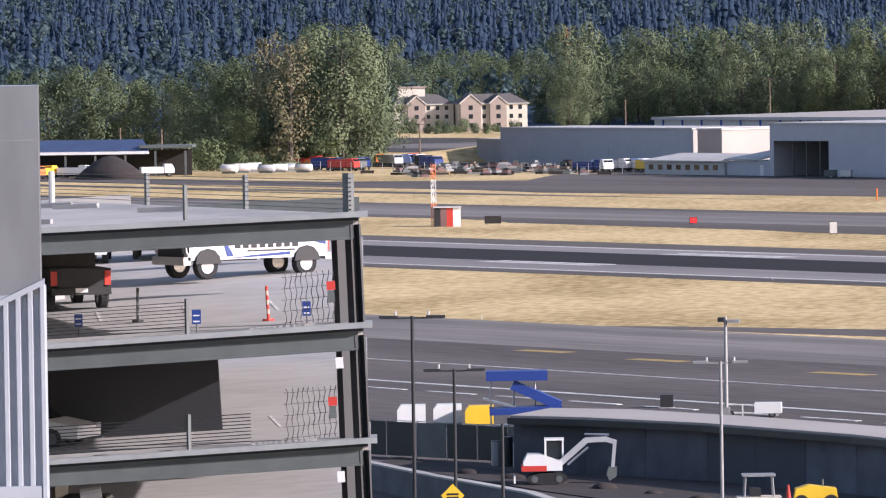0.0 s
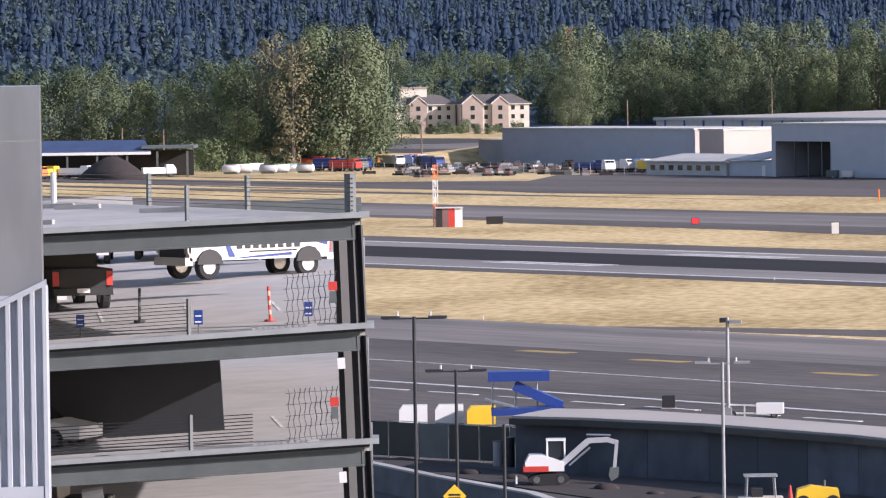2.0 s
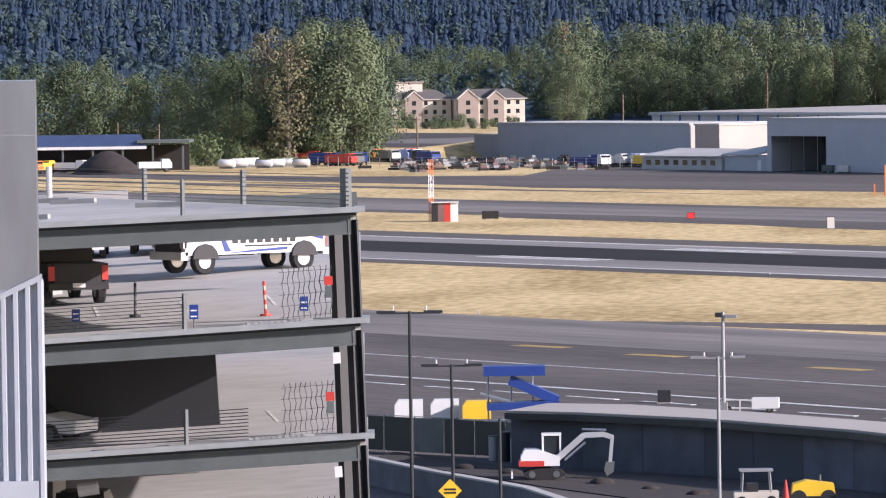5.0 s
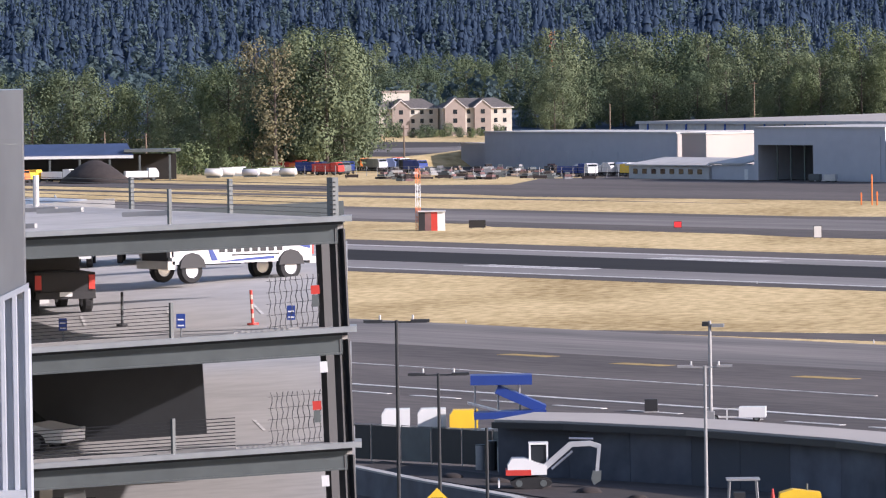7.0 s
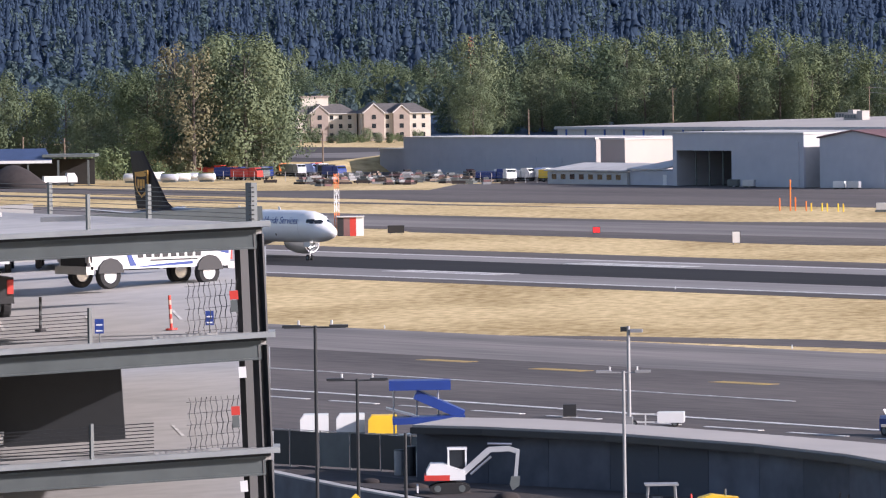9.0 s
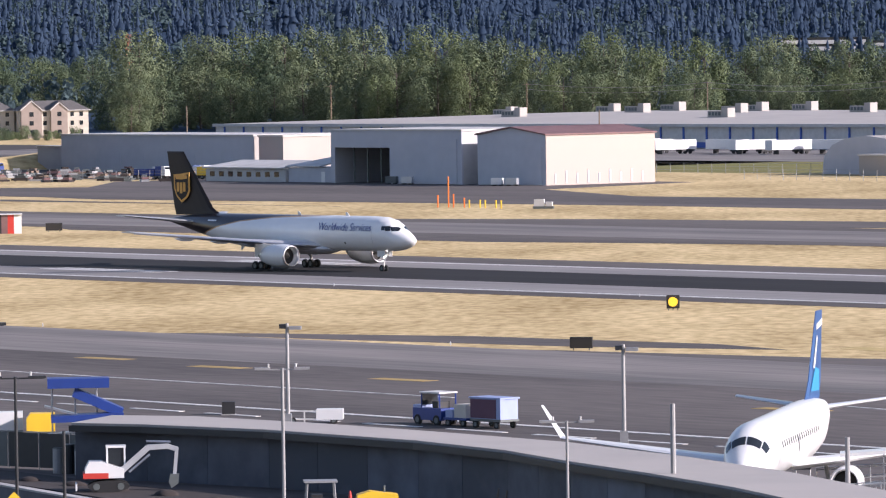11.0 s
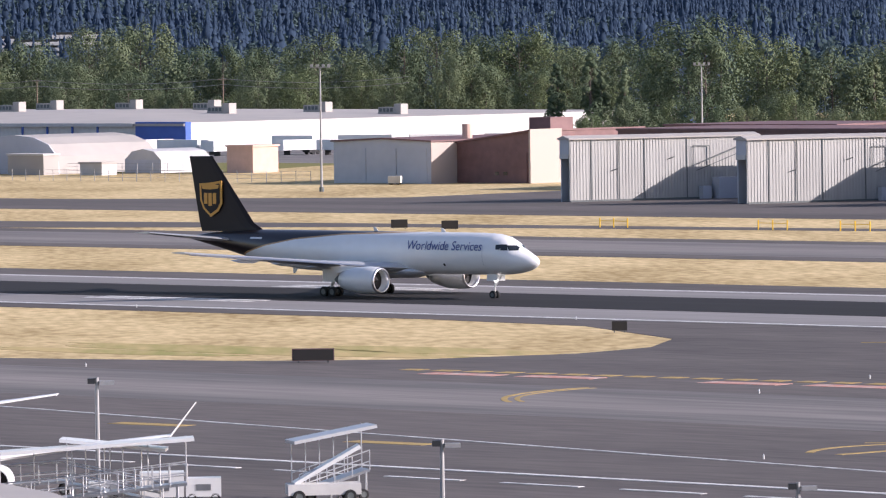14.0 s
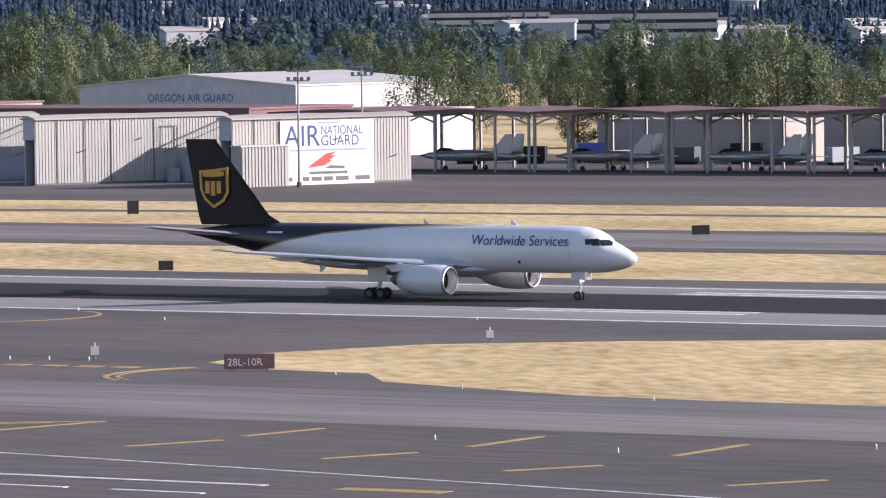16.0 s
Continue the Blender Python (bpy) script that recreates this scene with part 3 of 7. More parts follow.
def gable(name, label, x0, x1, y0, y1, eave, ridge, wall, roof, category="hangar", side=None, over=0.4):
    """A building with its ridge along y."""
    t = thing(name, label, category, pose(x0, y0, 0))
    w, d = x1 - x0, y1 - y0
    part("end_wall", Geo().extrude([(0, 0, 0), (w, 0, 0), (w, 0, eave), (w / 2, 0, ridge), (0, 0, eave)], None, (0, d, 0)), wall, t)
    if side:
        part("side_wall", Geo().box(w, w + 0.12, 0.02, d - 0.02, 0, eave - 0.05), side, t)
    k = (ridge - eave) / (w / 2)
    part("roof", Geo().extrude([(-over, -over, eave - over * k + 0.02), (w / 2, -over, ridge + 0.02), (w + over, -over, eave - over * k + 0.02), (w + over, -over, eave - over * k + 0.3), (w / 2, -over, ridge + 0.3), (-over, -over, eave - over * k + 0.3)], None, (0, d + 2 * over, 0)), roof, t)
    return t


# grey hangar with an open bay, and its red-roofed neighbour
t = thing("hangar", "pale grey flat-roofed hangar with one bay open and dark inside", "hangar", pose(-902.5, 710, 0))
part("front_wall", Geo().box(0, 1.2, 0, 0.4, 0, 10.1).box(18.2, 40, 0, 0.4, 0, 10.1).box(1.2, 18.2, 0, 0.4, 6.9, 10.1), "hangar_grey", t)
part("side_wall", Geo().box(39.6, 40, 0.4, 26, 0, 10.1), "wall_white", t)
part("side_wall", Geo().box(0, 0.4, 0.4, 26, 0, 10.1), "hangar_grey", t)
# shade inside the open bay is given by near-black rear wall and partition
part("rear_wall", Geo().box(0.4, 39.6, 25.6, 26, 0, 10.1), "dark", t)
part("partition", Geo().box(18.8, 19.1, 0.4, 25.6, 0, 9.9), "dark", t)
part("roof", Geo().box(-0.2, 40.2, -0.2, 26.2, 10.1, 10.45), "roof_white", t)
part("door_leaf", Geo().box(20.4, 38.6, -0.14, 0.0, 0.1, 8.6), "hangar_grey", t)
for a in (4.5, 8.7, 12.9):
    part("door_post", Geo().box(a, a + 0.25, 2.0, 2.2, 0, 6.9), "steel_dark", t)
# front is coloured blue-grey for its shade, the sunny side cream
t = gable("hangar", "cream metal hangar with a dark red gabled roof", -857.8, -838, 710, 737, 9.4, 10.7, "hangar_grey", "maroon", side="hangar_cream")
part("door_leaf", Geo().box(1.0, 18.8, -0.12, 0.0, 0.1, 7.6), "hangar_grey", t)
for k in range(9):
    part("louvre", Geo().box(19.95, 20.0, 2 + 2.7 * k, 2.4 + 2.7 * k, 0.4, 2.2 + 0.5 * (k % 2)), "hangar_grey", t)
# low office with bright metal roofs
t = thing("airfield_office", "low white office with pitched bright metal roofs", "building", pose(-944.3, 711, 0))
part("wall", Geo().box(0, 26, 0, 12, 0, 2.5), "wall_white", t)
part("roof", Geo().extrude([(-0.5, -0.6, 2.6), (26.3, -0.6, 2.6), (24.5, 8, 3.9), (1.5, 8, 3.9)], None, (0, 0.0, 0.25)), "roof_white", t)
for k in range(8):
    part("window", Geo().box(1.4 + 3 * k, 2.9 + 3 * k, -0.05, 0.1, 1.0, 2.0), "glass_dark", t)
t = thing("airfield_office", "low grey annex with a sloped bright metal roof", "building", pose(-918, 711.5, 0))
part("wall", Geo().box(0, 14.5, 0, 10, 0, 2.9), "hangar_grey", t)
part("roof", Geo().extrude([(-0.4, -0.5, 3.0), (10.5, -0.5, 3.0), (12.5, 8, 4.6), (4.0, 8, 4.6)], None, (0, 0, 0.25)), "roof_white", t)
part("door", Geo().box(10.5, 11.6, -0.06, 0.1, 0, 2.1), "white", t)
# long grey works building
t = block("works_building", "long grey metal works building with a white roof", -1062.2, -992.5, 760, 781, 7.9, "hangar_grey", "roof_white", doors=tuple((-1054.2 + 9 * k, -1049.2 + 9 * k, 4) for k in range(6)))
part("side_wall", Geo().box(69.8, 69.90, 0.1, 20.9, 0, 7.8), "roof_grey", t)
block("works_building", "white metal annex of the works building", -967.2, -959.0, 742, 758, 8.2, "roof_grey", "roof_white")
block("works_building", "low grey shed with a white roof", -1088.2, -1062.8, 772, 790, 5.0, "hangar_grey", "roof_white")

# warehouse
t = thing("warehouse", "huge low warehouse with grey roof, blue trim and white walls", "warehouse", pose(-1310, 990, 0))
part("wall", Geo().box(0, 321, 0, 180, 0, 5.9), "white_dull", t)
part("wall", Geo().box(321, 321.3, 1.5, 180, 0, 6.3), "wall_white", t, "white sunlit side wall")
part("wall", Geo().box(304.5, 321.4, -0.35, 1.5, 0, 6.5), "wall_blue", t, "blue corner panel")
part("wall", Geo().box(300, 321.5, 180, 196, 0, 6.6), "wall_blue", t, "blue end panel")
part("roof", Geo().loft([[(-0.5, -0.8, 5.5), (321.2, -0.8, 5.5), (321.2, 180.2, 5.5), (-0.5, 180.2, 5.5)], [(-0.5, -0.8, 6.1), (321.2, -0.8, 6.1), (321.2, 180.2, 6.1), (-0.5, 180.2, 6.1)],
                         [(60, 70, 7.9), (215, 70, 7.9), (215, 110, 7.9), (60, 110, 7.9)]]), "roof_grey", t)
part("fascia", Geo().box(0, 304, -1.0, -0.8, 5.4, 6.2), "wall_white", t)
part("band", Geo().box(0, 304, -0.3, -0.05, 0.2, 1.6), "wall_blue", t, "blue dock bumper band")
for k in range(34):
    part("panel_joint", Geo().box(4 + 8.7 * k, 4.5 + 8.7 * k, -0.3, 0.0, 1.3, 5.4), "wall_blue", t)
for k in range(5):
    part("joint", Geo().box(321.28, 321.34, 30 + 32 * k, 30.2 + 32 * k, 0.2, 6.2), "hangar_grey", t)
src = None
for x, y, turn in ((-1276, 1062, 0), (-1262, 1088, 0), (-1240, 1093, 0), (-1222, 1064, 0), (-1196, 1084, 0), (-1178, 1060, 0), (-1187, 1094, 0), (-1145, 1090, 0), (-1130, 1062, 0), (-1120, 1095, 0), (-1088, 1092, 0), (-1058, 1067, 0), (-1050, 1094, 0), (-1020, 1090, 0), (-1240, 1035, 0), (-1150, 1030, 0)):
    m = pose(x, y, 6.1 + 1.8 * min(1, (y - 990) / 70, (-988 - x) / 107, (x + 1310) / 60), 0, 0, turn)
    if src is None:
        src = thing("roof_unit", "grey box-shaped air handling unit on the warehouse roof", "roof unit", m, "roof units")
        part("cabinet", Geo().box(0, 5.4, 0, 2.4, 0.15, 1.7), "roof_grey", src)
        part("hood", Geo().box(5.5, 7.8, 0, 2.6, 0.15, 2.5), "roof_grey", src)
        part("curb", Geo().box(-0.1, 7.9, -0.1, 2.7, -0.6, 0.15), "roof_grey", src)
        for k in range(4):
            part("louvre", Geo().box(0.4 + 1.25 * k, 1.3 + 1.25 * k, -0.06, 0.0, 0.5, 1.4), "steel_dark", src)
    else:
        copy_thing(src, m)

# arched shelter, sheds, trailers
t = thing("arched_shed", "grey barrel-roofed store with a flat dark end", "shed", pose(-854, 795, 0))
prof = [(0, 0), (0.6, 3.5), (3, 5.8), (7, 7.1), (12.5, 7.6), (18, 7.1), (22, 5.8), (24.4, 3.5), (25, 0)]
part("end_wall", Geo().extrude([(x, 0, z) for x, z in prof], None, (0, 0.3, 0)), "hangar_grey", t)
part("shell", Geo().extrude([(x, 0.3, z) for x, z in prof], None, (0, 27, 0)), "roof_grey", t, smooth=False)
t = thing("arched_shed", "small pale barrel-roofed store", "shed", pose(-822, 806, 0))
prof = [(0, 0), (0, 2.6), (2, 4.2), (5, 4.7), (8, 4.2), (10, 2.6), (10, 0)]
part("shell", Geo().extrude([(x, 0, z) for x, z in prof], None, (0, 14, 0)), "wall_white", t)
part("door", Geo().box(0.3, 9.7, -0.1, 0.0, 0.1, 2.6), "hangar_grey", t)
block("shed", "small pink plastered shed", -800, -793, 812, 819, 5.0, "pink", "pink", "shed")
block("shed", "small white shed beside the store", -818, -812, 790, 794, 2.2, "wall_white", "roof_grey", "shed")
block("shed", "grey equipment shed beside the arched store", -836, -826, 788, 792, 3.8, "roof_grey", "roof_white", "shed")
src = None
rt = random.Random(4)
for k in range(30):
    m = pose(-1230 + 11.5 * k + rt.uniform(-1, 1), 940 + rt.uniform(-6, 6), 0, 0, 0, rt.choice([0, 90, 90]))
    if src is None:
        src = thing("truck_trailer", "white box trailer parked at the warehouse yard", "trailer", m, "parked trailers")
        part("body", Geo().box(-6.5, 6.5, -1.25, 1.25, 1.1, 3.4), "white", src)
        part("undercarriage", Geo().box(2, 6, -1.1, 1.1, 0.5, 1.1), "black", src)
        for x in (3.2, 4.7):
            for y in (-1.0, 1.0):
                part("wheel", Geo().tube((x, y - 0.15, 0.5), (x, y + 0.15, 0.5), 0.5, n=12), "tyre", src)
        part("landing_leg", Geo().box(-4.2, -4.0, -0.9, 0.9, 0, 1.1), "black", src)
    else:
        copy_thing(src, m)
for k in range(9):
    copy_thing(src, pose(-948 + 14 * k, 985 + 9 * k, 0, 0, 0, 25 * (k % 3)))

# maroon hangar
# grey-blue shade of the front is in its cladding; sunny side is cream
t = gable("hangar", "grey and maroon metal hangar with low gabled roof", -719.3, -696, 757, 800, 7.3, 7.75, "hangar_grey", "maroon", side="hangar_cream")
for k in range(3):
    part("door_leaf", Geo().box(0.8 + 7.3 * k, 7.8 + 7.3 * k, -0.12 - 0.05 * (k % 2), 0.0, 0.1, 6.2), "hangar_grey", t)
t = thing("hangar", "maroon hangar annex with sloped roof and cream end wall", "hangar", pose(-695.8, 763.6, 0))
part("front_wall", Geo().extrude([(0, 0, 0), (17, 0, 0), (17, 0, 9.0), (0, 0, 7.0)], None, (0, 30, 0)), "maroon", t)
part("side_wall", Geo().box(17, 17.4, -0.3, 8, 0, 9.4), "hangar_cream", t)
part("door_leaf", Geo().box(0.6, 16.4, -0.15, 0.0, 0.1, 5.4), "maroon", t)
part("roof", Geo().extrude([(-0.3, -0.4, 6.95), (17.2, -0.4, 9.0), (17.2, -0.4, 9.3), (-0.3, -0.4, 7.25)], None, (0, 31, 0)), "maroon", t)
part("chimney", Geo().tube((-3, 6, 6), (-3, 6, 10.2), 0.9, n=12), "pink", t)
part("roof_house", Geo().box(4.5, 9.5, 14, 20, 8, 11.2), "maroon", t)
for k in range(2):
    part("window", Geo().box(9 + 2 * k, 9.9 + 2 * k, -0.2, -0.12, 1.4, 2.0), "glass_dark", t)
block("building", "beige flat building behind the hangars", -679, -640, 800, 830, 9.2, "hangar_cream", "maroon")

# row of ribbed hangars
XW = (-593.7, -558.7, -523.5, -488.4)


def ribbed_hangar(x, last):
    """A wing of the row: a long ribbed wall, set a little askew, with a dark door slot before it."""
    t = thing("hangar", "beige ribbed metal hangar wing with dark open door slot", "hangar", pose(x, 677, 0, 0, 0, -20), "row of ribbed hangars")
    d = 31.2 if last else 33.4
    part("side_wall", Geo().box(-0.3, 0, 0, d, 0, 9.5), "hangar_rib", t)
    rib = Geo()
    for k in range(int(d / 0.535)):
        rib.box(0, 0.06, 0.15 + 0.535 * k, 0.36 + 0.535 * k, 0.15, 9.4)
    part("ribs", rib, "hangar_rib", t)
    part("side_wall", Geo().box(-3.2, -2.95, 0.2, d, 0, 9.4), "hangar_grey", t)
    # slot shade is in the colours: blue-grey lintel, near-black sheet filling the opening
    part("lintel", Geo().box(-3.2, -0.3, 0, 0.4, 7.2, 9.6), "hangar_grey", t)
    part("fascia", Geo().box(-3.1, -0.35, -0.12, 0.0, 6.6, 7.3), "wall_white", t)
    part("door_leaf", Geo().box(-2.9, -0.35, 1.5, 1.7, 0, 7.2), "dark", t)
    part("roof", Geo().extrude([(-3.5, -0.3, 9.5), (0.4, -0.3, 9.5), (0.4, -0.3, 9.72), (-1.6, -0.3, 10.15), (-3.5, -0.3, 9.72)], None, (0, d + 0.5, 0)), "roof_grey", t)
    part("kerb", Geo().box(0.14, 0.3, 0, d, 0, 0.3), "steel_dark", t)
    for y, z in ((7, 4.6), (17, 6.2), (d - 4, 3.6)):
        part("wall_lamp", Geo().beam((0.15, y, z), (0.9, y + 0.9, z + 0.4), 0.14, 0.14), "steel_dark", t)
    for y in (3.6, 13.0, 20.5):
        part("panel_seam", Geo().box(0.02, 0.15, y, y + 0.12, 0.2, 9.4), "steel_dark", t)
    if not last:
        part("downpipe", Geo().tube((0.2, 8.5, 0.2), (0.2, 8.5, 9.3), 0.08, n=6), "steel_dark", t)
        part("stair", Geo().beam((0.6, 22, 5.4), (0.6, 33, 9.2), 0.5, 0.14).beam((0.6, 22, 4.4), (0.6, 33, 8.2), 0.1, 0.1), "steel_dark", t)
        part("ladder", Geo().beam((0.3, 21.6, 8.2), (0.3, 21.6, 5.0), 0.1, 0.1).beam((0.3, 24.4, 8.2), (0.3, 24.4, 5.0), 0.1, 0.1).beam((0.3, 21.6, 8.2), (0.3, 24.4, 8.2), 0.1, 0.1), "steel_dark", t)
        part("plant_box", Geo().box(0.15, 2.2, 25, 31, 0, 3.3), "hangar_grey", t)
        part("plant_box", Geo().box(0.15, 1.3, 22.6, 24.2, 0, 2.0), "hangar_grey", t)
        # unseen block added to cast the slanted shadow on the ribbed wall
        part("body_wall", Geo().box(8.0, 17.0, 29.5, 42, 0, 9.45), "hangar_grey", t, "unseen grey block added to shadow the ribbed wall")
        part("body_roof", Geo().box(7.8, 17.2, 29.3, 42.2, 9.45, 9.75), "roof_grey", t)
    return t


for i, x in enumerate(XW):
    ribbed_hangar(x, i == 3)
block("hangar", "low maroon-roofed hangar behind the ribbed row", -640, -532, 742, 770, 9.6, "maroon", "maroon", "hangar")
t = thing("shed", "small ribbed metal shed beside the banner", "shed", pose(-488.4, 677, 0, 0, 0, -20))
part("wall", Geo().box(0.35, 2.9, -0.4, 7.7, 0, 5.7), "hangar_rib", t)
part("roof", Geo().box(0.3, 3.1, -0.6, 7.9, 5.7, 5.95), "roof_white", t)
g = Geo()
for k in range(14):
    g.box(2.9, 3.0, -0.3 + 0.56 * k, -0.05 + 0.56 * k, 0.1, 5.6)
part("ribs", g, "hangar_rib", t)
BANNER = pose(-488.4, 677, 0, 0, 0, -20) @ pose(0.32, 8.1, 0) @ Matrix.Diagonal((1, 0.98, 1, 1))
t = thing("banner", "large white wall banner with blue lettering and red bird emblem", "banner", BANNER)
part("sheet", Geo().box(-0.14, 0.02, 0, 16.6, 0.0, 9.2), "white", t)


def on_banner(name, body, y, z, size, wide, material):
    """Upright lettering on the banner, drawn wider or narrower by the factor wide."""
    return lettering(name, body, size, material, t, Matrix(((0, 0, 1, 0.05), (wide, 0, 0, y), (0, 1, 0, z), (0, 0, 0, 1))))


on_banner("lettering", "AIR", 0.6, 5.55, 4.3, 0.98, "blue")
on_banner("lettering", "NATIONAL", 7.1, 7.15, 1.8, 0.82, "blue")
on_banner("lettering", "GUARD", 7.1, 5.55, 2.15, 0.92, "blue")
part("small_print", Geo().box(0.03, 0.05, 1.6, 15.2, 4.8, 5.1), "blue_pale", t)
part("small_print", Geo().box(0.03, 0.05, 6.6, 10.2, 8.7, 8.95), "blue_pale", t)
part("small_print", Geo().box(0.03, 0.05, 5.0, 11.8, 1.5, 1.9), "steel_dark", t)
for a, b in ((0.5, 2.0), (3.8, 5.0), (5.4, 7.2), (7.6, 9.2), (9.7, 12.0), (13.2, 15.8)):
    part("small_print", Geo().box(0.03, 0.05, a, b, 0.55, 1.15), "steel_dark", t)
part("emblem", Geo().extrude([(0.03, 4.6, 2.4), (0.03, 7.6, 2.7), (0.03, 9.2, 3.4), (0.03, 8.6, 3.5), (0.03, 9.9, 4.1), (0.03, 9.0, 4.15), (0.03, 10.0, 4.7), (0.03, 8.0, 4.4), (0.03, 6.4, 3.5)], None, (0.03, 0, 0)), "red", t)
part("emblem", Geo().extrude([(0.03, 7.6, 2.3), (0.03, 11.2, 2.2), (0.03, 11.4, 2.6), (0.03, 8.8, 2.75)], None, (0.03, 0, 0)), "steel_dark", t)

# air guard hall
t = gable("guard_hall", "large pale blue-grey hall with white side wall and low gable", -653, -605, 858, 907, 11.4, 13.4, "ribbed", "roof_white", "hall", side="wall_white")
lettering("lettering", "OREGON AIR GUARD", 1.95, "blue", t, Matrix.Translation((15.4, -0.06, 8.7)) @ Matrix.Rotation(radians(90), 4, "X"))
part("vent_pole", Geo().tube((24, 1, 13.4), (24, 1, 15.4), 0.12, n=6), "pole_grey", t)
for k in range(14):
    part("window", Geo().box(48.1, 48.2, 8 + 2.6 * k, 10 + 2.6 * k, 5.4, 6.4), "glass_dark", t)

# aircraft shelters with parked fighters
def shelter(x):
    t = thing("aircraft_shelter", "open aircraft shelter with dark red roof on steel posts", "shelter", pose(x, 748, 0), "aircraft shelters")
    part("roof", Geo().extrude([(0, -1, 8.8), (12, -1, 9.3), (24, -1, 8.8), (24, -1, 9.15), (12, -1, 9.65), (0, -1, 9.15)], None, (0, 24, 0)), "maroon", t)
    for yy in (0, 11, 22):
        part("truss", Geo().beam((0.4, yy, 8.4), (12, yy, 9.4), 0.3, 0.5).beam((12, yy, 9.4), (23.6, yy, 8.4), 0.3, 0.5).beam((0.4, yy, 7.2), (4.5, yy, 8.7), 0.2, 0.25).beam((23.6, yy, 7.2), (19.5, yy, 8.7), 0.2, 0.25), "hangar_rib", t)
        for xx in (0.4, 6.5, 17.5, 23.6):
            part("post", Geo().box(xx - 0.17, xx + 0.17, yy - 0.17, yy + 0.17, 0, 8.7), "hangar_rib", t)
    part("rail", Geo().box(0.4, 23.6, -0.15, 0.15, 0.0, 0.35), "steel_black", t)
    return t


sh = shelter(-508)
for k in (-1, 1, 2, 3, 4):
    copy_thing(sh, pose(-508 + 24.3 * k, 748, 0))


def fighter(m):
    t = thing("fighter_jet", "grey twin-tailed fighter jet parked under a shelter", "aircraft", m, "parked fighters")
    part("fuselage", Geo().loft([[(x, w * math.cos(a * 0.5236), 2.2 + h * math.sin(a * 0.5236)) for a in range(12)] for x, w, h in ((-9.5, 0.05, 0.05), (-7.5, 0.5, 0.5), (-4.5, 0.75, 0.8), (-3, 1.4, 0.85), (2, 1.6, 0.85), (7, 1.5, 0.75), (9.3, 1.1, 0.5))]), "silver", t, smooth=True)
    part("canopy", Geo().loft([[(x, w * math.cos(a * 0.5236), 2.7 + h * math.sin(a * 0.5236)) for a in range(12)] for x, w, h in ((-6.8, 0.05, 0.05), (-5.5, 0.45, 0.7), (-4, 0.45, 0.7), (-2.5, 0.1, 0.3))]), "glass_dark", t, smooth=True)
    for s in (-1, 1):
        part("wing", Geo().prism([(-1.5, s * 1.4), (4.2, s * 6.5), (5.4, s * 6.5), (5.2, s * 1.4)], 2.5, 2.65), "silver", t)
        part("fin", Geo().extrude([(4.6, s * 1.5, 2.6), (7.6, s * 1.6, 5.6), (8.9, s * 1.6, 5.6), (8.6, s * 1.5, 2.6)], None, (0, 0.12 * s, 0)), "silver", t)
        part("tailplane", Geo().prism([(6.5, s * 1.3), (9, s * 4.2), (10, s * 4.2), (9.6, s * 1.3)], 2.1, 2.2), "silver", t)
        part("wheel", Geo().tube((1.8, s * 1.3, 0.42), (1.8, s * 1.55, 0.42), 0.42, n=12), "tyre", t)
        part("gear_leg", Geo().tube((1.8, s * 1.3, 0.4), (1.8, s * 1.2, 1.8), 0.1, n=6), "white", t)
    part("wheel", Geo().tube((-4.6, -0.12, 0.35), (-4.6, 0.12, 0.35), 0.35, n=12), "tyre", t)
    part("gear_leg", Geo().tube((-4.6, 0, 0.35), (-4.6, 0, 1.8), 0.09, n=6), "white", t)
    return t


fj = fighter(pose(-501, 757, 0))
for k, x in enumerate((-476, -450, -425)):
    copy_thing(fj, pose(x, 757, 0))
for x0, x1, y0, y1, h, w in ((-505, -470, 800, 812, 6.5, "hangar_cream"), (-462, -440, 798, 806, 7.2, "hangar_cream"), (-436, -414, 795, 812, 7.8, "hangar_grey"), (-470, -452, 830, 850, 9.6, "maroon"), (-585, -562, 815, 850, 7.6, "hangar_grey"), (-440, -380, 850, 880, 9.8, "hangar_grey")):
    block("building", "base building seen behind the aircraft shelters", x0, x1, y0, y1, h, w, "roof_grey")

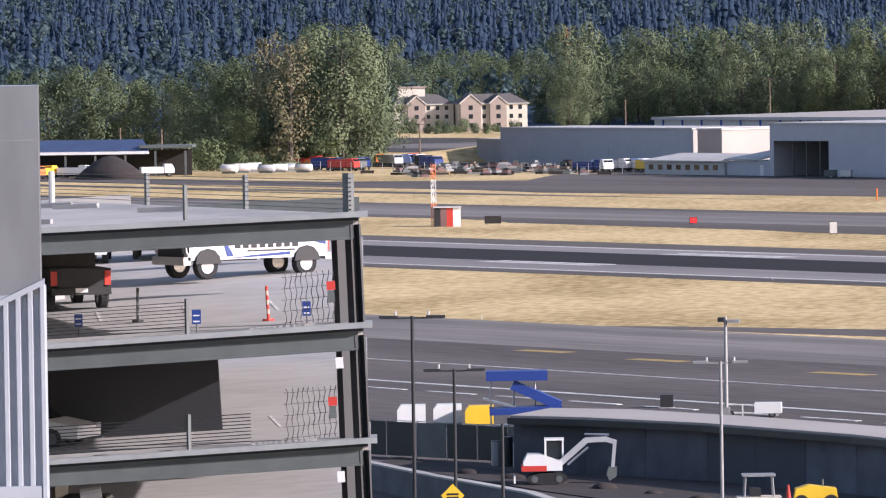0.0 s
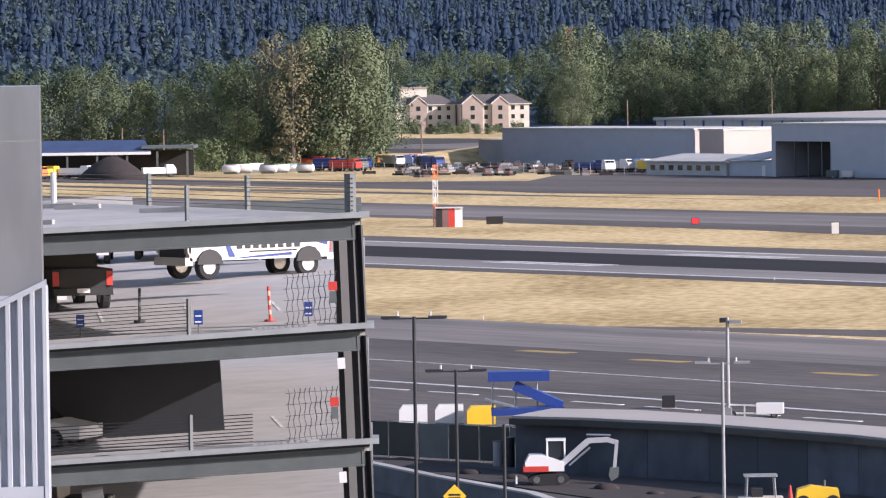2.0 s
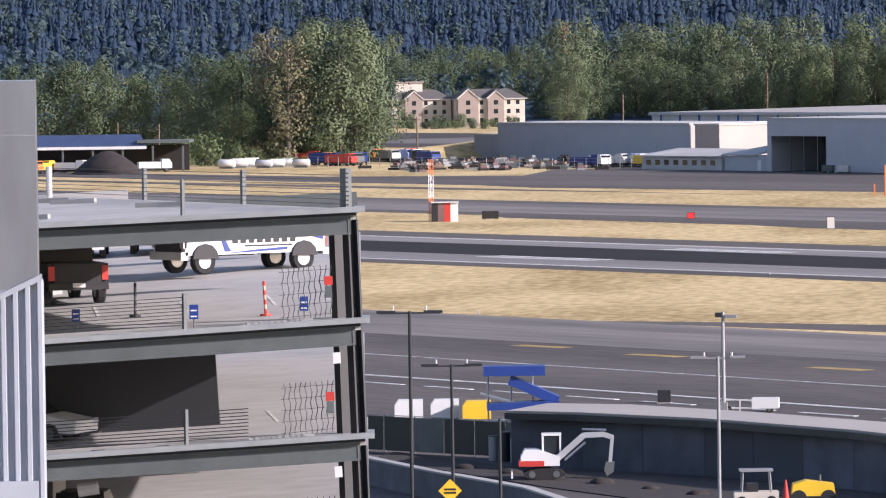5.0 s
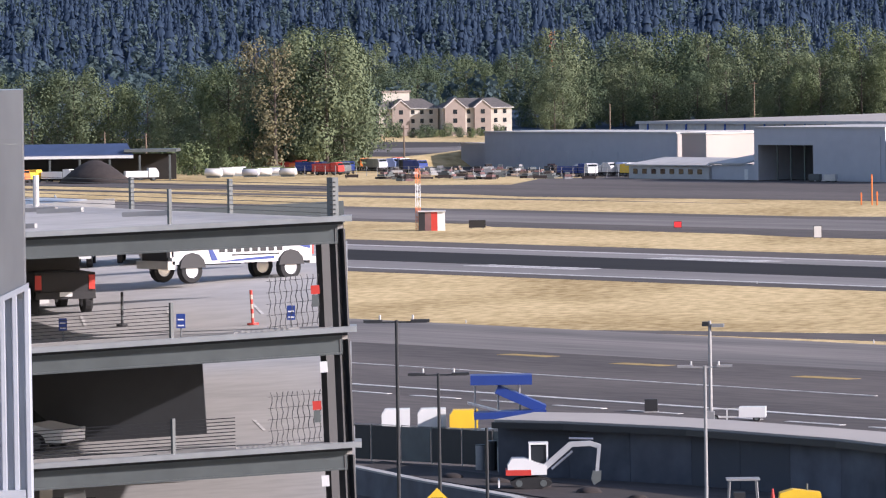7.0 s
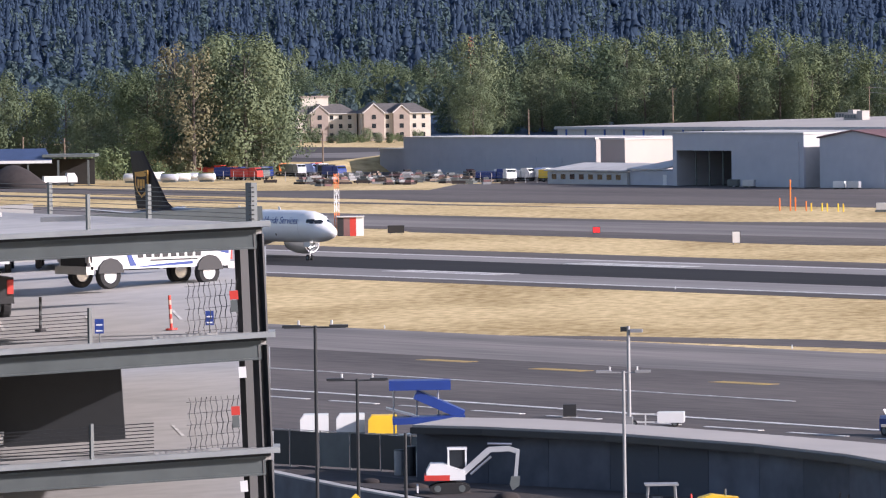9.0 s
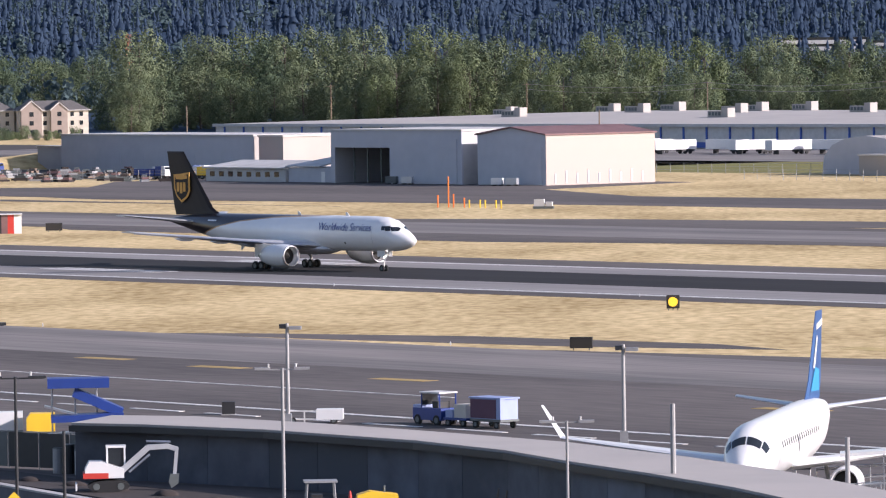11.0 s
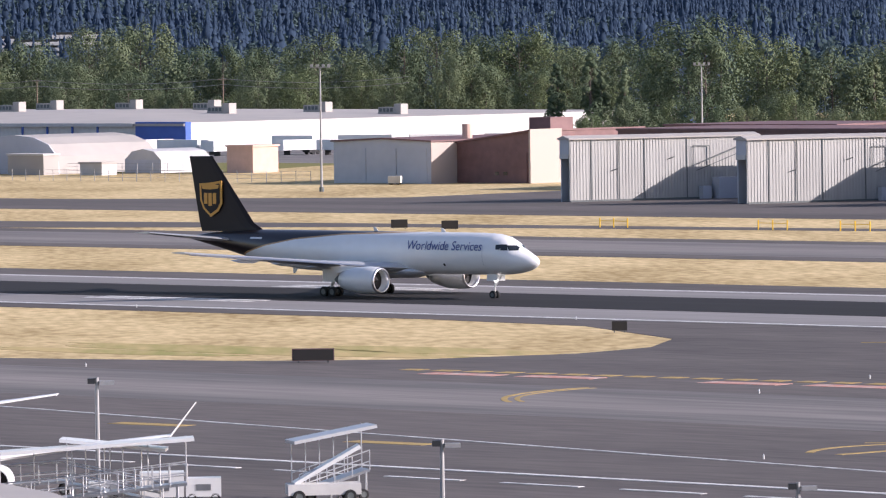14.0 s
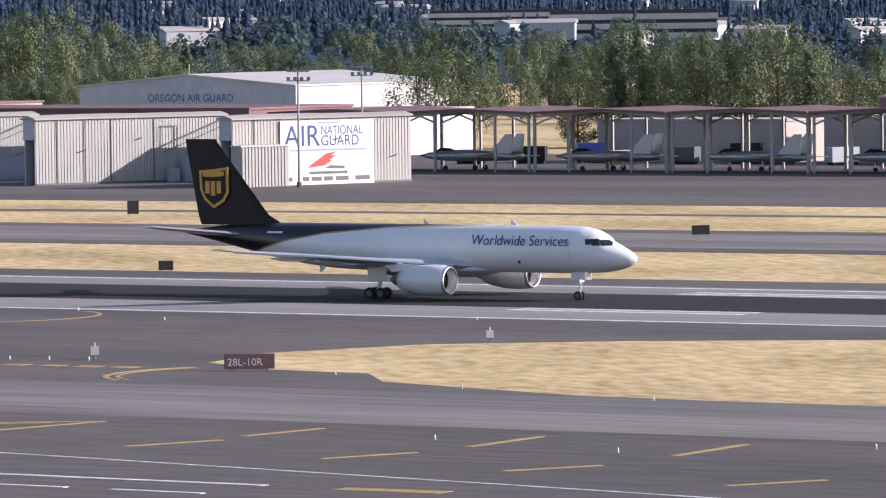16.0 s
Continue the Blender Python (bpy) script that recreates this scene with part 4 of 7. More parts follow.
# hotel: two blocks with gabled brick bays
def hotel_block(m, w, bays, tower):
    """A three-storey block; its long front faces -y, brick bays with gables stand before it."""
    t = thing("hotel", "three-storey cream hotel block with brick gables and grey roof", "hotel", m, "hotel blocks")
    part("wall", Geo().box(0, w, 0, 14, 0, 9.4), "stucco", t)
    part("plinth", Geo().box(-0.1, w + 0.1, -0.1, 14.1, 0, 1.0), "stucco_dark", t)
    part("roof", Geo().loft([[(-0.7, -0.7, 9.4), (w + 0.7, -0.7, 9.4), (w + 0.7, 14.7, 9.4), (-0.7, 14.7, 9.4)], [(4.5, 6.4, 12.6), (w - 4.5, 6.4, 12.6), (w - 4.5, 7.6, 12.6), (4.5, 7.6, 12.6)]]), "shingle", t)
    part("eave", Geo().box(-0.75, w + 0.75, -0.75, 14.75, 9.15, 9.4), "white_dull", t)
    for x, bw in bays:
        bay = part("bay", Geo().extrude([(x, -1.6, 0), (x + bw, -1.6, 0), (x + bw, -1.6, 9.6), (x + bw / 2, -1.6, 9.6 + bw * 0.42), (x, -1.6, 9.6)], None, (0, 8, 0)), "stucco_dark", t, "brown brick bay")
        for a, b in (((x - 0.4, 9.4), (x + bw / 2, 9.75 + bw * 0.42)), ((x + bw + 0.4, 9.4), (x + bw / 2, 9.75 + bw * 0.42))):
            part("gable_trim", Geo().beam((a[0], -1.75, a[1]), (b[0], -1.75, b[1]), 0.4, 0.45), "white_dull", bay)
            part("gable_roof", Geo().extrude([(a[0], -2.0, a[1] + 0.1), (b[0], -2.0, b[1] + 0.1), (b[0], -2.0, b[1] + 0.4), (a[0], -2.0, a[1] + 0.4)], None, (0, 8, 0)), "shingle", bay)
        for s in range(3):
            part("window", Geo().box(x + bw / 2 - 0.7, x + bw / 2 + 0.7, -1.68, -1.55, 1.3 + 3 * s, 2.8 + 3 * s), "glass_dark", bay)
    n = int(w / 3.1)
    for s in range(3):
        for k in range(n):
            x = 0.9 + (w - 1.8) * (k + 0.5) / n
            win = part("window", Geo().box(x - 0.6, x + 0.6, -0.08, 0.05, 1.3 + 3 * s, 2.75 + 3 * s), "glass_dark", t)
            part("sill", Geo().box(x - 0.7, x + 0.7, -0.15, 0.0, 1.1 + 3 * s, 1.3 + 3 * s), "white_dull", win)
        for k in range(4):
            part("window", Geo().box(w - 0.05, w + 0.08, 1.6 + 3.2 * k, 2.7 + 3.2 * k, 1.3 + 3 * s, 2.75 + 3 * s), "glass_dark", t)
    if tower:
        part("tower", Geo().box(2.5, 11.5, 5, 10, 9.4, 14.8), "stucco", t)
        part("tower_cap", Geo().box(2.1, 11.9, 4.6, 10.4, 14.8, 15.4), "stucco_dark", t)
    return t


HB = 1862
hotel_block(Matrix.Translation(polar(55.445, HB)) @ Matrix.Rotation(radians(64), 4, "Z") @ Matrix.Scale(0.93, 4), 20.5, ((4.5, 6.0),), True)
hotel_block(Matrix.Translation(polar(54.815, HB - 4)) @ Matrix.Rotation(radians(64), 4, "Z") @ Matrix.Scale(0.93, 4), 23.5, ((0.3, 7.0), (10.5, 5.6)), False)

# blue-roofed works shed
t = thing("works_shed", "open works shed with a dark blue metal roof", "shed", Matrix.Translation(polar(58.45, 1240)) @ Matrix.Rotation(radians(52), 4, "Z"))
part("roof", Geo().extrude([(-30, -4, 5.2), (14, -4, 5.2), (12, 3, 7.4), (-30, 3, 7.4)], None, (0, 0, 0.3)), "blue_roof", t)
part("fascia", Geo().box(-30, 14, -4.3, -4.0, 4.7, 5.3), "white", t)
part("roof", Geo().box(12, 23, -4, 6, 5.9, 6.5), "steel_dark", t)
# near-black rear wall imitates the shade under the roof
part("rear_wall", Geo().box(-30, 22, 6, 6.3, 0, 5.4), "dark", t)
for k in range(9):
    part("post", Geo().box(-29 + 6.3 * k, -28.6 + 6.3 * k, -4, -3.6, 0, 5.3), "steel_dark", t)

# hillside suburb
rt = random.Random(21)
src = None
for k in range(95):
    b, d = rt.uniform(28, 36.6), rt.uniform(2250, 4200)
    m = Matrix.Translation(polar(b, d, hill_z(b, d) + 7)) @ Matrix.Rotation(rt.uniform(0, 1.6), 4, "Z")
    if src is None:
        src = thing("house", "pale house on the far hillside", "house", m, "far houses")
        part("wall", Geo().box(-9, 9, -6, 6, -3, 8), "wall_white", src)
        part("roof", Geo().extrude([(-9.5, -6.5, 8), (-9.5, 0, 10.5), (-9.5, 6.5, 8)], None, (19, 0, 0)), "roof_grey", src)
    else:
        o = copy_thing(src, m)
        s = rt.uniform(0.3, 0.85)
        o.scale = (s * rt.uniform(0.8, 2.0), s, s * 0.8)
for b, d, w, h, nm in ((33.2, 2500, 60, 9, "roof_white"), (31.9, 2450, 70, 12, "wall_white"), (31.3, 2600, 50, 8, "wall_white"), (47.0, 2700, 40, 9, "wall_white"), (46.5, 2700, 30, 8, "wall_white"), (46.0, 2800, 24, 9, "wall_white")):
    t = thing("office_building", "pale flat office building on the far slope", "building", Matrix.Translation(polar(b, d, hill_z(b, d) + (5 if b > 40 else 6))) @ Matrix.Rotation(radians(b), 4, "Z"))
    for s in range(3):
        part("storey", Geo().box(-w / 2, w / 2, -8, 8, s * h / 3, s * h / 3 + h * 0.2), nm, t)
        part("window_band", Geo().box(-w / 2 + 0.5, w / 2 - 0.5, -7.5, 7.5, s * h / 3 + h * 0.2, s * h / 3 + h / 3), "glass_dark", t)
for b, d, mt, w in ((31.8, 3900, "stucco_dark", 60), (30.9, 3900, "red", 40), (30.4, 3900, "pink", 50), (32.4, 3950, "hangar_grey", 50), (29.8, 3900, "wall_white", 60)):
    t = thing("apartment_block", "tall coloured apartment block on the skyline", "building", Matrix.Translation(polar(b, d, hill_z(b, d) - 4)) @ Matrix.Rotation(radians(b), 4, "Z"))
    part("wall", Geo().box(-w / 2, w / 2, -8, 8, 0, 24), mt, t)
    for s in range(5):
        for k in range(8):
            part("window", Geo().box(-w / 2 + 3 + k * w / 8.4, -w / 2 + 6 + k * w / 8.4, -8.1, -7.9, 3 + 4.2 * s, 5.4 + 4.2 * s), "glass_dark", t)
for k in range(16):
    m = pose(-520 + 9.5 * k, 786 + 3 * (k % 3), 0, 0, 0, 20 * (k % 4))
    t = thing("service_cart", "dark equipment cart parked behind the shelters", "cart", m, "equipment carts")
    part("body", Geo().box(-2.4, 2.4, -1, 1, 0.5, 2.3 + 0.5 * (k % 3)), ("steel_dark", "dark", "blue", "hangar_grey")[k % 4], t)
    part("base", Geo().box(-2.2, 2.2, -0.9, 0.9, 0.0, 0.5), "tyre", t)


# ---- aircraft ----
def livery_material():
    """White paint with a dark brown tail that sweeps up and forward to a point, edged with a thin gold line."""
    m = mat("freighter_livery", (0.80, 0.80, 0.79), 0.3, 0.05, 0.8, coat=0.3)
    nt = m.node_tree
    b = nt.nodes["Principled BSDF"]
    L = nt.links.new
    tc = nt.nodes.new("ShaderNodeTexCoord")
    sp = nt.nodes.new("ShaderNodeSeparateXYZ")
    L(tc.outputs["Object"], sp.inputs[0])
    sx = nt.nodes.new("ShaderNodeMath")
    sx.operation = "MULTIPLY"
    sx.inputs[1].default_value = -1 / 50.0
    L(sp.outputs[0], sx.inputs[0])
    fc = nt.nodes.new("ShaderNodeValToRGB")
    pts = ((0.0, 1.0), (0.27, 0.82), (0.36, 0.795), (0.50, 0.765), (0.62, 0.70), (0.70, 0.615), (0.76, 0.52), (0.81, 0.40), (0.86, 0.25), (1.0, 0.0))
    el = fc.color_ramp.elements
    el[0].position, el[1].position = 0.0, 1.0
    el[0].color, el[1].color = (1, 1, 1, 1), (0, 0, 0, 1)
    for x, v in pts[1:-1]:
        el.new(x).color = (v, v, v, 1)
    L(sx.outputs[0], fc.inputs[0])
    zz = nt.nodes.new("ShaderNodeMath")
    zz.operation = "MULTIPLY_ADD"
    zz.inputs[1].default_value, zz.inputs[2].default_value = -8.0, 0.0
    L(fc.outputs[0], zz.inputs[0])
    df = nt.nodes.new("ShaderNodeMath")
    df.operation = "ADD"
    L(sp.outputs[2], df.inputs[0])
    L(zz.outputs[0], df.inputs[1])
    prev = b.inputs["Base Color"].links[0].from_socket
    for lim, col in ((-0.14, (0.45, 0.27, 0.12)), (0.0, (0.018, 0.011, 0.010))):
        gt = nt.nodes.new("ShaderNodeMath")
        gt.operation = "GREATER_THAN"
        gt.inputs[1].default_value = lim
        L(df.outputs[0], gt.inputs[0])
        mx = nt.nodes.new("ShaderNodeMix")
        mx.data_type = "RGBA"
        mx.inputs[7].default_value = (*col, 1)
        L(prev, mx.inputs[6])
        L(gt.outputs[0], mx.inputs[0])
        prev = mx.outputs[2]
    L(prev, b.inputs["Base Color"])
    return m


M["livery"] = livery_material()


class Hull:
    """A fuselage from stations (distance aft, top, bottom, half width); nose at the origin, forward is +x."""

    def __init__(self, st):
        self.st = np.array(st)

    def at(self, s):
        return [float(np.interp(s, self.st[:, 0], self.st[:, k])) for k in (1, 2, 3)]

    def point(self, s, a, out=0.0):
        top, bot, w = self.at(s)
        c, h = (top + bot) / 2, (top - bot) / 2
        return (-s, -(w + out) * math.cos(a), c + (h + out) * math.sin(a))

    def geo(self, n=28, steps=90):
        lo, hi = self.st[0, 0], self.st[-1, 0]
        ss = [lo + (hi - lo) * (i / steps) ** 1.25 for i in range(steps + 1)]
        return Geo().loft([[self.point(s, 6.28318 * k / n) for k in range(n)] for s in ss])

    def wrap(self, s0, s1, a0, a1, side=1, out=0.02, n=6):
        """A thin panel lying on the hull between two stations and two angles (degrees up from the side)."""
        vs = []
        for o in (out, out - 0.05):
            for j in range(n + 1):
                for i in range(n + 1):
                    p = self.point(s0 + (s1 - s0) * j / n, radians(a0 + (a1 - a0) * i / n), o)
                    vs.append((p[0], p[1] * side, p[2]))
        m = n + 1
        fs = [(j * m + i, j * m + i + 1, (j + 1) * m + i + 1, (j + 1) * m + i) for j in range(n) for i in range(n)]
        return Geo().add(vs, fs + [tuple(reversed([k + m * m for k in f])) for f in fs])

    def patch(self, s0, s1, z0, z1, side=1, out=0.02, n=4, skew=0.0):
        """A thin panel lying on the hull between two stations and two heights."""
        g = Geo()
        vs = []
        for o in (out, out - 0.05):
            for j in range(n + 1):
                for i in range(n + 1):
                    z = z0 + (z1 - z0) * j / n
                    s = s0 + (s1 - s0) * i / n + skew * (z - z0)
                    top, bot, w = self.at(s)
                    q = max(-0.98, min(0.98, (z - (top + bot) / 2) / ((top - bot) / 2)))
                    p = self.point(s, math.asin(q), o)
                    vs.append((p[0], p[1] * side, p[2]))
        m = n + 1
        fs = [(j * m + i, j * m + i + 1, (j + 1) * m + i + 1, (j + 1) * m + i) for j in range(n) for i in range(n)]
        fs += [tuple(reversed([k + m * m for k in f])) for f in fs]
        return g.add(vs, fs)


def aerofoil(le, chord, thick, n=5):
    """Section in the x-z plane, leading edge at le, running aft."""
    x, y, z = le
    up, lo = [], []
    for i in range(n + 1):
        c = (i / n) ** 1.6
        t = thick * (1.4845 * math.sqrt(c) - 0.63 * c - 1.758 * c * c + 1.4215 * c ** 3 - 0.5075 * c ** 4) * 2.0
        up.append((x - chord * c, y, z + t * chord * 0.5 + 0.02))
        lo.append((x - chord * c, y, z - t * chord * 0.4 - 0.02))
    return up + lo[::-1]


def upright(root, chord, thick):
    """An aerofoil section of a fin: its thickness lies sideways."""
    x0, y0, z0 = root
    return [(p[0], p[2], z0) for p in aerofoil((x0, 0, 0), chord, thick)]


def wheel(parent, x, y, r, w, z=None, rim="steel_dark"):
    z = r if z is None else z
    ty = part("wheel", Geo().revolve((x, y, z), (0, 1, 0), ((-w / 2, r * 0.55), (-w / 2, r * 0.9), (-w * 0.3, r), (w * 0.3, r), (w / 2, r * 0.9), (w / 2, r * 0.55)), 18), "tyre", parent, smooth=False)
    part("rim", Geo().revolve((x, y, z), (0, 1, 0), ((-w * 0.42, 0.01), (-w * 0.45, r * 0.5), (-w * 0.5, r * 0.58), (w * 0.5, r * 0.58), (w * 0.45, r * 0.5), (w * 0.42, 0.01)), 14), rim, ty)
    return ty


jet = thing("freighter_jet", "white twin-engined freight jet with dark brown tail rolling on the runway", "airliner")
H7 = Hull([(0, 3.62, 3.56, 0.03), (0.25, 4.0, 3.2, 0.42), (0.8, 4.32, 2.9, 0.8), (1.6, 4.72, 2.66, 1.15), (2.3, 5.05, 2.52, 1.38), (3.0, 5.62, 2.43, 1.56), (3.8, 6.02, 2.37, 1.7), (5.0, 6.28, 2.32, 1.83), (7, 6.36, 2.3, 1.88), (28, 6.36, 2.3, 1.88),
           (31, 6.36, 2.42, 1.87), (34, 6.36, 2.75, 1.78), (37, 6.34, 3.25, 1.58), (40, 6.24, 3.85, 1.28), (43, 6.05, 4.5, 0.9), (45.5, 5.8, 5.0, 0.5), (46.9, 5.55, 5.25, 0.16)])
part("fuselage", H7.geo(), "livery", jet, smooth=True)
for sd in (1, -1):
    part("cockpit_window", H7.patch(2.0, 2.75, 4.72, 5.2, sd, skew=0.75), "glass_dark", jet)
    part("cockpit_window", H7.patch(2.85, 3.55, 4.74, 5.3, sd, skew=0.5), "glass_dark", jet)
    part("cockpit_window", H7.patch(3.65, 4.15, 4.82, 5.28, sd, skew=0.2), "glass_dark", jet)
part("door_outline", H7.patch(5.7, 5.75, 3.3, 5.2), "silver", jet)
part("hatch", H7.patch(10.7, 10.95, 3.15, 3.4), "black", jet)


def side_of_hull(s_end, z0):
    def put(u, v):
        s = s_end - u
        top, bot, w = H7.at(s)
        q = (z0 + v - (top + bot) / 2) / ((top - bot) / 2)
        return H7.point(s, math.asin(max(-0.95, min(0.95, q))), 0.09)
    return put


lettering("lettering", "Worldwide Services", 1.2, "blue", jet, None, "dark blue-grey side lettering", bend=side_of_hull(15.6, 4.68))
part("number_mark", H7.patch(35.6, 37.3, 5.45, 5.62), "white", jet)
# fin with emblem
fin = part("fin", Geo().loft([upright((-36.4, 0, 6.1), 9.0, 0.09), upright((-38.1, 0, 7.0), 7.6, 0.09), upright((-43.7, 0, 13.55), 3.3, 0.08)]), "brown", jet, "dark brown fin", smooth=False)
fg = [(x - 1.15, z) for x, z in ((-41.0, 11.2), (-42.6, 11.0), (-44.15, 10.9), (-44.05, 9.2), (-43.6, 8.3), (-42.6, 7.55), (-41.5, 8.1), (-40.95, 8.9))]
for sd in (-1, 1):
    part("emblem", Geo().extrude([(x, sd * 0.36, z) for x, z in fg], None, (0, 0.06 * sd, 0)), "gold", fin, "gold shield emblem")
    cx, cz = -43.7, 9.45
    part("emblem", Geo().extrude([(cx + (x - cx) * 0.82, sd * 0.43, cz + (z - cz) * 0.84) for x, z in fg], None, (0, 0.02 * sd, 0)), "brown", fin)
    part("emblem", Geo().extrude([(cx + (x - cx) * 0.8, sd * 0.455, z) for x, z in ((-42.2, 10.75), (-43.75, 10.9), (-45.25, 10.7), (-45.05, 10.35), (-43.75, 10.3), (-42.35, 10.4))], None, (0, 0.02 * sd, 0)), "gold", fin)
    for k in range(3):
        x0 = -42.9 - 0.62 * k
        part("emblem", Geo().box(x0 - 0.46, x0, sd * 0.47 - 0.015, sd * 0.47 + 0.015, 8.85 - 0.2 * (k == 1), 9.95), "gold", fin)
part("fin_cap", Geo().loft([upright((-43.6, 0, 13.5), 3.45, 0.1), upright((-43.75, 0, 13.65), 3.2, 0.06)]), "brown", jet)
for sd in (-1, 1):
    w = part("wing", Geo().loft([aerofoil((-15.6, 1.2 * sd, 2.85), 9.6, 0.12), aerofoil((-18.2, 4.2 * sd, 3.1), 7.4, 0.12), aerofoil((-20.6, 7.3 * sd, 3.42), 5.6, 0.11), aerofoil((-29.0, 18.9 * sd, 4.75), 1.8, 0.1)]), "silver", jet, "pale grey swept wing")
    part("slat", Geo().loft([[(-16.9 - dx, y * sd, z) for dx, z in ((0, zc), (0.35, zc + 0.14), (0.5, zc + 0.02), (0.2, zc - 0.16))] for y, zc in ((2.6, 2.88), (2.7, 2.88))] + [[(-28.6 - dx, 18.5 * sd, z) for dx, z in ((0, 4.62), (0.3, 4.76), (0.45, 4.66), (0.2, 4.5))]]), "chrome", w, "bright slat")
    part("tailplane", Geo().loft([aerofoil((-39.9, 0.5 * sd, 5.25), 5.2, 0.09), aerofoil((-45.2, 7.6 * sd, 6.15), 2.0, 0.08)]), "silver", jet)
    for y, x0 in ((4.6, -24.2), (8.6, -25.2), (12.4, -27.0)):
        part("flap_fairing", Geo().loft([[(x0 - t, y * sd + 0.18 * math.cos(a * 1.0472) * q, 3.0 + (y - 4) * 0.105 + 0.25 * math.sin(a * 1.0472) * q - 0.1) for a in range(6)] for t, q in ((-1.6, 0.1), (-0.8, 1), (0.8, 1), (2.2, 0.1))]), "silver", w)
    ec = (-14.6, 6.5 * sd, 1.85)
    nac = part("nacelle", Geo().revolve(ec, (-1, 0, 0), ((0.9, 0.96), (0.25, 1.0), (0.05, 1.06), (0.0, 1.13), (0.08, 1.2), (0.5, 1.3), (1.6, 1.36), (3.0, 1.3), (4.3, 1.05), (5.0, 0.86), (4.9, 0.8), (3.5, 0.9)), 28), "white", jet, "white engine nacelle", smooth=True)
    part("intake_lip", Geo().revolve(ec, (-1, 0, 0), ((0.3, 0.985), (0.05, 1.05), (-0.02, 1.13), (0.06, 1.215), (0.22, 1.25)), 28), "chrome", nac, smooth=True)
    part("fan", Geo().revolve(ec, (-1, 0, 0), ((0.95, 0.98), (0.9, 0.35), (0.5, 0.05)), 24), "dark", nac)
    part("exhaust", Geo().revolve(ec, (-1, 0, 0), ((4.4, 0.7), (5.6, 0.5), (6.2, 0.12)), 18), "steel_dark", nac, smooth=True)
    part("pylon", Geo().extrude([(-15.6, 6.35 * sd, 3.1), (-21.5, 6.35 * sd, 3.2), (-20.5, 6.35 * sd, 2.5), (-17, 6.35 * sd, 2.9)], None, (0, 0.3 * sd, 0)), "white", jet)
    part("gear_leg", Geo().tube((-24.0, 3.66 * sd, 0.8), (-23.6, 3.3 * sd, 3.0), 0.17, n=10).tube((-23.4, 3.66 * sd, 0.55), (-24.7, 3.66 * sd, 0.55), 0.12, n=8).tube((-24.0, 3.66 * sd, 1.2), (-24.0, 2.0 * sd, 2.7), 0.08, n=6), "white_dull", jet)
    part("gear_door", Geo().box(-24.9, -22.9, 3.95 * sd - 0.03, 3.95 * sd + 0.03, 1.5, 3.0), "white", jet)
    for dx in (-23.42, -24.58):
        for dy in (-0.43, 0.43):
            wheel(jet, dx, 3.66 * sd + dy, 0.51, 0.38)
part("belly_fairing", Geo().loft([[(-s, 1.7 * q * math.cos(a * 0.5236), 2.55 + 0.75 * q * math.sin(a * 0.5236)) for a in range(12)] for s, q in ((13.5, 0.25), (16, 0.95), (20, 1.06), (24.5, 1.03), (27.5, 0.3))]), "silver", jet, smooth=True)
part("nose_gear_leg", Geo().tube((-5.8, 0, 0.4), (-5.6, 0, 2.5), 0.11, n=10).tube((-5.8, -0.25, 0.4), (-5.8, 0.25, 0.4), 0.08, n=8).tube((-5.7, 0, 1.2), (-4.7, 0, 2.4), 0.06, n=6), "white_dull", jet)
for dy in (-0.25, 0.25):
    wheel(jet, -5.8, dy, 0.4, 0.24)
    part("nose_gear_door", Geo().box(-6.3, -4.9, dy * 2.1 - 0.02, dy * 2.1 + 0.02, 1.75, 2.5), "white", jet)
    part("landing_lamp", Geo().revolve((-5.55, dy * 0.7, 1.75), (1, 0, 0), ((0.0, 0.13), (0.06, 0.12), (0.09, 0.02)), 12), "lamp", jet, "lit landing lamp")
part("antenna", Geo().extrude([(-12, -0.03, 6.34), (-12.4, -0.03, 6.75), (-12.7, -0.03, 6.75), (-12.6, -0.03, 6.34)], None, (0, 0.06, 0)).extrude([(-21, -0.03, 6.34), (-21.4, -0.03, 6.75), (-21.7, -0.03, 6.75), (-21.6, -0.03, 6.34)], None, (0, 0.06, 0)).extrude([(-32, -0.03, 2.5), (-32.5, -0.03, 2.05), (-32.7, -0.03, 2.05), (-32.7, -0.03, 2.6)], None, (0, 0.06, 0)), "white", jet)

# parked regional jet
reg = thing("regional_jet", "white regional jet with blue patterned fin parked nose-in", "airliner", pose(-232.5, 210.3, 0, 0, 0, -51))
H1 = Hull([(0, 2.62, 2.56, 0.03), (0.3, 2.95, 2.25, 0.42), (0.9, 3.3, 1.95, 0.85), (1.6, 3.75, 1.78, 1.12), (2.3, 4.3, 1.68, 1.3), (3.2, 4.72, 1.6, 1.43), (4.5, 4.92, 1.57, 1.5), (20, 4.95, 1.57, 1.5), (23, 4.95, 1.9, 1.42), (27, 4.85, 2.9, 1.0), (30, 4.6, 3.7, 0.5), (31.0, 4.4, 4.1, 0.15)])
part("fuselage", H1.geo(28, 60), "white", reg, smooth=True)
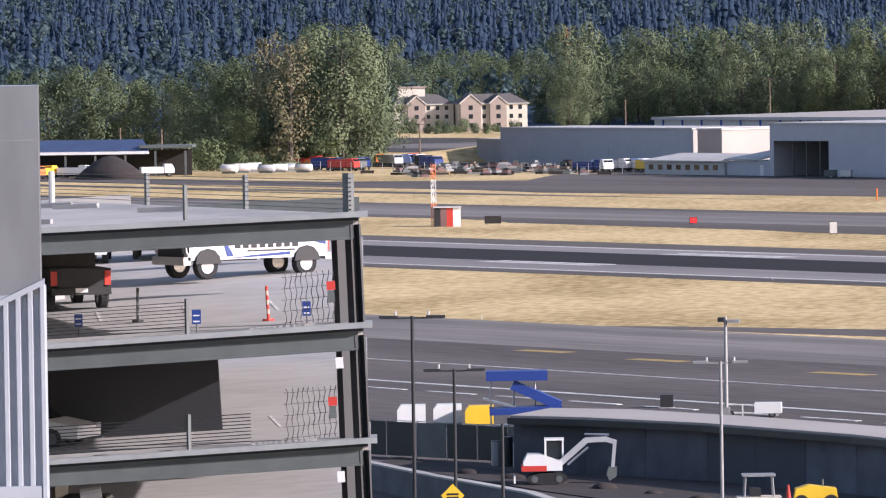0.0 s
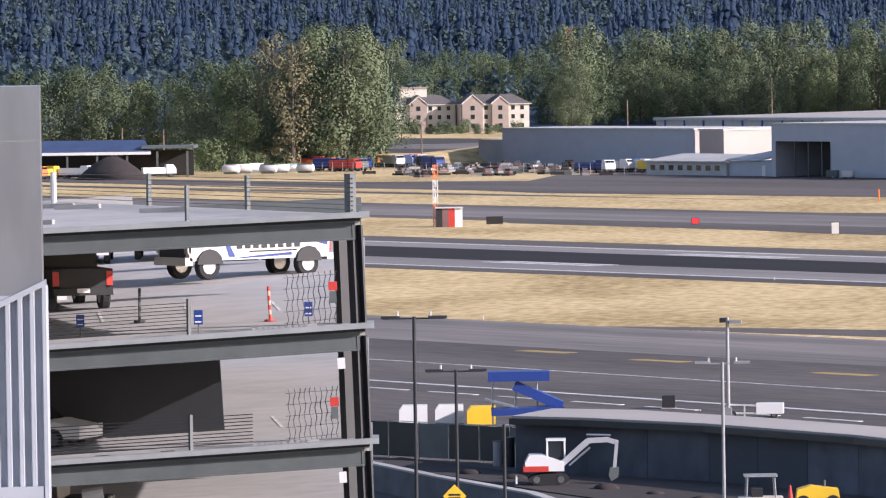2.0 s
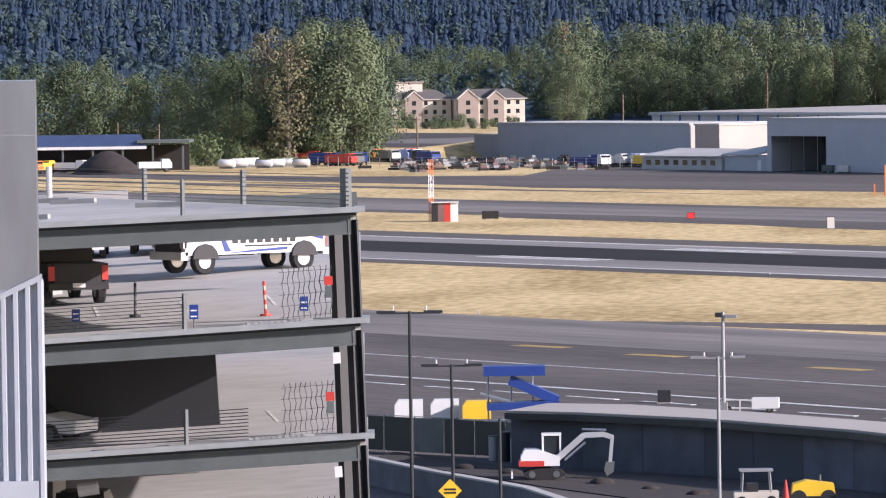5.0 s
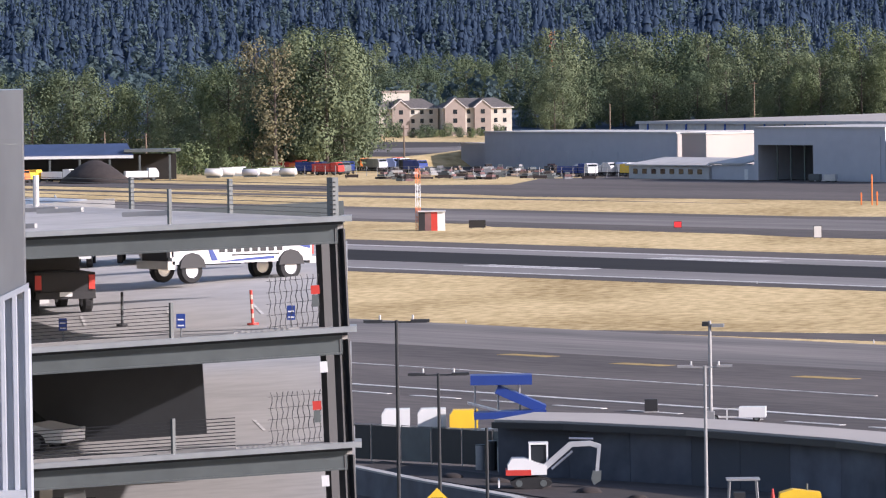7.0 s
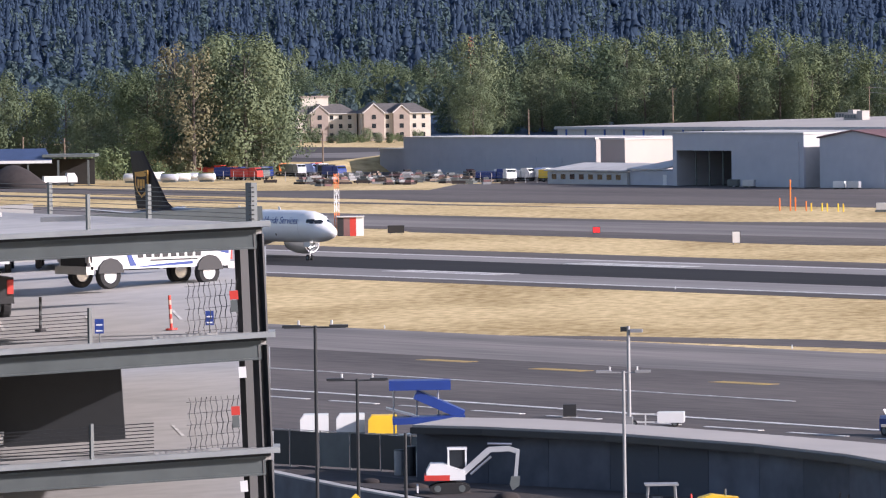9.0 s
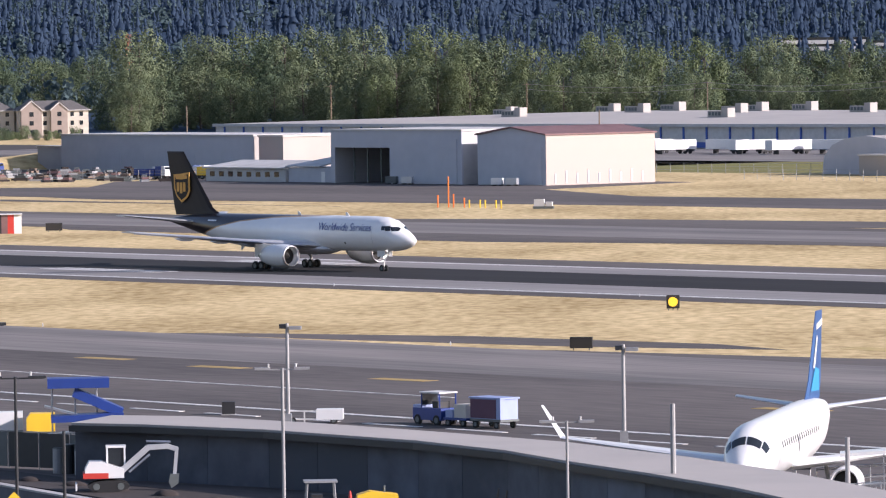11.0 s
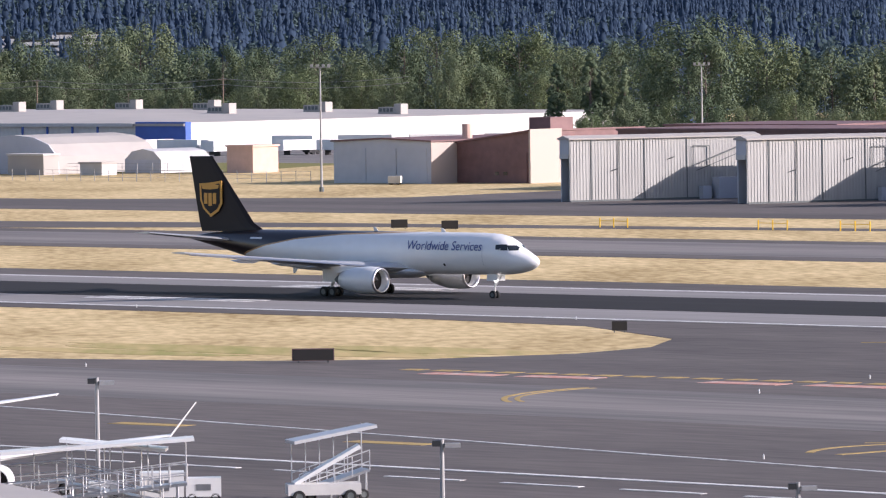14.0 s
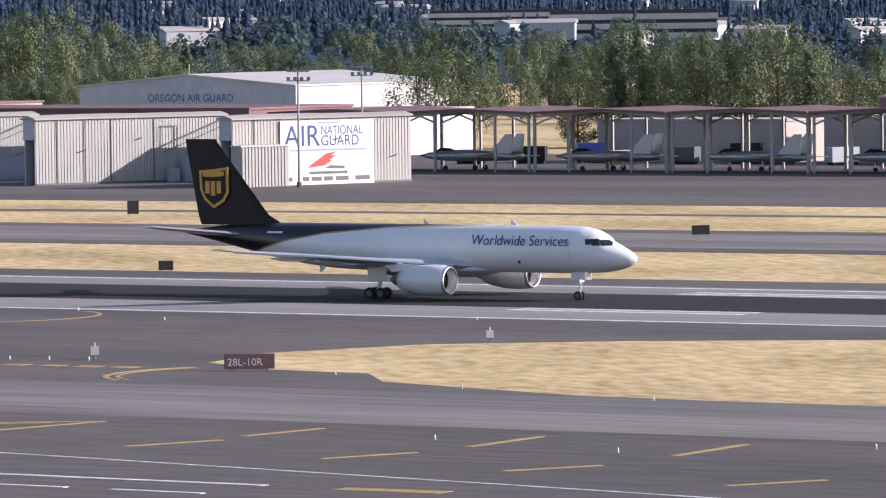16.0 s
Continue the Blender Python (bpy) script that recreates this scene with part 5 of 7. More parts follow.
for sd in (1, -1):
    part("cockpit_window", H1.wrap(1.72, 2.22, 50, 88, sd), "glass_dark", reg)
    part("cockpit_window", H1.wrap(1.85, 2.4, 26, 47, sd), "glass_dark", reg)
    for k in range(18):
        part("cabin_window", H1.patch(5.2 + 0.8 * k, 5.45 + 0.8 * k, 3.45, 3.8, sd, n=1), "glass_dark", reg)
    w = part("wing", Geo().loft([aerofoil((-11.2, 1.0 * sd, 2.0), 5.4, 0.12), aerofoil((-13.2, 4.6 * sd, 2.35), 3.6, 0.11), aerofoil((-17.4, 13.0 * sd, 3.15), 1.5, 0.1)]), "white", reg)
    part("winglet", Geo().loft([aerofoil((-17.4, 13.0 * sd, 3.15), 1.5, 0.1), aerofoil((-18.6, 14.3 * sd, 4.9), 0.7, 0.08)]), "white", w)
    part("tailplane", Geo().loft([aerofoil((-27.4, 0.4 * sd, 4.2), 3.2, 0.09), aerofoil((-30.2, 5.0 * sd, 4.75), 1.3, 0.08)]), "white", reg)
    ec = (-11.6, 3.9 * sd, 1.05)
    nac = part("nacelle", Geo().revolve(ec, (-1, 0, 0), ((0.6, 0.65), (0.05, 0.72), (0.0, 0.78), (0.3, 0.88), (1.6, 0.92), (3.0, 0.7), (3.6, 0.55)), 22), "white", reg, smooth=True)
    part("fan", Geo().revolve(ec, (-1, 0, 0), ((0.62, 0.67), (0.6, 0.2), (0.3, 0.03)), 18), "dark", nac)
    part("gear_leg", Geo().tube((-15.2, 2.6 * sd, 0.4), (-15.0, 2.4 * sd, 2.1), 0.12, n=8), "white_dull", reg)
    for dy in (-0.25, 0.25):
        wheel(reg, -15.2, 2.6 * sd + dy, 0.43, 0.26)
fin = part("fin", Geo().loft([upright((-23.4, 0, 4.7), 6.2, 0.035), upright((-25.2, 0, 5.8), 5.0, 0.035), upright((-28.6, 0, 9.75), 2.5, 0.035)]), "blue_fin", reg, "blue fin with white and pale blue bands")
for sd in (-1, 1):
    part("fin_stripe", Geo().extrude([(-25.4, 0.135 * sd, 5.3), (-27.2, 0.135 * sd, 6.6), (-28.8, 0.135 * sd, 6.4), (-28.6, 0.135 * sd, 5.2)], None, (0, 0.012 * sd, 0)), "blue_light", fin)
    part("fin_stripe", Geo().extrude([(-26.6, 0.115 * sd, 6.6), (-28.2, 0.115 * sd, 8.4), (-28.5, 0.115 * sd, 8.2), (-27.2, 0.115 * sd, 6.5)], None, (0, 0.012 * sd, 0)), "white", fin)
    part("fin_stripe", Geo().extrude([(-28.3, 0.085 * sd, 9.0), (-30.6, 0.085 * sd, 9.3), (-30.6, 0.085 * sd, 8.9), (-28.3, 0.085 * sd, 8.7)], None, (0, 0.012 * sd, 0)), "white", fin)
part("nose_gear_leg", Geo().tube((-3.8, 0, 0.35), (-3.7, 0, 1.7), 0.09, n=8), "white_dull", reg)
for dy in (-0.18, 0.18):
    wheel(reg, -3.8, dy, 0.32, 0.18)
part("door_outline", H1.patch(4.2, 4.3, 2.5, 4.2, -1), "silver", reg)
part("emblem_bars", H1.patch(5.0, 7.4, 2.5, 2.9, 1).add(H1.patch(5.4, 8.2, 2.0, 2.3, 1).v, H1.patch(5.4, 8.2, 2.0, 2.3, 1).f), "blue", reg)


# ---- ground equipment on the apron ----
def tug_and_cart():
    tug = thing("baggage_tug", "blue baggage tug with roof on the apron", "tug")
    part("body", Geo().box(-1.5, 1.5, -0.75, 0.75, 0.35, 1.15), "blue", tug)
    part("hood", Geo().box(0.6, 1.5, -0.7, 0.7, 1.15, 1.35), "blue_pale", tug)
    part("roof", Geo().box(-1.4, 0.7, -0.8, 0.8, 2.15, 2.25), "white_dull", tug)
    for x in (-1.3, 0.6):
        for y in (-0.7, 0.7):
            part("roof_post", Geo().tube((x, y, 1.15), (x, y, 2.15), 0.05, n=6), "blue", tug)
    part("windscreen", Geo().box(0.55, 0.58, -0.68, 0.68, 1.35, 2.1), "glass_dark", tug)
    part("seat", Geo().box(-0.9, -0.3, -0.5, 0.5, 1.15, 1.6), "black", tug)
    for x in (-1.0, 1.0):
        for y in (-0.68, 0.68):
            wheel(tug, x, y, 0.36, 0.22)
    cart = thing("baggage_cart", "pale blue baggage cart with a dark curtain", "baggage cart")
    part("deck", Geo().box(-1.6, 1.6, -0.8, 0.8, 0.5, 0.65), "steel_dark", cart)
    part("box", Geo().box(-1.55, 1.55, -0.75, 0.78, 0.65, 2.0), "blue_pale", cart)
    part("curtain", Geo().box(-1.1, 1.5, 0.78, 0.83, 0.7, 1.95), "violet", cart)
    part("roof", Geo().box(-1.65, 1.65, -0.85, 0.85, 2.0, 2.1), "blue_pale", cart)
    part("drawbar", Geo().tube((1.6, 0, 0.4), (2.6, 0, 0.4), 0.05, n=6), "steel_dark", cart)
    for x in (-1.1, 1.1):
        for y in (-0.7, 0.7):
            wheel(cart, x, y, 0.28, 0.16)
    load = thing("baggage_cart", "open baggage cart piled with tan parcels", "baggage cart")
    part("deck", Geo().box(-1.2, 1.2, -0.7, 0.7, 0.45, 0.6), "blue", load)
    part("parcel", Geo().box(-0.9, 0.3, -0.6, 0.5, 0.6, 1.5), "stucco", load)
    part("parcel", Geo().box(0.4, 1.1, -0.6, 0.6, 0.6, 1.1), "blue_pale", load)
    for x in (-0.8, 0.8):
        for y in (-0.6, 0.6):
            wheel(load, x, y, 0.26, 0.16)
    return tug, load, cart


tug, load_cart, box_cart = tug_and_cart()


def boarding_ramp(m, length, canopy, label, steep=0.28, cover=True):
    """A wheeled aircraft boarding ramp: sloping walkway with lattice rails and a canopy strip on posts."""
    t = thing("boarding_ramp", label, "boarding ramp", m)
    h = length * steep
    part("walkway", Geo().beam((0, 0, 0.4), (length, 0, 0.4 + h), 1.5, 0.15), "panel_grey", t)
    for sd in (-0.75, 0.75):
        for z in (0.5, 1.1):
            part("handrail", Geo().tube((0, sd, 0.4 + z), (length, sd, 0.4 + h + z), 0.035, n=6), "silver", t)
        n = int(length / 0.9)
        for k in range(n + 1):
            x = length * k / n
            part("baluster", Geo().tube((x, sd, 0.4 + h * k / n), (x, sd, 1.5 + h * k / n), 0.03, n=6), "silver", t)
    for x in (0.15 * length, 0.55 * length, 0.95 * length):
        for sd in (-0.7, 0.7):
            part("support_leg", Geo().tube((x, sd, 0.0), (x, sd, 0.4 + h * x / length), 0.06, n=6), "silver", t)
    for x in (0.15 * length, 0.9 * length):
        for sd in (-0.85, 0.85):
            wheel(t, x, sd, 0.3, 0.18)
    part("brace", Geo().beam((0.15 * length, 0.7, 0.3), (0.95 * length, 0.7, 0.4 + h * 0.9), 0.08, 0.08), "silver", t)
    if cover:
        part("canopy", Geo().beam((-0.3, 0, 3.0 + h * 0.2), (length + 0.4, 0, 2.8 + h), 1.9, 0.18), canopy, t)
        for k in range(6):
            x = length * k / 5
            part("canopy_post", Geo().tube((x, 0.8, 0.4 + h * k / 5), (x, 0.8, 2.9 + h * (0.2 + 0.16 * k)), 0.035, n=6), "silver", t)
    return t


boarding_ramp(pose(-231, 216.5, 0, 0, 0, 47), 10.2, "white", "white covered boarding ramp with lattice rails on the apron", 0.10)
boarding_ramp(pose(-241.4, 224.0, 0, 0, 0, 47), 6.0, "white", "low open boarding ramp with lattice rails beside the parked jet", 0.06, cover=False)
boarding_ramp(pose(-225.5, 223.5, 0, 0, 0, 220), 5.0, "white", "white boarding ramp section beside the jet", 0.2)
boarding_ramp(pose(-223.0, 231.3, 0, 0, 0, 60), 4.0, "silver", "silver boarding ramp with a raised white slide", 0.3)
t = thing("conveyor", "white belt loader with raised sloping bed", "belt loader", pose(-221.6, 232.0, 0, 0, 0, 50))
part("bed", Geo().beam((-1.6, 0, 1.0), (2.0, 0, 3.0), 1.2, 0.2), "white", t)
part("body", Geo().box(-2, 2, -0.8, 0.8, 0.4, 1.0), "white_dull", t)
for x in (-1.4, 1.4):
    for y in (-0.8, 0.8):
        wheel(t, x, y, 0.34, 0.2)
for x, y, s in ((-228.5, 226.5, 1.0), (-226.8, 228, 0.8), (-231, 224.5, 0.7)):
    t = thing("ground_unit", "white ground power unit on the apron", "ground unit", pose(x, y, 0, 0, 0, 45))
    part("cabinet", Geo().box(-1.2 * s, 1.2 * s, -0.8 * s, 0.8 * s, 0.35, 1.7 * s), "white", t)
    part("panel", Geo().box(-0.4, 0.4, -0.83 * s, -0.79 * s, 0.7, 1.3 * s), "panel_grey", t)
    for dx in (-0.8, 0.8):
        for dy in (-0.7, 0.7):
            wheel(t, dx * s, dy * s, 0.28, 0.16)
t = thing("ramp_gate", "dark hooded end of a boarding ramp at the jet door", "boarding ramp", pose(-245.1, 226.4, 0, 0, 0, 47))
part("hood", Geo().box(-0.45, 0.45, -0.6, 0.6, 1.2, 2.2), "black", t)
for x in (-0.4, 0.4):
    for y in (-0.5, 0.5):
        part("leg", Geo().tube((x, y, 0), (x, y, 1.2), 0.05, n=6), "silver", t)
# switchback ramp with blue canopies
t = thing("boarding_ramp", "switchback boarding ramp with dark blue canopies", "boarding ramp", pose(-312, 224.5, 0, 0, 0, 55))
for k, (a, b, w) in enumerate((((-2.2, 0, 3.9), (1.8, 0, 3.9), 2.2), ((-0.5, 0.2, 3.3), (2.6, 0.2, 1.9), 2.0), ((-2.0, -0.6, 1.6), (2.7, -0.6, 1.75), 2.4))):
    part("canopy", Geo().beam(a, b, w, (0.62, 0.6, 0.42)[k]), "blue", t)
for x in (-1.9, -0.4, 1.0, 2.4):
    part("support_leg", Geo().tube((x, 0.6, 0), (x, 0.6, 3.7 if x < 1.7 else 1.8), 0.06, n=6), "silver", t)
part("walkway", Geo().beam((-2.4, 0, 0.5), (2.6, 0, 1.0), 1.4, 0.14).beam((-2.4, 0, 2.4), (2.6, 0, 1.0), 1.2, 0.12), "panel_grey", t)
for x in (-2, 2):
    for y in (-0.8, 0.8):
        wheel(t, x, y, 0.3, 0.18)
for i, (b_, d_, mt, lab) in enumerate(((55.32, 395, "white", "white plastic-covered cargo bin"), (54.97, 395, "white", "white cargo container with sloped top"), (54.66, 393, "yellow", "yellow metal cargo container on the apron"))):
    t = thing("cargo_bin", lab, "container", Matrix.Translation(polar(b_ + 0.0, d_)) @ Matrix.Rotation(radians(55), 4, "Z"))
    part("body", Geo().extrude([(-0.95, -0.8, 0.25), (0.95, -0.8, 0.25), (0.95, -0.8, 1.45), (-0.7, -0.8, 1.45), (-0.95, -0.8, 1.1)], None, (0, 1.6, 0)), mt, t)
    part("base", Geo().box(-0.95, 0.95, -0.8, 0.8, 0.0, 0.25), "steel_dark", t)
t = thing("equipment_box", "black equipment cabinet standing on the apron", "cabinet", pose(-327.3, 248.1, 0, 0, 0, 50))
part("cabinet", Geo().box(-0.45, 0.45, -0.4, 0.4, 0.1, 0.95), "black", t)
part("plinth", Geo().box(-0.5, 0.5, -0.45, 0.45, 0, 0.1), "concrete", t)
t = thing("ground_unit", "white low ground unit with open frame", "ground unit", pose(-315, 246, 0, 0, 0, 48))
part("cabinet", Geo().box(0.2, 2.0, -0.7, 0.7, 0.3, 1.0), "white", t)
part("frame", Geo().beam((-1.8, -0.6, 0.35), (0.2, -0.6, 0.35), 0.1, 0.1).beam((-1.8, -0.6, 0.9), (0.2, -0.6, 0.9), 0.08, 0.08).beam((-1.8, -0.6, 0.0), (-1.8, -0.6, 0.9), 0.1, 0.1).beam((-0.6, -0.6, 0.0), (-0.6, -0.6, 0.9), 0.1, 0.1), "white_dull", t)
for x in (-1.4, 1.4):
    wheel(t, x, -0.6, 0.25, 0.16)


# ---- airfield signs, lights, mast ----
def sign(x, y, w, h, face, label, turn=0.0, body="", size=0.0, ink="white", border="black"):
    t = thing("airfield_sign", label, "sign", pose(x, y, 0, 0, 0, 42 + turn))
    part("case", Geo().box(-w / 2, w / 2, -0.15, 0.15, 0.18, 0.18 + h), border, t)
    part("face", Geo().box(-w / 2 + 0.06, w / 2 - 0.06, -0.18, -0.15, 0.24, 0.12 + h), face, t)
    for sx in (-w * 0.35, w * 0.35):
        part("leg", Geo().tube((sx, 0, 0), (sx, 0, 0.2), 0.05, n=6), "steel_dark", t)
    if body:
        lettering("lettering", body, size, ink, t, Matrix.Translation((-w / 2 + 0.22, -0.19, 0.42)) @ Matrix.Rotation(radians(90), 4, "X"))
    return t


sign(-424, 375, 1.25, 1.3, "black", "black airfield sign with a round yellow face", 5)
t = thing("sign_light", "round yellow lit sign face in the grass", "sign", pose(-424, 375, 0, 0, 0, 47))
part("disc", Geo().revolve((0, -0.22, 0.83), (0, -1, 0), ((0, 0.01), (0, 0.46), (0.05, 0.46), (0.05, 0.01)), 20), "yellow_glow", t)
part("stand", Geo().tube((0, -0.21, 0), (0, -0.21, 0.4), 0.04, n=6), "black", t)
sign(-420.3, 464.1, 1.0, 1.4, "yellow_glow", "black airfield sign with a yellow lit face", 5)
sign(-440, 464, 1.0, 1.4, "black", "black distance marker sign with the white figure 2", 5, "2", 1.3)
sign(-374, 320.5, 1.9, 0.95, "dark", "dark back of a low airfield sign in the grass")
sign(-318, 332, 3.3, 0.95, "dark", "long dark maroon airfield sign beside the grass", 0, border="maroon")
sign(-327, 379, 1.3, 0.8, "dark", "dark back of a low airfield sign")
sign(-337, 456, 1.4, 0.9, "dark", "dark back of an airfield sign in dry grass")
sign(-238.3, 332, 3.5, 1.05, "maroon", "red runway holding sign with white characters", -8, "28L-10R", 0.72, border="maroon")
sign(-331, 545, 1.9, 1.0, "dark", "dark airfield sign beside the far taxiway")
sign(-435, 582, 1.4, 1.6, "dark", "dark equipment cabinet sign in dry grass")
sign(-694, 495, 2.4, 1.1, "dark", "low airfield sign with pale bars", 12)
sign(-666, 510, 1.1, 0.9, "red_glow", "red lit airfield sign", 12)
sign(-612, 492, 1.1, 1.6, "white_dull", "pale sign case in the dry grass", 12)
sign(-533.6, 574.0, 2.2, 1.1, "dark", "dark back of an airfield sign behind the yellow posts")
sign(-523.6, 573.0, 2.2, 1.1, "dark", "dark back of an airfield sign behind the yellow posts")
sign(-184, 331, 1.5, 1.6, "dark", "dark airfield sign at the grass edge", -8)
for x, y, s in ((-257, 339, 1.0), (-242, 368, 0.9)):
    t = thing("runway_guard_light", "white box-shaped guard light on a short stand", "airfield light", pose(x, y, 0, 0, 0, 38))
    part("case", Geo().box(-0.3 * s, 0.3 * s, -0.2, 0.2, 0.35, 0.95 * s), "white_dull", t)
    part("stand", Geo().tube((0, 0, 0), (0, 0, 0.4), 0.06, n=6), "steel_dark", t)
    part("wind_vane", Geo().tube((0, 0, 0.9 * s), (0, 0, 1.25 * s), 0.05, n=6), "white", t)
rt = random.Random(8)
src = None
for x, y in [(-266 + 3.2 * k, 336 + 0.5 * k) for k in range(4)] + [(-214, 322), (-230, 330.5), (-196, 316.8), (-190, 283), (-221, 269), (-175, 279), (-163, 287), (-345, 394), (-300, 393.5), (-260, 393.5), (-220, 393.5), (-180, 393.5), (-400, 393.5), (-450, 393.5), (-500, 393.5), (-262, 318.5), (-330, 319), (-390, 319.5), (-450, 319.5), (-284, 384)]:
    m = pose(x, y, 0)
    if src is None:
        src = thing("edge_light", "small white taxiway edge light", "airfield light", m, "edge lights")
        part("stem", Geo().tube((0, 0, 0), (0, 0, 0.22), 0.06, n=8), "white_dull", src)
        part("lens", Geo().tube((0, 0, 0.22), (0, 0, 0.33), 0.05, 0.03, 8), "chrome", src)
    else:
        copy_thing(src, m)
# red and white chequered hut with its lattice mast
t = thing("equipment_hut", "small hut painted in red and white panels", "hut", pose(-694, 487, 0, 0, 0, 55))
for i in range(3):
    part("wall_panel", Geo().box(-1.9 + 0.9 * i, -1.0 + 0.9 * i, -1.1, 1.1, 0, 2.7), ("black", "maroon", "red")[i], t)
part("wall_panel", Geo().box(0.8, 1.9, -1.1, 1.1, 0, 2.7), "white", t)
part("roof", Geo().box(-2.0, 2.0, -1.4, 1.4, 2.7, 2.85), "white_dull", t)


def lattice(x, y, h, w, label, bands=True):
    t = thing("lattice_mast", label, "mast", pose(x, y, 0))
    n = int(h / 1.1)
    for k in range(n):
        z0, z1 = h * k / n, h * (k + 1) / n
        g = Geo()
        c = [(math.cos(a) * w, math.sin(a) * w) for a in (0.5, 2.59, 4.69)]
        for i in range(3):
            p, q = c[i], c[(i + 1) % 3]
            g.tube((*p, z0), (*p, z1), 0.035, n=4).tube((*p, z0), (*q, z1), 0.018, n=4).tube((*q, z0), (*p, z1), 0.018, n=4)
        part("mast_section", g, ("orange", "white")[k // 3 % 2] if bands else "orange", t)
    return t


lattice(-696, 486, 9.0, 0.4, "orange and white lattice mast beside the hut")
t = thing("approach_light", "group of orange and yellow posts with signal lights", "airfield light", pose(-735, 604, 0))
for k in range(9):
    part("post", Geo().tube((-5 + 2.0 * k, 0.6 * (k % 2), 0), (-5 + 2.0 * k, 0.6 * (k % 2), (2.0, 5.0, 2.2, 1.6)[k % 4] if k < 4 else 1.3), 0.12, n=6), "orange" if k < 4 else "yellow", t)
t = thing("equipment_rack", "white equipment boxes on a small stand", "cabinet", pose(-716, 606, 0, 0, 0, 40))
part("box", Geo().box(-1.4, 0.2, -0.5, 0.5, 0.4, 1.5).box(0.5, 1.5, -0.5, 0.5, 0.4, 1.1), "white_dull", t)
part("frame", Geo().box(-1.6, 1.7, -0.5, 0.5, 0.0, 0.4), "steel_dark", t)
for x in (-480, -500, -470):
    t = thing("barrier", "low yellow barrier frame in dry grass", "barrier", pose(x - 0.35 * abs(x + 470), 588, 0, 0, 0, 0))
    for k in range(3):
        part("post", Geo().tube((2.4 * k, 0, 0), (2.4 * k, 0, 1.3), 0.09, n=6), "yellow", t)
    part("bar", Geo().tube((0, 0, 0.9), (4.8, 0, 0.9), 0.05, n=6), "yellow", t)
for k in range(6):
    t = thing("marker_board", "low dark marker board at the grass edge", "sign", pose(-1012 + 13 * k, 690 + 2.6 * k, 0, 0, 0, 48))
    part("board", Geo().box(-1.4, 1.4, -0.15, 0.15, 0.15, 0.75), "soil", t)
    part("post", Geo().box(-1.2, -1.05, -0.1, 0.1, 0, 0.2).box(1.05, 1.2, -0.1, 0.1, 0, 0.2), "soil", t)


def tall_mast(x, y, h, lamps, label):
    t = thing("light_mast", label, "light mast", pose(x, y, 0, 0, 0, 40))
    part("pole", Geo().tube((0, 0, 0), (0, 0, h), 0.22, 0.12, 10), "pole_grey", t)
    part("base", Geo().tube((0, 0, 0), (0, 0, 0.8), 0.4, n=10), "steel_dark", t)
    for row in range(lamps):
        z = h - 1.3 * row - 0.2
        part("crossarm", Geo().beam((-1.6, 0, z), (1.6, 0, z), 0.14, 0.14), "pole_grey", t)
        for k in range(4):
            part("floodlight", Geo().box(-1.6 + 0.95 * k, -1.15 + 0.95 * k, -0.35, 0.15, z + 0.08, z + 0.55), "steel_dark" if lamps > 1 else "pole_grey", t)
    return t


tall_mast(-680, 712.6, 20.9, 1, "tall grey light mast standing in dry grass")
tall_mast(-755, 901, 19.5, 1, "tall grey light mast behind the hangars")
tall_mast(-478, 678.6, 16.5, 2, "grey floodlight mast with dark lamps beside the banner")
tall_mast(-497, 722, 16.6, 2, "grey floodlight mast with dark lamps on the hangar yard")
tall_mast(-455, 862, 17, 1, "slim grey mast behind the base buildings")
# power line
UD = lambda b: float(np.interp(b, [40, 45, 50, 53.2], [1570, 1640, 1790, 1900]))
for k, b in enumerate((49.9, 48.15, 46.4, 44.6, 51.8)):
    t = thing("utility_pole", "wooden utility pole with crossarm", "utility pole", Matrix.Translation(polar(b, UD(b))))
    part("pole", Geo().tube((0, 0, 0), (0, 0, 15.5), 0.2, 0.13, 7), "wood", t)
    part("crossarm", Geo().beam((-1, -1, 15), (1, 1, 15), 0.15, 0.15), "wood", t)
    if k < 4:
        b2 = (48.15, 46.4, 44.6, 42.8)[k]
        q = Vector(polar(b2, UD(b2))) - Vector(polar(b, UD(b)))
        for j, zz in enumerate((15.2, 13.6)):
            g = Geo()
            pts = [q * (i / 8) + Vector((0, 0, zz - 5.2 * (i / 8) * (1 - i / 8))) for i in range(9)]
            g.wire(pts, 0.07)
            part("wire", g, "pole_grey", t)
lattice(*polar(53.75, 2300)[:2], 34, 1.2, "red lattice mast above the far trees", False)


# ---- parking garage ----
GC, GU, GV = Vector((-141.437, 96.097, 0)), Vector((-0.563, -0.826, 0)), Vector((-0.826, 0.563, 0))


def gp(a, b, z):
    """A point of the garage: a metres along its ramped front from the corner, b metres back from it; the decks fall gently along the front."""
    return GC + GU * a + GV * b + Vector((0, 0, z - (0.036 if z > 19.2 else 0.052) * a))


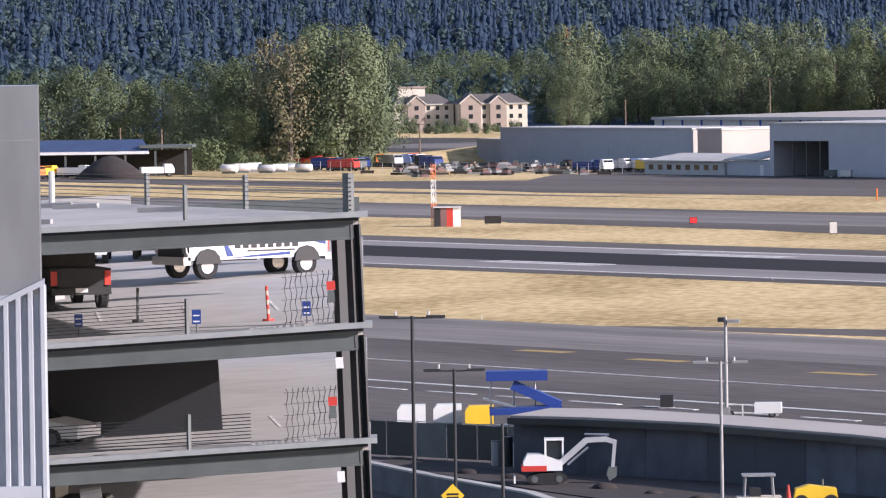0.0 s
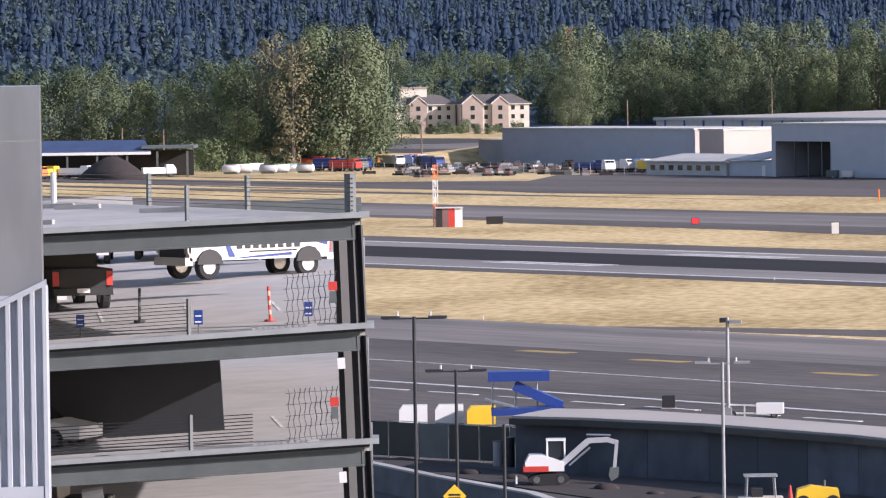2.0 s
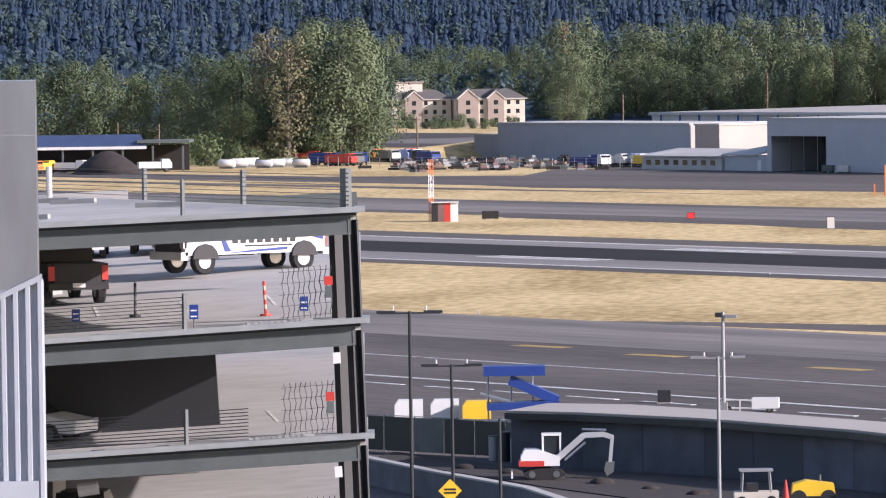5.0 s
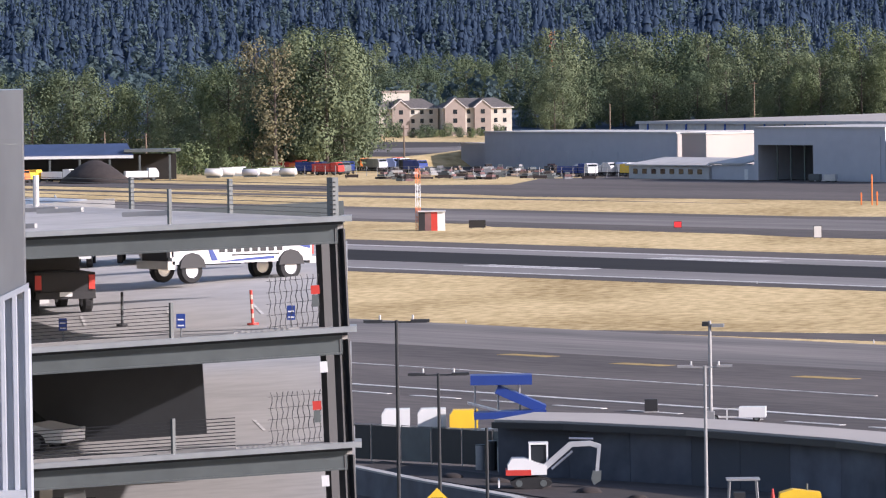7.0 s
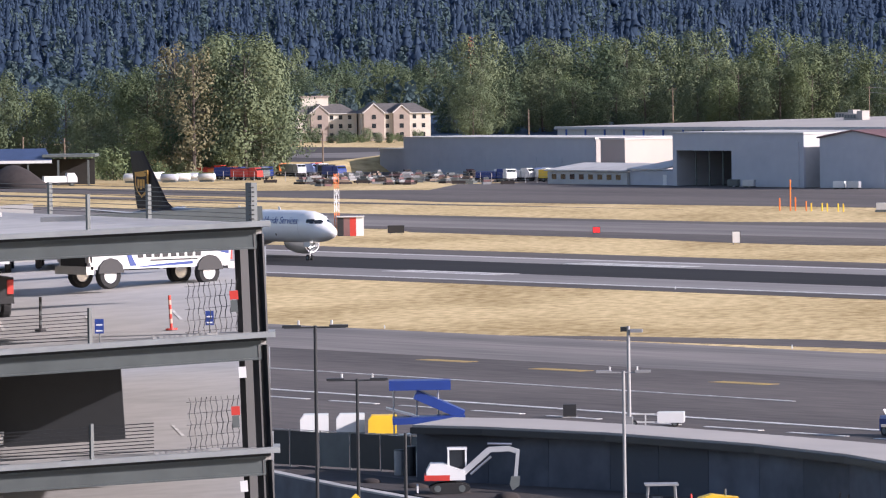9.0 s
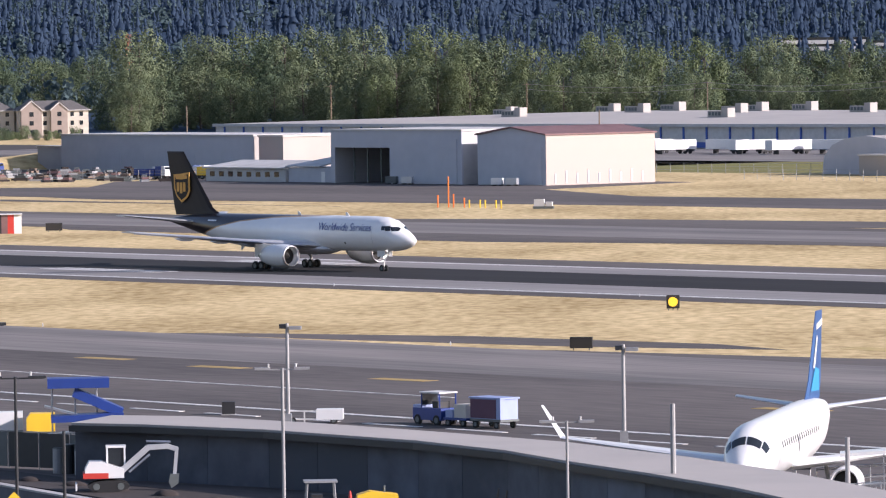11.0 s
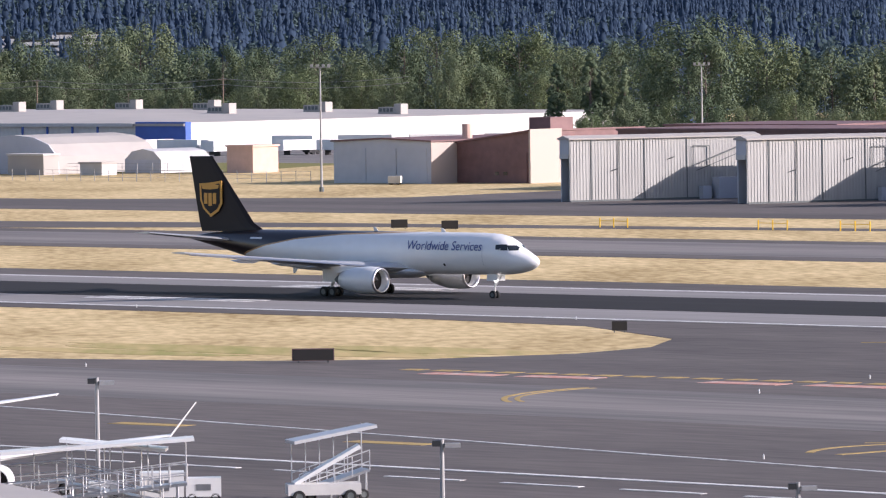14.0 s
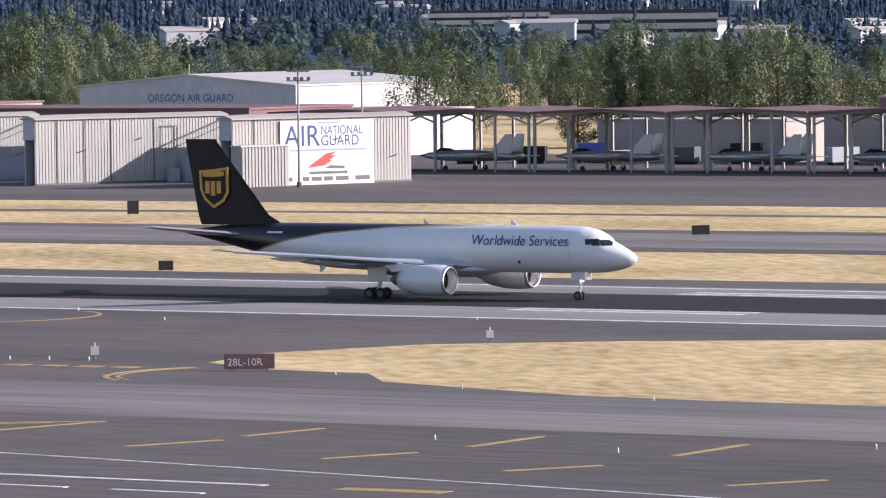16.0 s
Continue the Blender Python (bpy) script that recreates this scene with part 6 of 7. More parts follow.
LEVELS = (20.36, 17.15, 13.8, 10.45, 7.1, 3.8, 2.6)
garage = thing("parking_garage", "open steel and concrete parking garage with cable rails", "parking garage")
for i, z in enumerate(LEVELS):
    o = -0.09 * i
    deep = (45, 48, 62, 62, 62, 62, 62)[i]
    quad = [gp(a, b, z + (0.022 * b if i == 1 else 0)) for a, b in ((o, 0), (48, 0), (48, deep), (o + (13 if i == 0 else 0), deep))]
    part("floor_slab", Geo().extrude(quad, None, (0, 0, -0.3)), "deck", garage, "pale concrete floor slab")
    bm_ = Geo()
    for z0, z1, w in ((z - 0.72, z - 0.67, 0.34), (z - 0.67, z - 0.22, 0.06), (z - 0.22, z - 0.17, 0.34)):
        bm_.beam(gp(o + 0.15, -0.2, (z0 + z1) / 2), gp(48, -0.2, (z0 + z1) / 2), w, z1 - z0)
    part("edge_beam", bm_, "steel_dark", garage, "green-grey steel edge beam")
    part("ledge", Geo().beam(gp(o - 0.25, -0.42, z + 0.0), gp(48, -0.42, z + 0.0), 0.3, 0.16), "ledge", garage, "galvanised ledge")
    part("ledge", Geo().beam(gp(o - 0.12, -0.5, z - 0.02), gp(o - 0.12, 1.5, z - 0.02), 0.3, 0.14), "ledge", garage)
    # black strip draws the shade of the gap under the ledge
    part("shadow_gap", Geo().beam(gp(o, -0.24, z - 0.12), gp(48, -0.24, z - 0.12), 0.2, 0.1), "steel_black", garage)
    for b in (17, 34):
        part("floor_beam", Geo().beam(gp(o, b, z - 0.7), gp(48, b, z - 0.7), 0.25, 0.75), "steel_dark", garage)
    if i:
        za, zb = z, LEVELS[i - 1] - 0.3
        part("column", Geo().beam(gp(o + 0.05, -0.1, za), gp(o + 0.14, -0.1, zb), 0.32, 0.06).beam(gp(o + 0.3, -0.1, za), gp(o + 0.39, -0.1, zb), 0.32, 0.06).beam(gp(o + 0.17, -0.1, za), gp(o + 0.26, -0.1, zb), 0.06, 0.26), "steel_black", garage, "dark steel corner column")
        part("column", Geo().beam(gp(o + 0.62, 1.4, za), gp(o + 0.7, 1.4, zb), 0.3, 0.3), "steel_black", garage)
        for a in (10.5, 21, 31.5):
            part("column", Geo().beam(gp(a, 0.2, za), gp(a, 0.2, zb), 0.35, 0.35), "steel_black", garage)
        for a in (10, 30):
            for b in (22, 45):
                part("column", Geo().beam(gp(a, b, za), gp(a, b, zb), 0.5, 0.5), "concrete", garage)
        part("back_wall", Geo().beam(gp(9, 61.8, (za + zb) / 2), gp(48, 61.8, (za + zb) / 2), 0.3, zb - za), "concrete", garage)
    # cable rail along the front
    for a in (5.0, 10.2, 15.4, 20.6) if i != 0 else (5.0, 14.0):
        part("rail_post", Geo().beam(gp(a, -0.3, z), gp(a, -0.3, z + 1.1), 0.1, 0.1), "steel_dark", garage)
    for k in range(9):
        zz = z + 0.2 + 0.1 * k
        a0 = 5.0 if i == 1 else (3.2 if i == 2 else 1.0)
        if i != 0:
            part("rail_cable", Geo().tube(gp(a0, -0.3, zz), gp(48, -0.3, zz), 0.012 if i == 1 else 0.017, n=4), "steel_black", garage)
    # wavy wire screen beside the corner
    if i:
        for k in range(10):
            g = Geo()
            pts = [gp(0.75 + 0.155 * k + 0.03 * math.sin(j * 1.7 + k), -0.15, z + 0.15 + 0.15 * j) for j in range(11)]
            g.wire(pts, 0.013)
            part("screen_wire", g, "steel_black", garage)
        for j in range(5):
            part("screen_wire", Geo().tube(gp(0.7, -0.15, z + 0.25 + 0.32 * j), gp(2.25, -0.15, z + 0.2 + 0.33 * j), 0.008, n=4), "steel_black", garage)
        part("wheel_stop", Geo().beam(gp(1.3, 0.35, z + 0.06), gp(3.2, 0.45, z + 0.06), 0.15, 0.12), "concrete", garage)
        for a in (5.5, 7.4, 9.2):
            part("floor_scrap", Geo().beam(gp(a, 0.3, z + 0.03), gp(a + 0.4, 0.35, z + 0.03), 0.12, 0.06), "steel_dark", garage)
part("corner_pylon", Geo().beam(gp(0.28, 0.0, 20.2), gp(0.28, 0.0, 21.55), 0.3, 0.2), "steel_dark", garage)
for k in range(8):
    part("pylon_hole", Geo().beam(gp(0.2, -0.16, 20.5 + 0.13 * k), gp(0.36, -0.16, 20.5 + 0.13 * k), 0.03, 0.035), "steel_black", garage)
part("column", Geo().beam(gp(2, 1, 2.6), gp(2, 1, 0), 0.6, 0.6).beam(gp(30, 40, 3), gp(30, 40, 0), 0.6, 0.6).beam(gp(2, 58, 3), gp(2, 58, 0), 0.6, 0.6), "concrete", garage)
# rail along the slanting edge of the top deck
for a, b in ((3.5, 12.0), (7.0, 24.1), (12.6, 43.4)):
    part("rail_post", Geo().beam(gp(a, b, 20.36), gp(a, b, 21.42), 0.13, 0.13), "steel_dark", garage)
for k in range(7):
    part("rail_cable", Geo().tube(gp(0.35, 0.6, 20.5 + 0.14 * k), gp(12.9, 44.4, 20.5 + 0.14 * k), 0.014, n=4), "steel_black", garage)
for a, b in ((8.6, 23.5), (9.6, 26.5), (5.4, 13.5), (9.2, 6.0)):
    part("wheel_stop", Geo().beam(gp(a, b, 20.44), gp(a + 1.5, b + 0.6, 20.44), 0.2, 0.14), "concrete", garage)
part("bollard", Geo().tube(gp(10.7, 34.5, 20.36), gp(10.7, 34.5, 21.45), 0.11, n=10), "white_dull", garage)
for z in (16.1, 12.8, 9.5):
    part("notice_plate", Geo().beam(gp(0.5, -0.36, z), gp(0.72, -0.36, z), 0.04, 0.32), "white", garage, "small white notice plate")
for z in (18.35, 15.0):
    al = part("alarm_box", Geo().beam(gp(0.7, -0.3, z), gp(0.95, -0.3, z), 0.16, 0.25), "red", garage, "red alarm call box")
    part("alarm_box_base", Geo().beam(gp(0.72, -0.3, z - 0.32), gp(0.92, -0.3, z - 0.32), 0.14, 0.34), "steel_dark", garage)
# stall lines
for i, z in ((1, 17.15), (2, 13.8)):
    for k in range(6):
        part("stall_line", Geo().beam(gp(2.5 + 2.7 * k, 9, z - 0.02 + (0.198 if i == 1 else 0)), gp(2.9 + 2.7 * k, 14.5, z - 0.02 + (0.319 if i == 1 else 0)), 0.1, 0.06), "white_line", garage)
part("duct", Geo().tube(gp(8.2, 0.5, 12.7), gp(7.6, 0.5, 12.75), 0.2, n=10), "white_dull", garage, "white pipe elbow")


def hanging_sign(a, b, z, w, h, mt, label):
    t = thing("stall_sign", label, "sign", Matrix.Translation(gp(a, b, z)) @ Matrix.Rotation(radians(55), 4, "Z"))
    part("plate", Geo().box(-w / 2, w / 2, -0.02, 0.02, 0.3, 0.3 + h), mt, t)
    part("bars", Geo().box(-w * 0.35, w * 0.35, -0.03, -0.021, 0.36, 0.4).box(-w * 0.35, w * 0.35, -0.03, -0.021, 0.3 + h * 0.55, 0.34 + h * 0.55), "white", t)
    part("post", Geo().tube((0, 0.03, 0), (0, 0.03, 0.3 + h), 0.02, n=6), "steel_dark", t)
    return t


hanging_sign(4.75, 0.5, 17.161, 0.26, 0.42, "blue", "blue accessible stall sign on a post")
hanging_sign(1.55, 0.9, 17.17, 0.24, 0.42, "blue", "blue accessible stall sign by the wire screen")
hanging_sign(8.3, 3, 17.216, 0.24, 0.36, "blue", "blue stall sign low on a post")
t = thing("arrow_sign", "white sign with a black left-turn arrow", "sign", Matrix.Translation(gp(4.5, -0.3, 8.95)) @ Matrix.Rotation(radians(55), 4, "Z"))
part("plate", Geo().box(-0.32, 0.32, -0.02, 0.02, 0, 0.75), "white", t)
part("arrow", Geo().box(0.1, 0.17, -0.04, -0.021, 0.1, 0.42).box(-0.1, 0.17, -0.04, -0.021, 0.4, 0.47).extrude([(-0.22, -0.04, 0.435), (-0.08, -0.04, 0.55), (-0.08, -0.04, 0.32)], None, (0, 0.019, 0)), "black", t)
part("hanger", Geo().tube((0, 0.01, 0.7), (0, 0.01, 0.95), 0.02, n=6), "steel_dark", t)


def delineator(a, b, z, c1, c2, label, lean=3.0):
    t = thing("delineator_post", label, "post", Matrix.Translation(gp(a, b, z)) @ Matrix.Rotation(radians(-lean), 4, "Y"))
    part("base", Geo().tube((0, 0, 0), (0, 0, 0.06), 0.18, n=10), c1, t)
    for k in range(7):
        part("band", Geo().tube((0, 0, 0.06 + 0.14 * k), (0, 0, 0.2 + 0.14 * k), 0.045, n=8), (c1, c2)[k % 2], t)
    return t


delineator(2.72, 4.34, 17.245, "red", "pink", "orange and white delineator post, leaning", 5)
delineator(6.74, 7.83, 17.322, "black", "steel_dark", "dark striped delineator post", -1)


def pickup(m, paint, label, crew=True, marks=False, lift=0.0):
    """A pickup truck, facing +x, origin between its wheels on the ground."""
    t = thing("pickup_truck", label, "pickup truck", m)
    z = 0.55 + lift
    part("body", Geo().extrude([(-2.8, -0.98, z), (2.75, -0.98, z), (2.8, -0.98, z + 0.62), (1.6, -0.98, z + 0.72), (-2.85, -0.98, z + 0.72)], None, (0, 1.96, 0)), paint, t)
    part("cab", Geo().extrude([(-0.85, -0.9, z + 0.7), (1.75, -0.9, z + 0.7), (1.05, -0.9, z + 1.42), (-0.7, -0.9, z + 1.45)], None, (0, 1.8, 0)), paint, t)
    part("side_window", Geo().extrude([(-0.7, -0.93, z + 0.78), (1.5, -0.93, z + 0.78), (0.98, -0.86, z + 1.34), (-0.6, -0.86, z + 1.36)], None, (0, 0.02, 0)), "glass_dark", t)
    part("side_window", Geo().extrude([(-0.7, 0.91, z + 0.78), (1.5, 0.91, z + 0.78), (0.98, 0.84, z + 1.34), (-0.6, 0.84, z + 1.36)], None, (0, 0.02, 0)), "glass_dark", t)
    part("windscreen", Geo().extrude([(1.76, -0.8, z + 0.75), (1.76, 0.8, z + 0.75), (1.12, 0.72, z + 1.38), (1.12, -0.72, z + 1.38)], None, (0.03, 0, 0.01)), "glass_dark", t)
    part("bed_liner", Geo().box(-2.7, -0.95, -0.85, 0.85, z + 0.5, z + 0.74), "black", t)
    part("grille", Geo().box(2.77, 2.85, -0.75, 0.75, z + 0.12, z + 0.55), "black", t)
    part("bumper", Geo().box(2.65, 2.93, -0.98, 0.98, z - 0.15, z + 0.12), "chrome", t)
    part("bumper", Geo().box(-3.0, -2.76, -0.95, 0.95, z - 0.1, z + 0.12), "chrome" if paint == "white" else "black", t)
    part("tailgate", Geo().box(-2.9, -2.82, -0.75, 0.75, z + 0.1, z + 0.72), paint, t)
    for y in (-0.86, 0.86):
        part("headlight", Geo().box(2.7, 2.83, y - 0.12, y + 0.12, z + 0.25, z + 0.55), "chrome", t)
        part("tail_light", Geo().box(-2.92, -2.76, y - 0.1, y + 0.1, z + 0.2, z + 0.65), "red", t)
        part("mirror", Geo().box(1.25, 1.4, y * 1.22 - 0.1, y * 1.22 + 0.1, z + 0.78, z + 1.05), "black", t)
        for x in (-1.95, 2.0):
            part("wheel_arch", Geo().extrude([(x + 0.51 * math.cos(a * 0.5236), y * 1.1, z - 0.12 + 0.51 * math.sin(a * 0.5236)) for a in range(7)], None, (0, 0.13 * (1 if y > 0 else -1), 0)), "black", t)
            wheel(t, x, y, 0.42 + lift * 0.3, 0.3, rim="silver")
    part("license_bars", Geo().box(-3.04, -3.0, -0.2, 0.2, z - 0.02, z + 0.12), "white", t)
    part("sill", Geo().box(-1.2, 1.3, -1.04, -0.9, z - 0.12, z + 0.02), "black", t)
    if marks:
        for k in range(8):
            part("side_mark", Geo().box(0.9 - 0.33 * k - 0.22, 0.9 - 0.33 * k, 0.985, 1.0, z + 0.36, z + 0.64), "black", t)
        part("side_mark", Geo().box(-1.5, 0.4, 0.985, 1.0, z + 0.24, z + 0.29), "black", t)
        part("side_mark", Geo().extrude([(1.3, 0.985, z + 0.03), (-1.3, 0.985, z + 0.1), (-1.3, 0.985, z + 0.2), (0.2, 0.985, z + 0.12)], None, (0, 0.015, 0)), "blue", t)
        part("side_mark", Geo().extrude([(-2.5, 0.985, z + 0.45), (-2.75, 0.985, z + 0.4), (-2.75, 0.985, z + 0.6), (-1.7, 0.985, z + 0.68)], None, (0, 0.015, 0)), "blue", t)
        part("side_mark", Geo().extrude([(1.25, 0.985, z + 0.62), (0.95, 0.985, z + 0.1), (1.2, 0.985, z + 0.1), (1.4, 0.985, z + 0.66)], None, (0, 0.015, 0)), "blue", t)
    return t


# white service truck and black pickup on the second deck
pickup(Matrix.Translation(gp(3.99, 27.5, 17.755)) @ Matrix.Rotation(radians(-90), 4, "Z"), "white", "white service pickup with blue and black side graphics on the deck", marks=True, lift=0.1)
pickup(Matrix.Translation(gp(9.5, 17.6, 17.535)) @ Matrix.Rotation(radians(160), 4, "Z"), "black", "black pickup parked with its tail lights to the street", lift=0.05)


def sedan(m, paint, label):
    t = thing("car", label, "car", m)
    part("body", Geo().extrude([(-2.2, -0.88, 0.35), (2.25, -0.88, 0.35), (2.25, -0.88, 0.7), (1.2, -0.88, 0.9), (-1.6, -0.88, 0.95), (-2.2, -0.88, 0.9)], None, (0, 1.76, 0)), paint, t)
    part("cabin", Geo().extrude([(-1.7, -0.78, 0.93), (1.1, -0.78, 0.88), (0.35, -0.68, 1.42), (-0.95, -0.68, 1.42)], None, (0, 1.5, 0)), "glass_dark", t)
    part("roof", Geo().box(-0.9, 0.3, -0.66, 0.68, 1.41, 1.46), paint, t)
    for y in (-0.7, 0.7):
        part("tail_light", Geo().box(-2.24, -2.15, y - 0.15, y + 0.15, 0.65, 0.85), "red", t)
        part("headlight", Geo().box(2.2, 2.28, y - 0.15, y + 0.15, 0.58, 0.74), "chrome", t)
        for x in (-1.35, 1.4):
            wheel(t, x, y * 1.14, 0.33, 0.22)
    return t


sedan(Matrix.Translation(gp(10.3, 7, 13.8)) @ Matrix.Rotation(radians(35), 4, "Z"), "white", "white car with red tail lights parked on the deck")
sedan(Matrix.Translation(gp(8.5, 12, 10.45)) @ Matrix.Rotation(radians(140), 4, "Z"), "black", "dark car parked in the shaded deck")
sedan(Matrix.Translation(gp(10.5, 30, 13.8)) @ Matrix.Rotation(radians(140), 4, "Z"), "black", "dark car parked deep in the shaded deck")
for k in range(5):
    sedan(Matrix.Translation(gp(4.6 + 2.7 * k, 43, 18.096)) @ Matrix.Rotation(radians(146), 4, "Z"), ("silver", "black", "white", "steel_dark", "silver")[k], "car parked in the row behind the service truck")

# wall added across the deck, coloured black to imitate the deep shade there
part("ramp_wall", Geo().beam(gp(4.35, 9.5, 15.45), gp(16, 10, 15.45), 0.25, 3.3), "steel_black", garage, "black wall holding the deck's deep shade in its colour")

# metal-clad stair tower
twr = thing("stair_tower", "grey metal-clad stair tower with ribbed lower cladding", "tower", Matrix.Translation((-119.847, 72.306, -0.1)) @ Matrix.Rotation(radians(58.5), 4, "Z"))
part("upper_wall", Geo().box(-6, 0, 0, 6, 19.4, 24.45), "panel_grey", twr, "smooth grey sheet wall")
part("seam", Geo().box(-6, 0.01, -0.012, 0.0, 23.15, 23.17).box(-6, 0.01, -0.012, 0.0, 23.28, 23.29), "ledge", twr)
part("lower_wall", Geo().box(-6, 0.1, -0.1, 6, 0.1, 19.5), "ribbed", twr)
part("cap_flashing", Geo().extrude([(-6, -0.32, 16.9), (0.1, -0.32, 19.75), (0.1, -0.32, 19.9), (-6, -0.32, 17.05)], None, (0, 0.34, 0)), "ribbed", twr)
for k in range(20):
    x = 0.12 - 0.29 * k
    ztop = 19.75 + (x - 0.1) * 0.467
    part("rib", Geo().extrude([(x, -0.1, 0), (x - 0.04, -0.26, 0), (x - 0.13, -0.26, 0), (x - 0.17, -0.1, 0)], None, (0, 0, ztop)), "ribbed", twr)
part("step_panel", Geo().box(-6, -0.05, -0.42, -0.27, 0, 15.0), "ribbed", twr)

# ---- low curved building with flat roof ----
NEAR = [(-283.9, 203.5), (-279.3, 205.4), (-269.6, 207.0), (-255.3, 206.5), (-245.1, 204.5), (-236.0, 201.2), (-226.7, 198.3), (-215.5, 194.4), (-206, 190.2), (-190, 180), (-172, 164)]
FAR = [(-288.0, 209.5), (-283.0, 212.0), (-271.7, 212.6), (-259.6, 212.0), (-247.7, 211.0), (-234.3, 207.6), (-221.0, 203.2), (-206.0, 196.8), (-190.0, 186.5), (-175, 174), (-158, 160)]
lowb = thing("low_terminal_wing", "low curved service building with flat pale roof and dark grey walls", "building")
part("roof", Geo().prism(NEAR + FAR[::-1], 3.2, 3.45), "roof_grey", lowb, "pale flat roof")
part("roof_edge", Geo().prism([(x + 0.16, y - 0.3) for x, y in NEAR] + [(x, y + 0.4) for x, y in NEAR[::-1]], 2.95, 3.32), "steel_black", lowb, "dark roof edge")
inn = [(x - 0.6, y + 0.8) for x, y in NEAR]
part("core", Geo().prism(inn + [(x, y - 0.5) for x, y in FAR[::-1]], 0, 3.2), "panel_grey", lowb)
M["wing_wall"] = mat("blue_grey_wall_panel", (0.15, 0.165, 0.205), 0.7, 0.25, 0.6, big=0.3, bigscale=0.2, rand=0.75, col2=(0.055, 0.062, 0.08))
for i in range(len(inn) - 1):
    p, q = Vector((*inn[i], 0)), Vector((*inn[i + 1], 0))
    n = max(1, round((q - p).length / 4.5))
    for k in range(n):
        a, b = p.lerp(q, k / n), p.lerp(q, (k + 1) / n)
        d = (b - a).normalized() * 0.02
        part("wall_panel", Geo().beam(a + d + Vector((0.08, -0.12, 1.55)), b - d + Vector((0.08, -0.12, 1.55)), 0.12, 3.1), "wing_wall", lowb)
for k in range(2):
    part("wall_brace", Geo().beam((-236.5 + 1.4 * k, 196.6 - 0.6 * k, 0.9), (-235.7 + 1.4 * k, 196.2 - 0.6 * k, 2.3), 0.08, 0.08), "steel_black", lowb)
setting("excavated_ground", Geo().prism([(-300, 206.5), (-280, 203.4), (-262, 201.5), (-240, 199), (-215, 188), (-190, 172), (-196, 166), (-222, 182), (-245, 192), (-270, 196), (-296, 202)], -0.2, 0.09), "soil", "dark loose soil along the building", "soil")
rt = random.Random(3)
for k in range(14):
    x = -285 + 5.2 * k
    y = float(np.interp(x, [-285, -262, -240, -215], [202, 199.8, 197, 186.5])) - 0.8
    t = thing("soil_heap", "heap of dark loose soil", "soil heap", pose(x, y, 0, 0, 0, rt.uniform(0, 90)))
    r = rt.uniform(0.5, 1.0)
    part("mound", Geo().loft([[(r * q * (1 + 0.25 * math.sin(3 * a + k)) * math.cos(a * 0.5236), r * q * 0.8 * math.sin(a * 0.5236), z) for a in range(12)] for q, z in ((1.0, 0), (0.75, 0.3 * r), (0.4, 0.42 * r), (0.08, 0.46 * r))]), "soil", t, smooth=True)
# parapet wall before the site
PW = [(-296, 197.5), (-283, 191.8), (-268, 187.2), (-254, 183.6), (-232, 174)]
setting("parapet_wall", Geo().prism(PW + [(x, y - 0.5) for x, y in PW[::-1]], 0, 1.5), "wing_wall", "low blue-grey concrete parapet wall", "wall")
setting("parapet_coping", Geo().prism([(x, y + 0.08) for x, y in PW] + [(x, y - 0.58) for x, y in PW[::-1]], 1.5, 1.6), "concrete", "pale concrete coping on the parapet", "wall")
# screened fence
t = thing("fence", "dark screened site fence on posts", "fence")
for k in range(9):
    a, b = Vector((-306 + 2.6 * k, 205.4 + 0.45 * k, 0)), Vector((-303.5 + 2.6 * k, 205.8 + 0.45 * k, 0))
    part("post", Geo().tube(a, a + Vector((0, 0, 2.35)), 0.05, n=6), "steel_dark", t)
    part("screen", Geo().beam(a + Vector((0.05, 0, 1.2)), b + Vector((0, 0, 1.2)), 0.03, 2.1), "steel_black" if k % 3 else "steel_dark", t, "dark woven screen")
    part("top_rail", Geo().beam(a + Vector((0, 0, 2.32)), b + Vector((0, 0, 2.32)), 0.05, 0.05), "pole_grey", t)
for k in range(11):
    t = thing("barrel", "dark upright drum stored by the fence", "drum", pose(-289.5 + 0.75 * k, 206.5 + 0.3 * (k % 3), 0))
    part("body", Geo().tube((0, 0, 0), (0, 0, 1.5 + 0.25 * (k % 3)), 0.32, n=12), "steel_black" if k % 3 else "pole_grey", t)
    part("lid", Geo().tube((0, 0, 1.5 + 0.25 * (k % 3)), (0, 0, 1.56 + 0.25 * (k % 3)), 0.33, n=12), "steel_dark", t)

# excavator
ex = thing("excavator", "white compact excavator with red trim and folded boom", "excavator", pose(-274.6, 199.4, 0.09, 0, 0, 55))
for y in (-0.75, 0.75):
    tr = part("track", Geo().extrude([(1.2 * math.cos(a * 0.349) + (0.35 if math.cos(a * 0.349) > 0 else -0.35) * 0, y - 0.2, 0.33 + 0.33 * math.sin(a * 0.349)) for a in range(18)], None, (0, 0.4, 0)), "tyre", ex, "black rubber track")
    for x in (-0.7, 0.7):
        part("track_roller", Geo().tube((x, y - 0.22, 0.33), (x, y + 0.22, 0.33), 0.2, n=10), "steel_dark", tr)
part("upper_body", Geo().extrude([(-1.3, -0.85, 0.8), (0.9, -0.85, 0.8), (0.9, -0.85, 1.3), (-0.4, -0.85, 1.75), (-1.1, -0.85, 1.75), (-1.35, -0.85, 1.3)], None, (0, 1.7, 0)), "white", ex)
part("counterweight", Geo().box(-1.45, 0.0, -0.88, 0.88, 0.78, 1.1), "red", ex)
cab_ = part("cab", Geo().box(-0.1, 1.0, -0.2, 0.8, 1.3, 1.4), "white", ex)
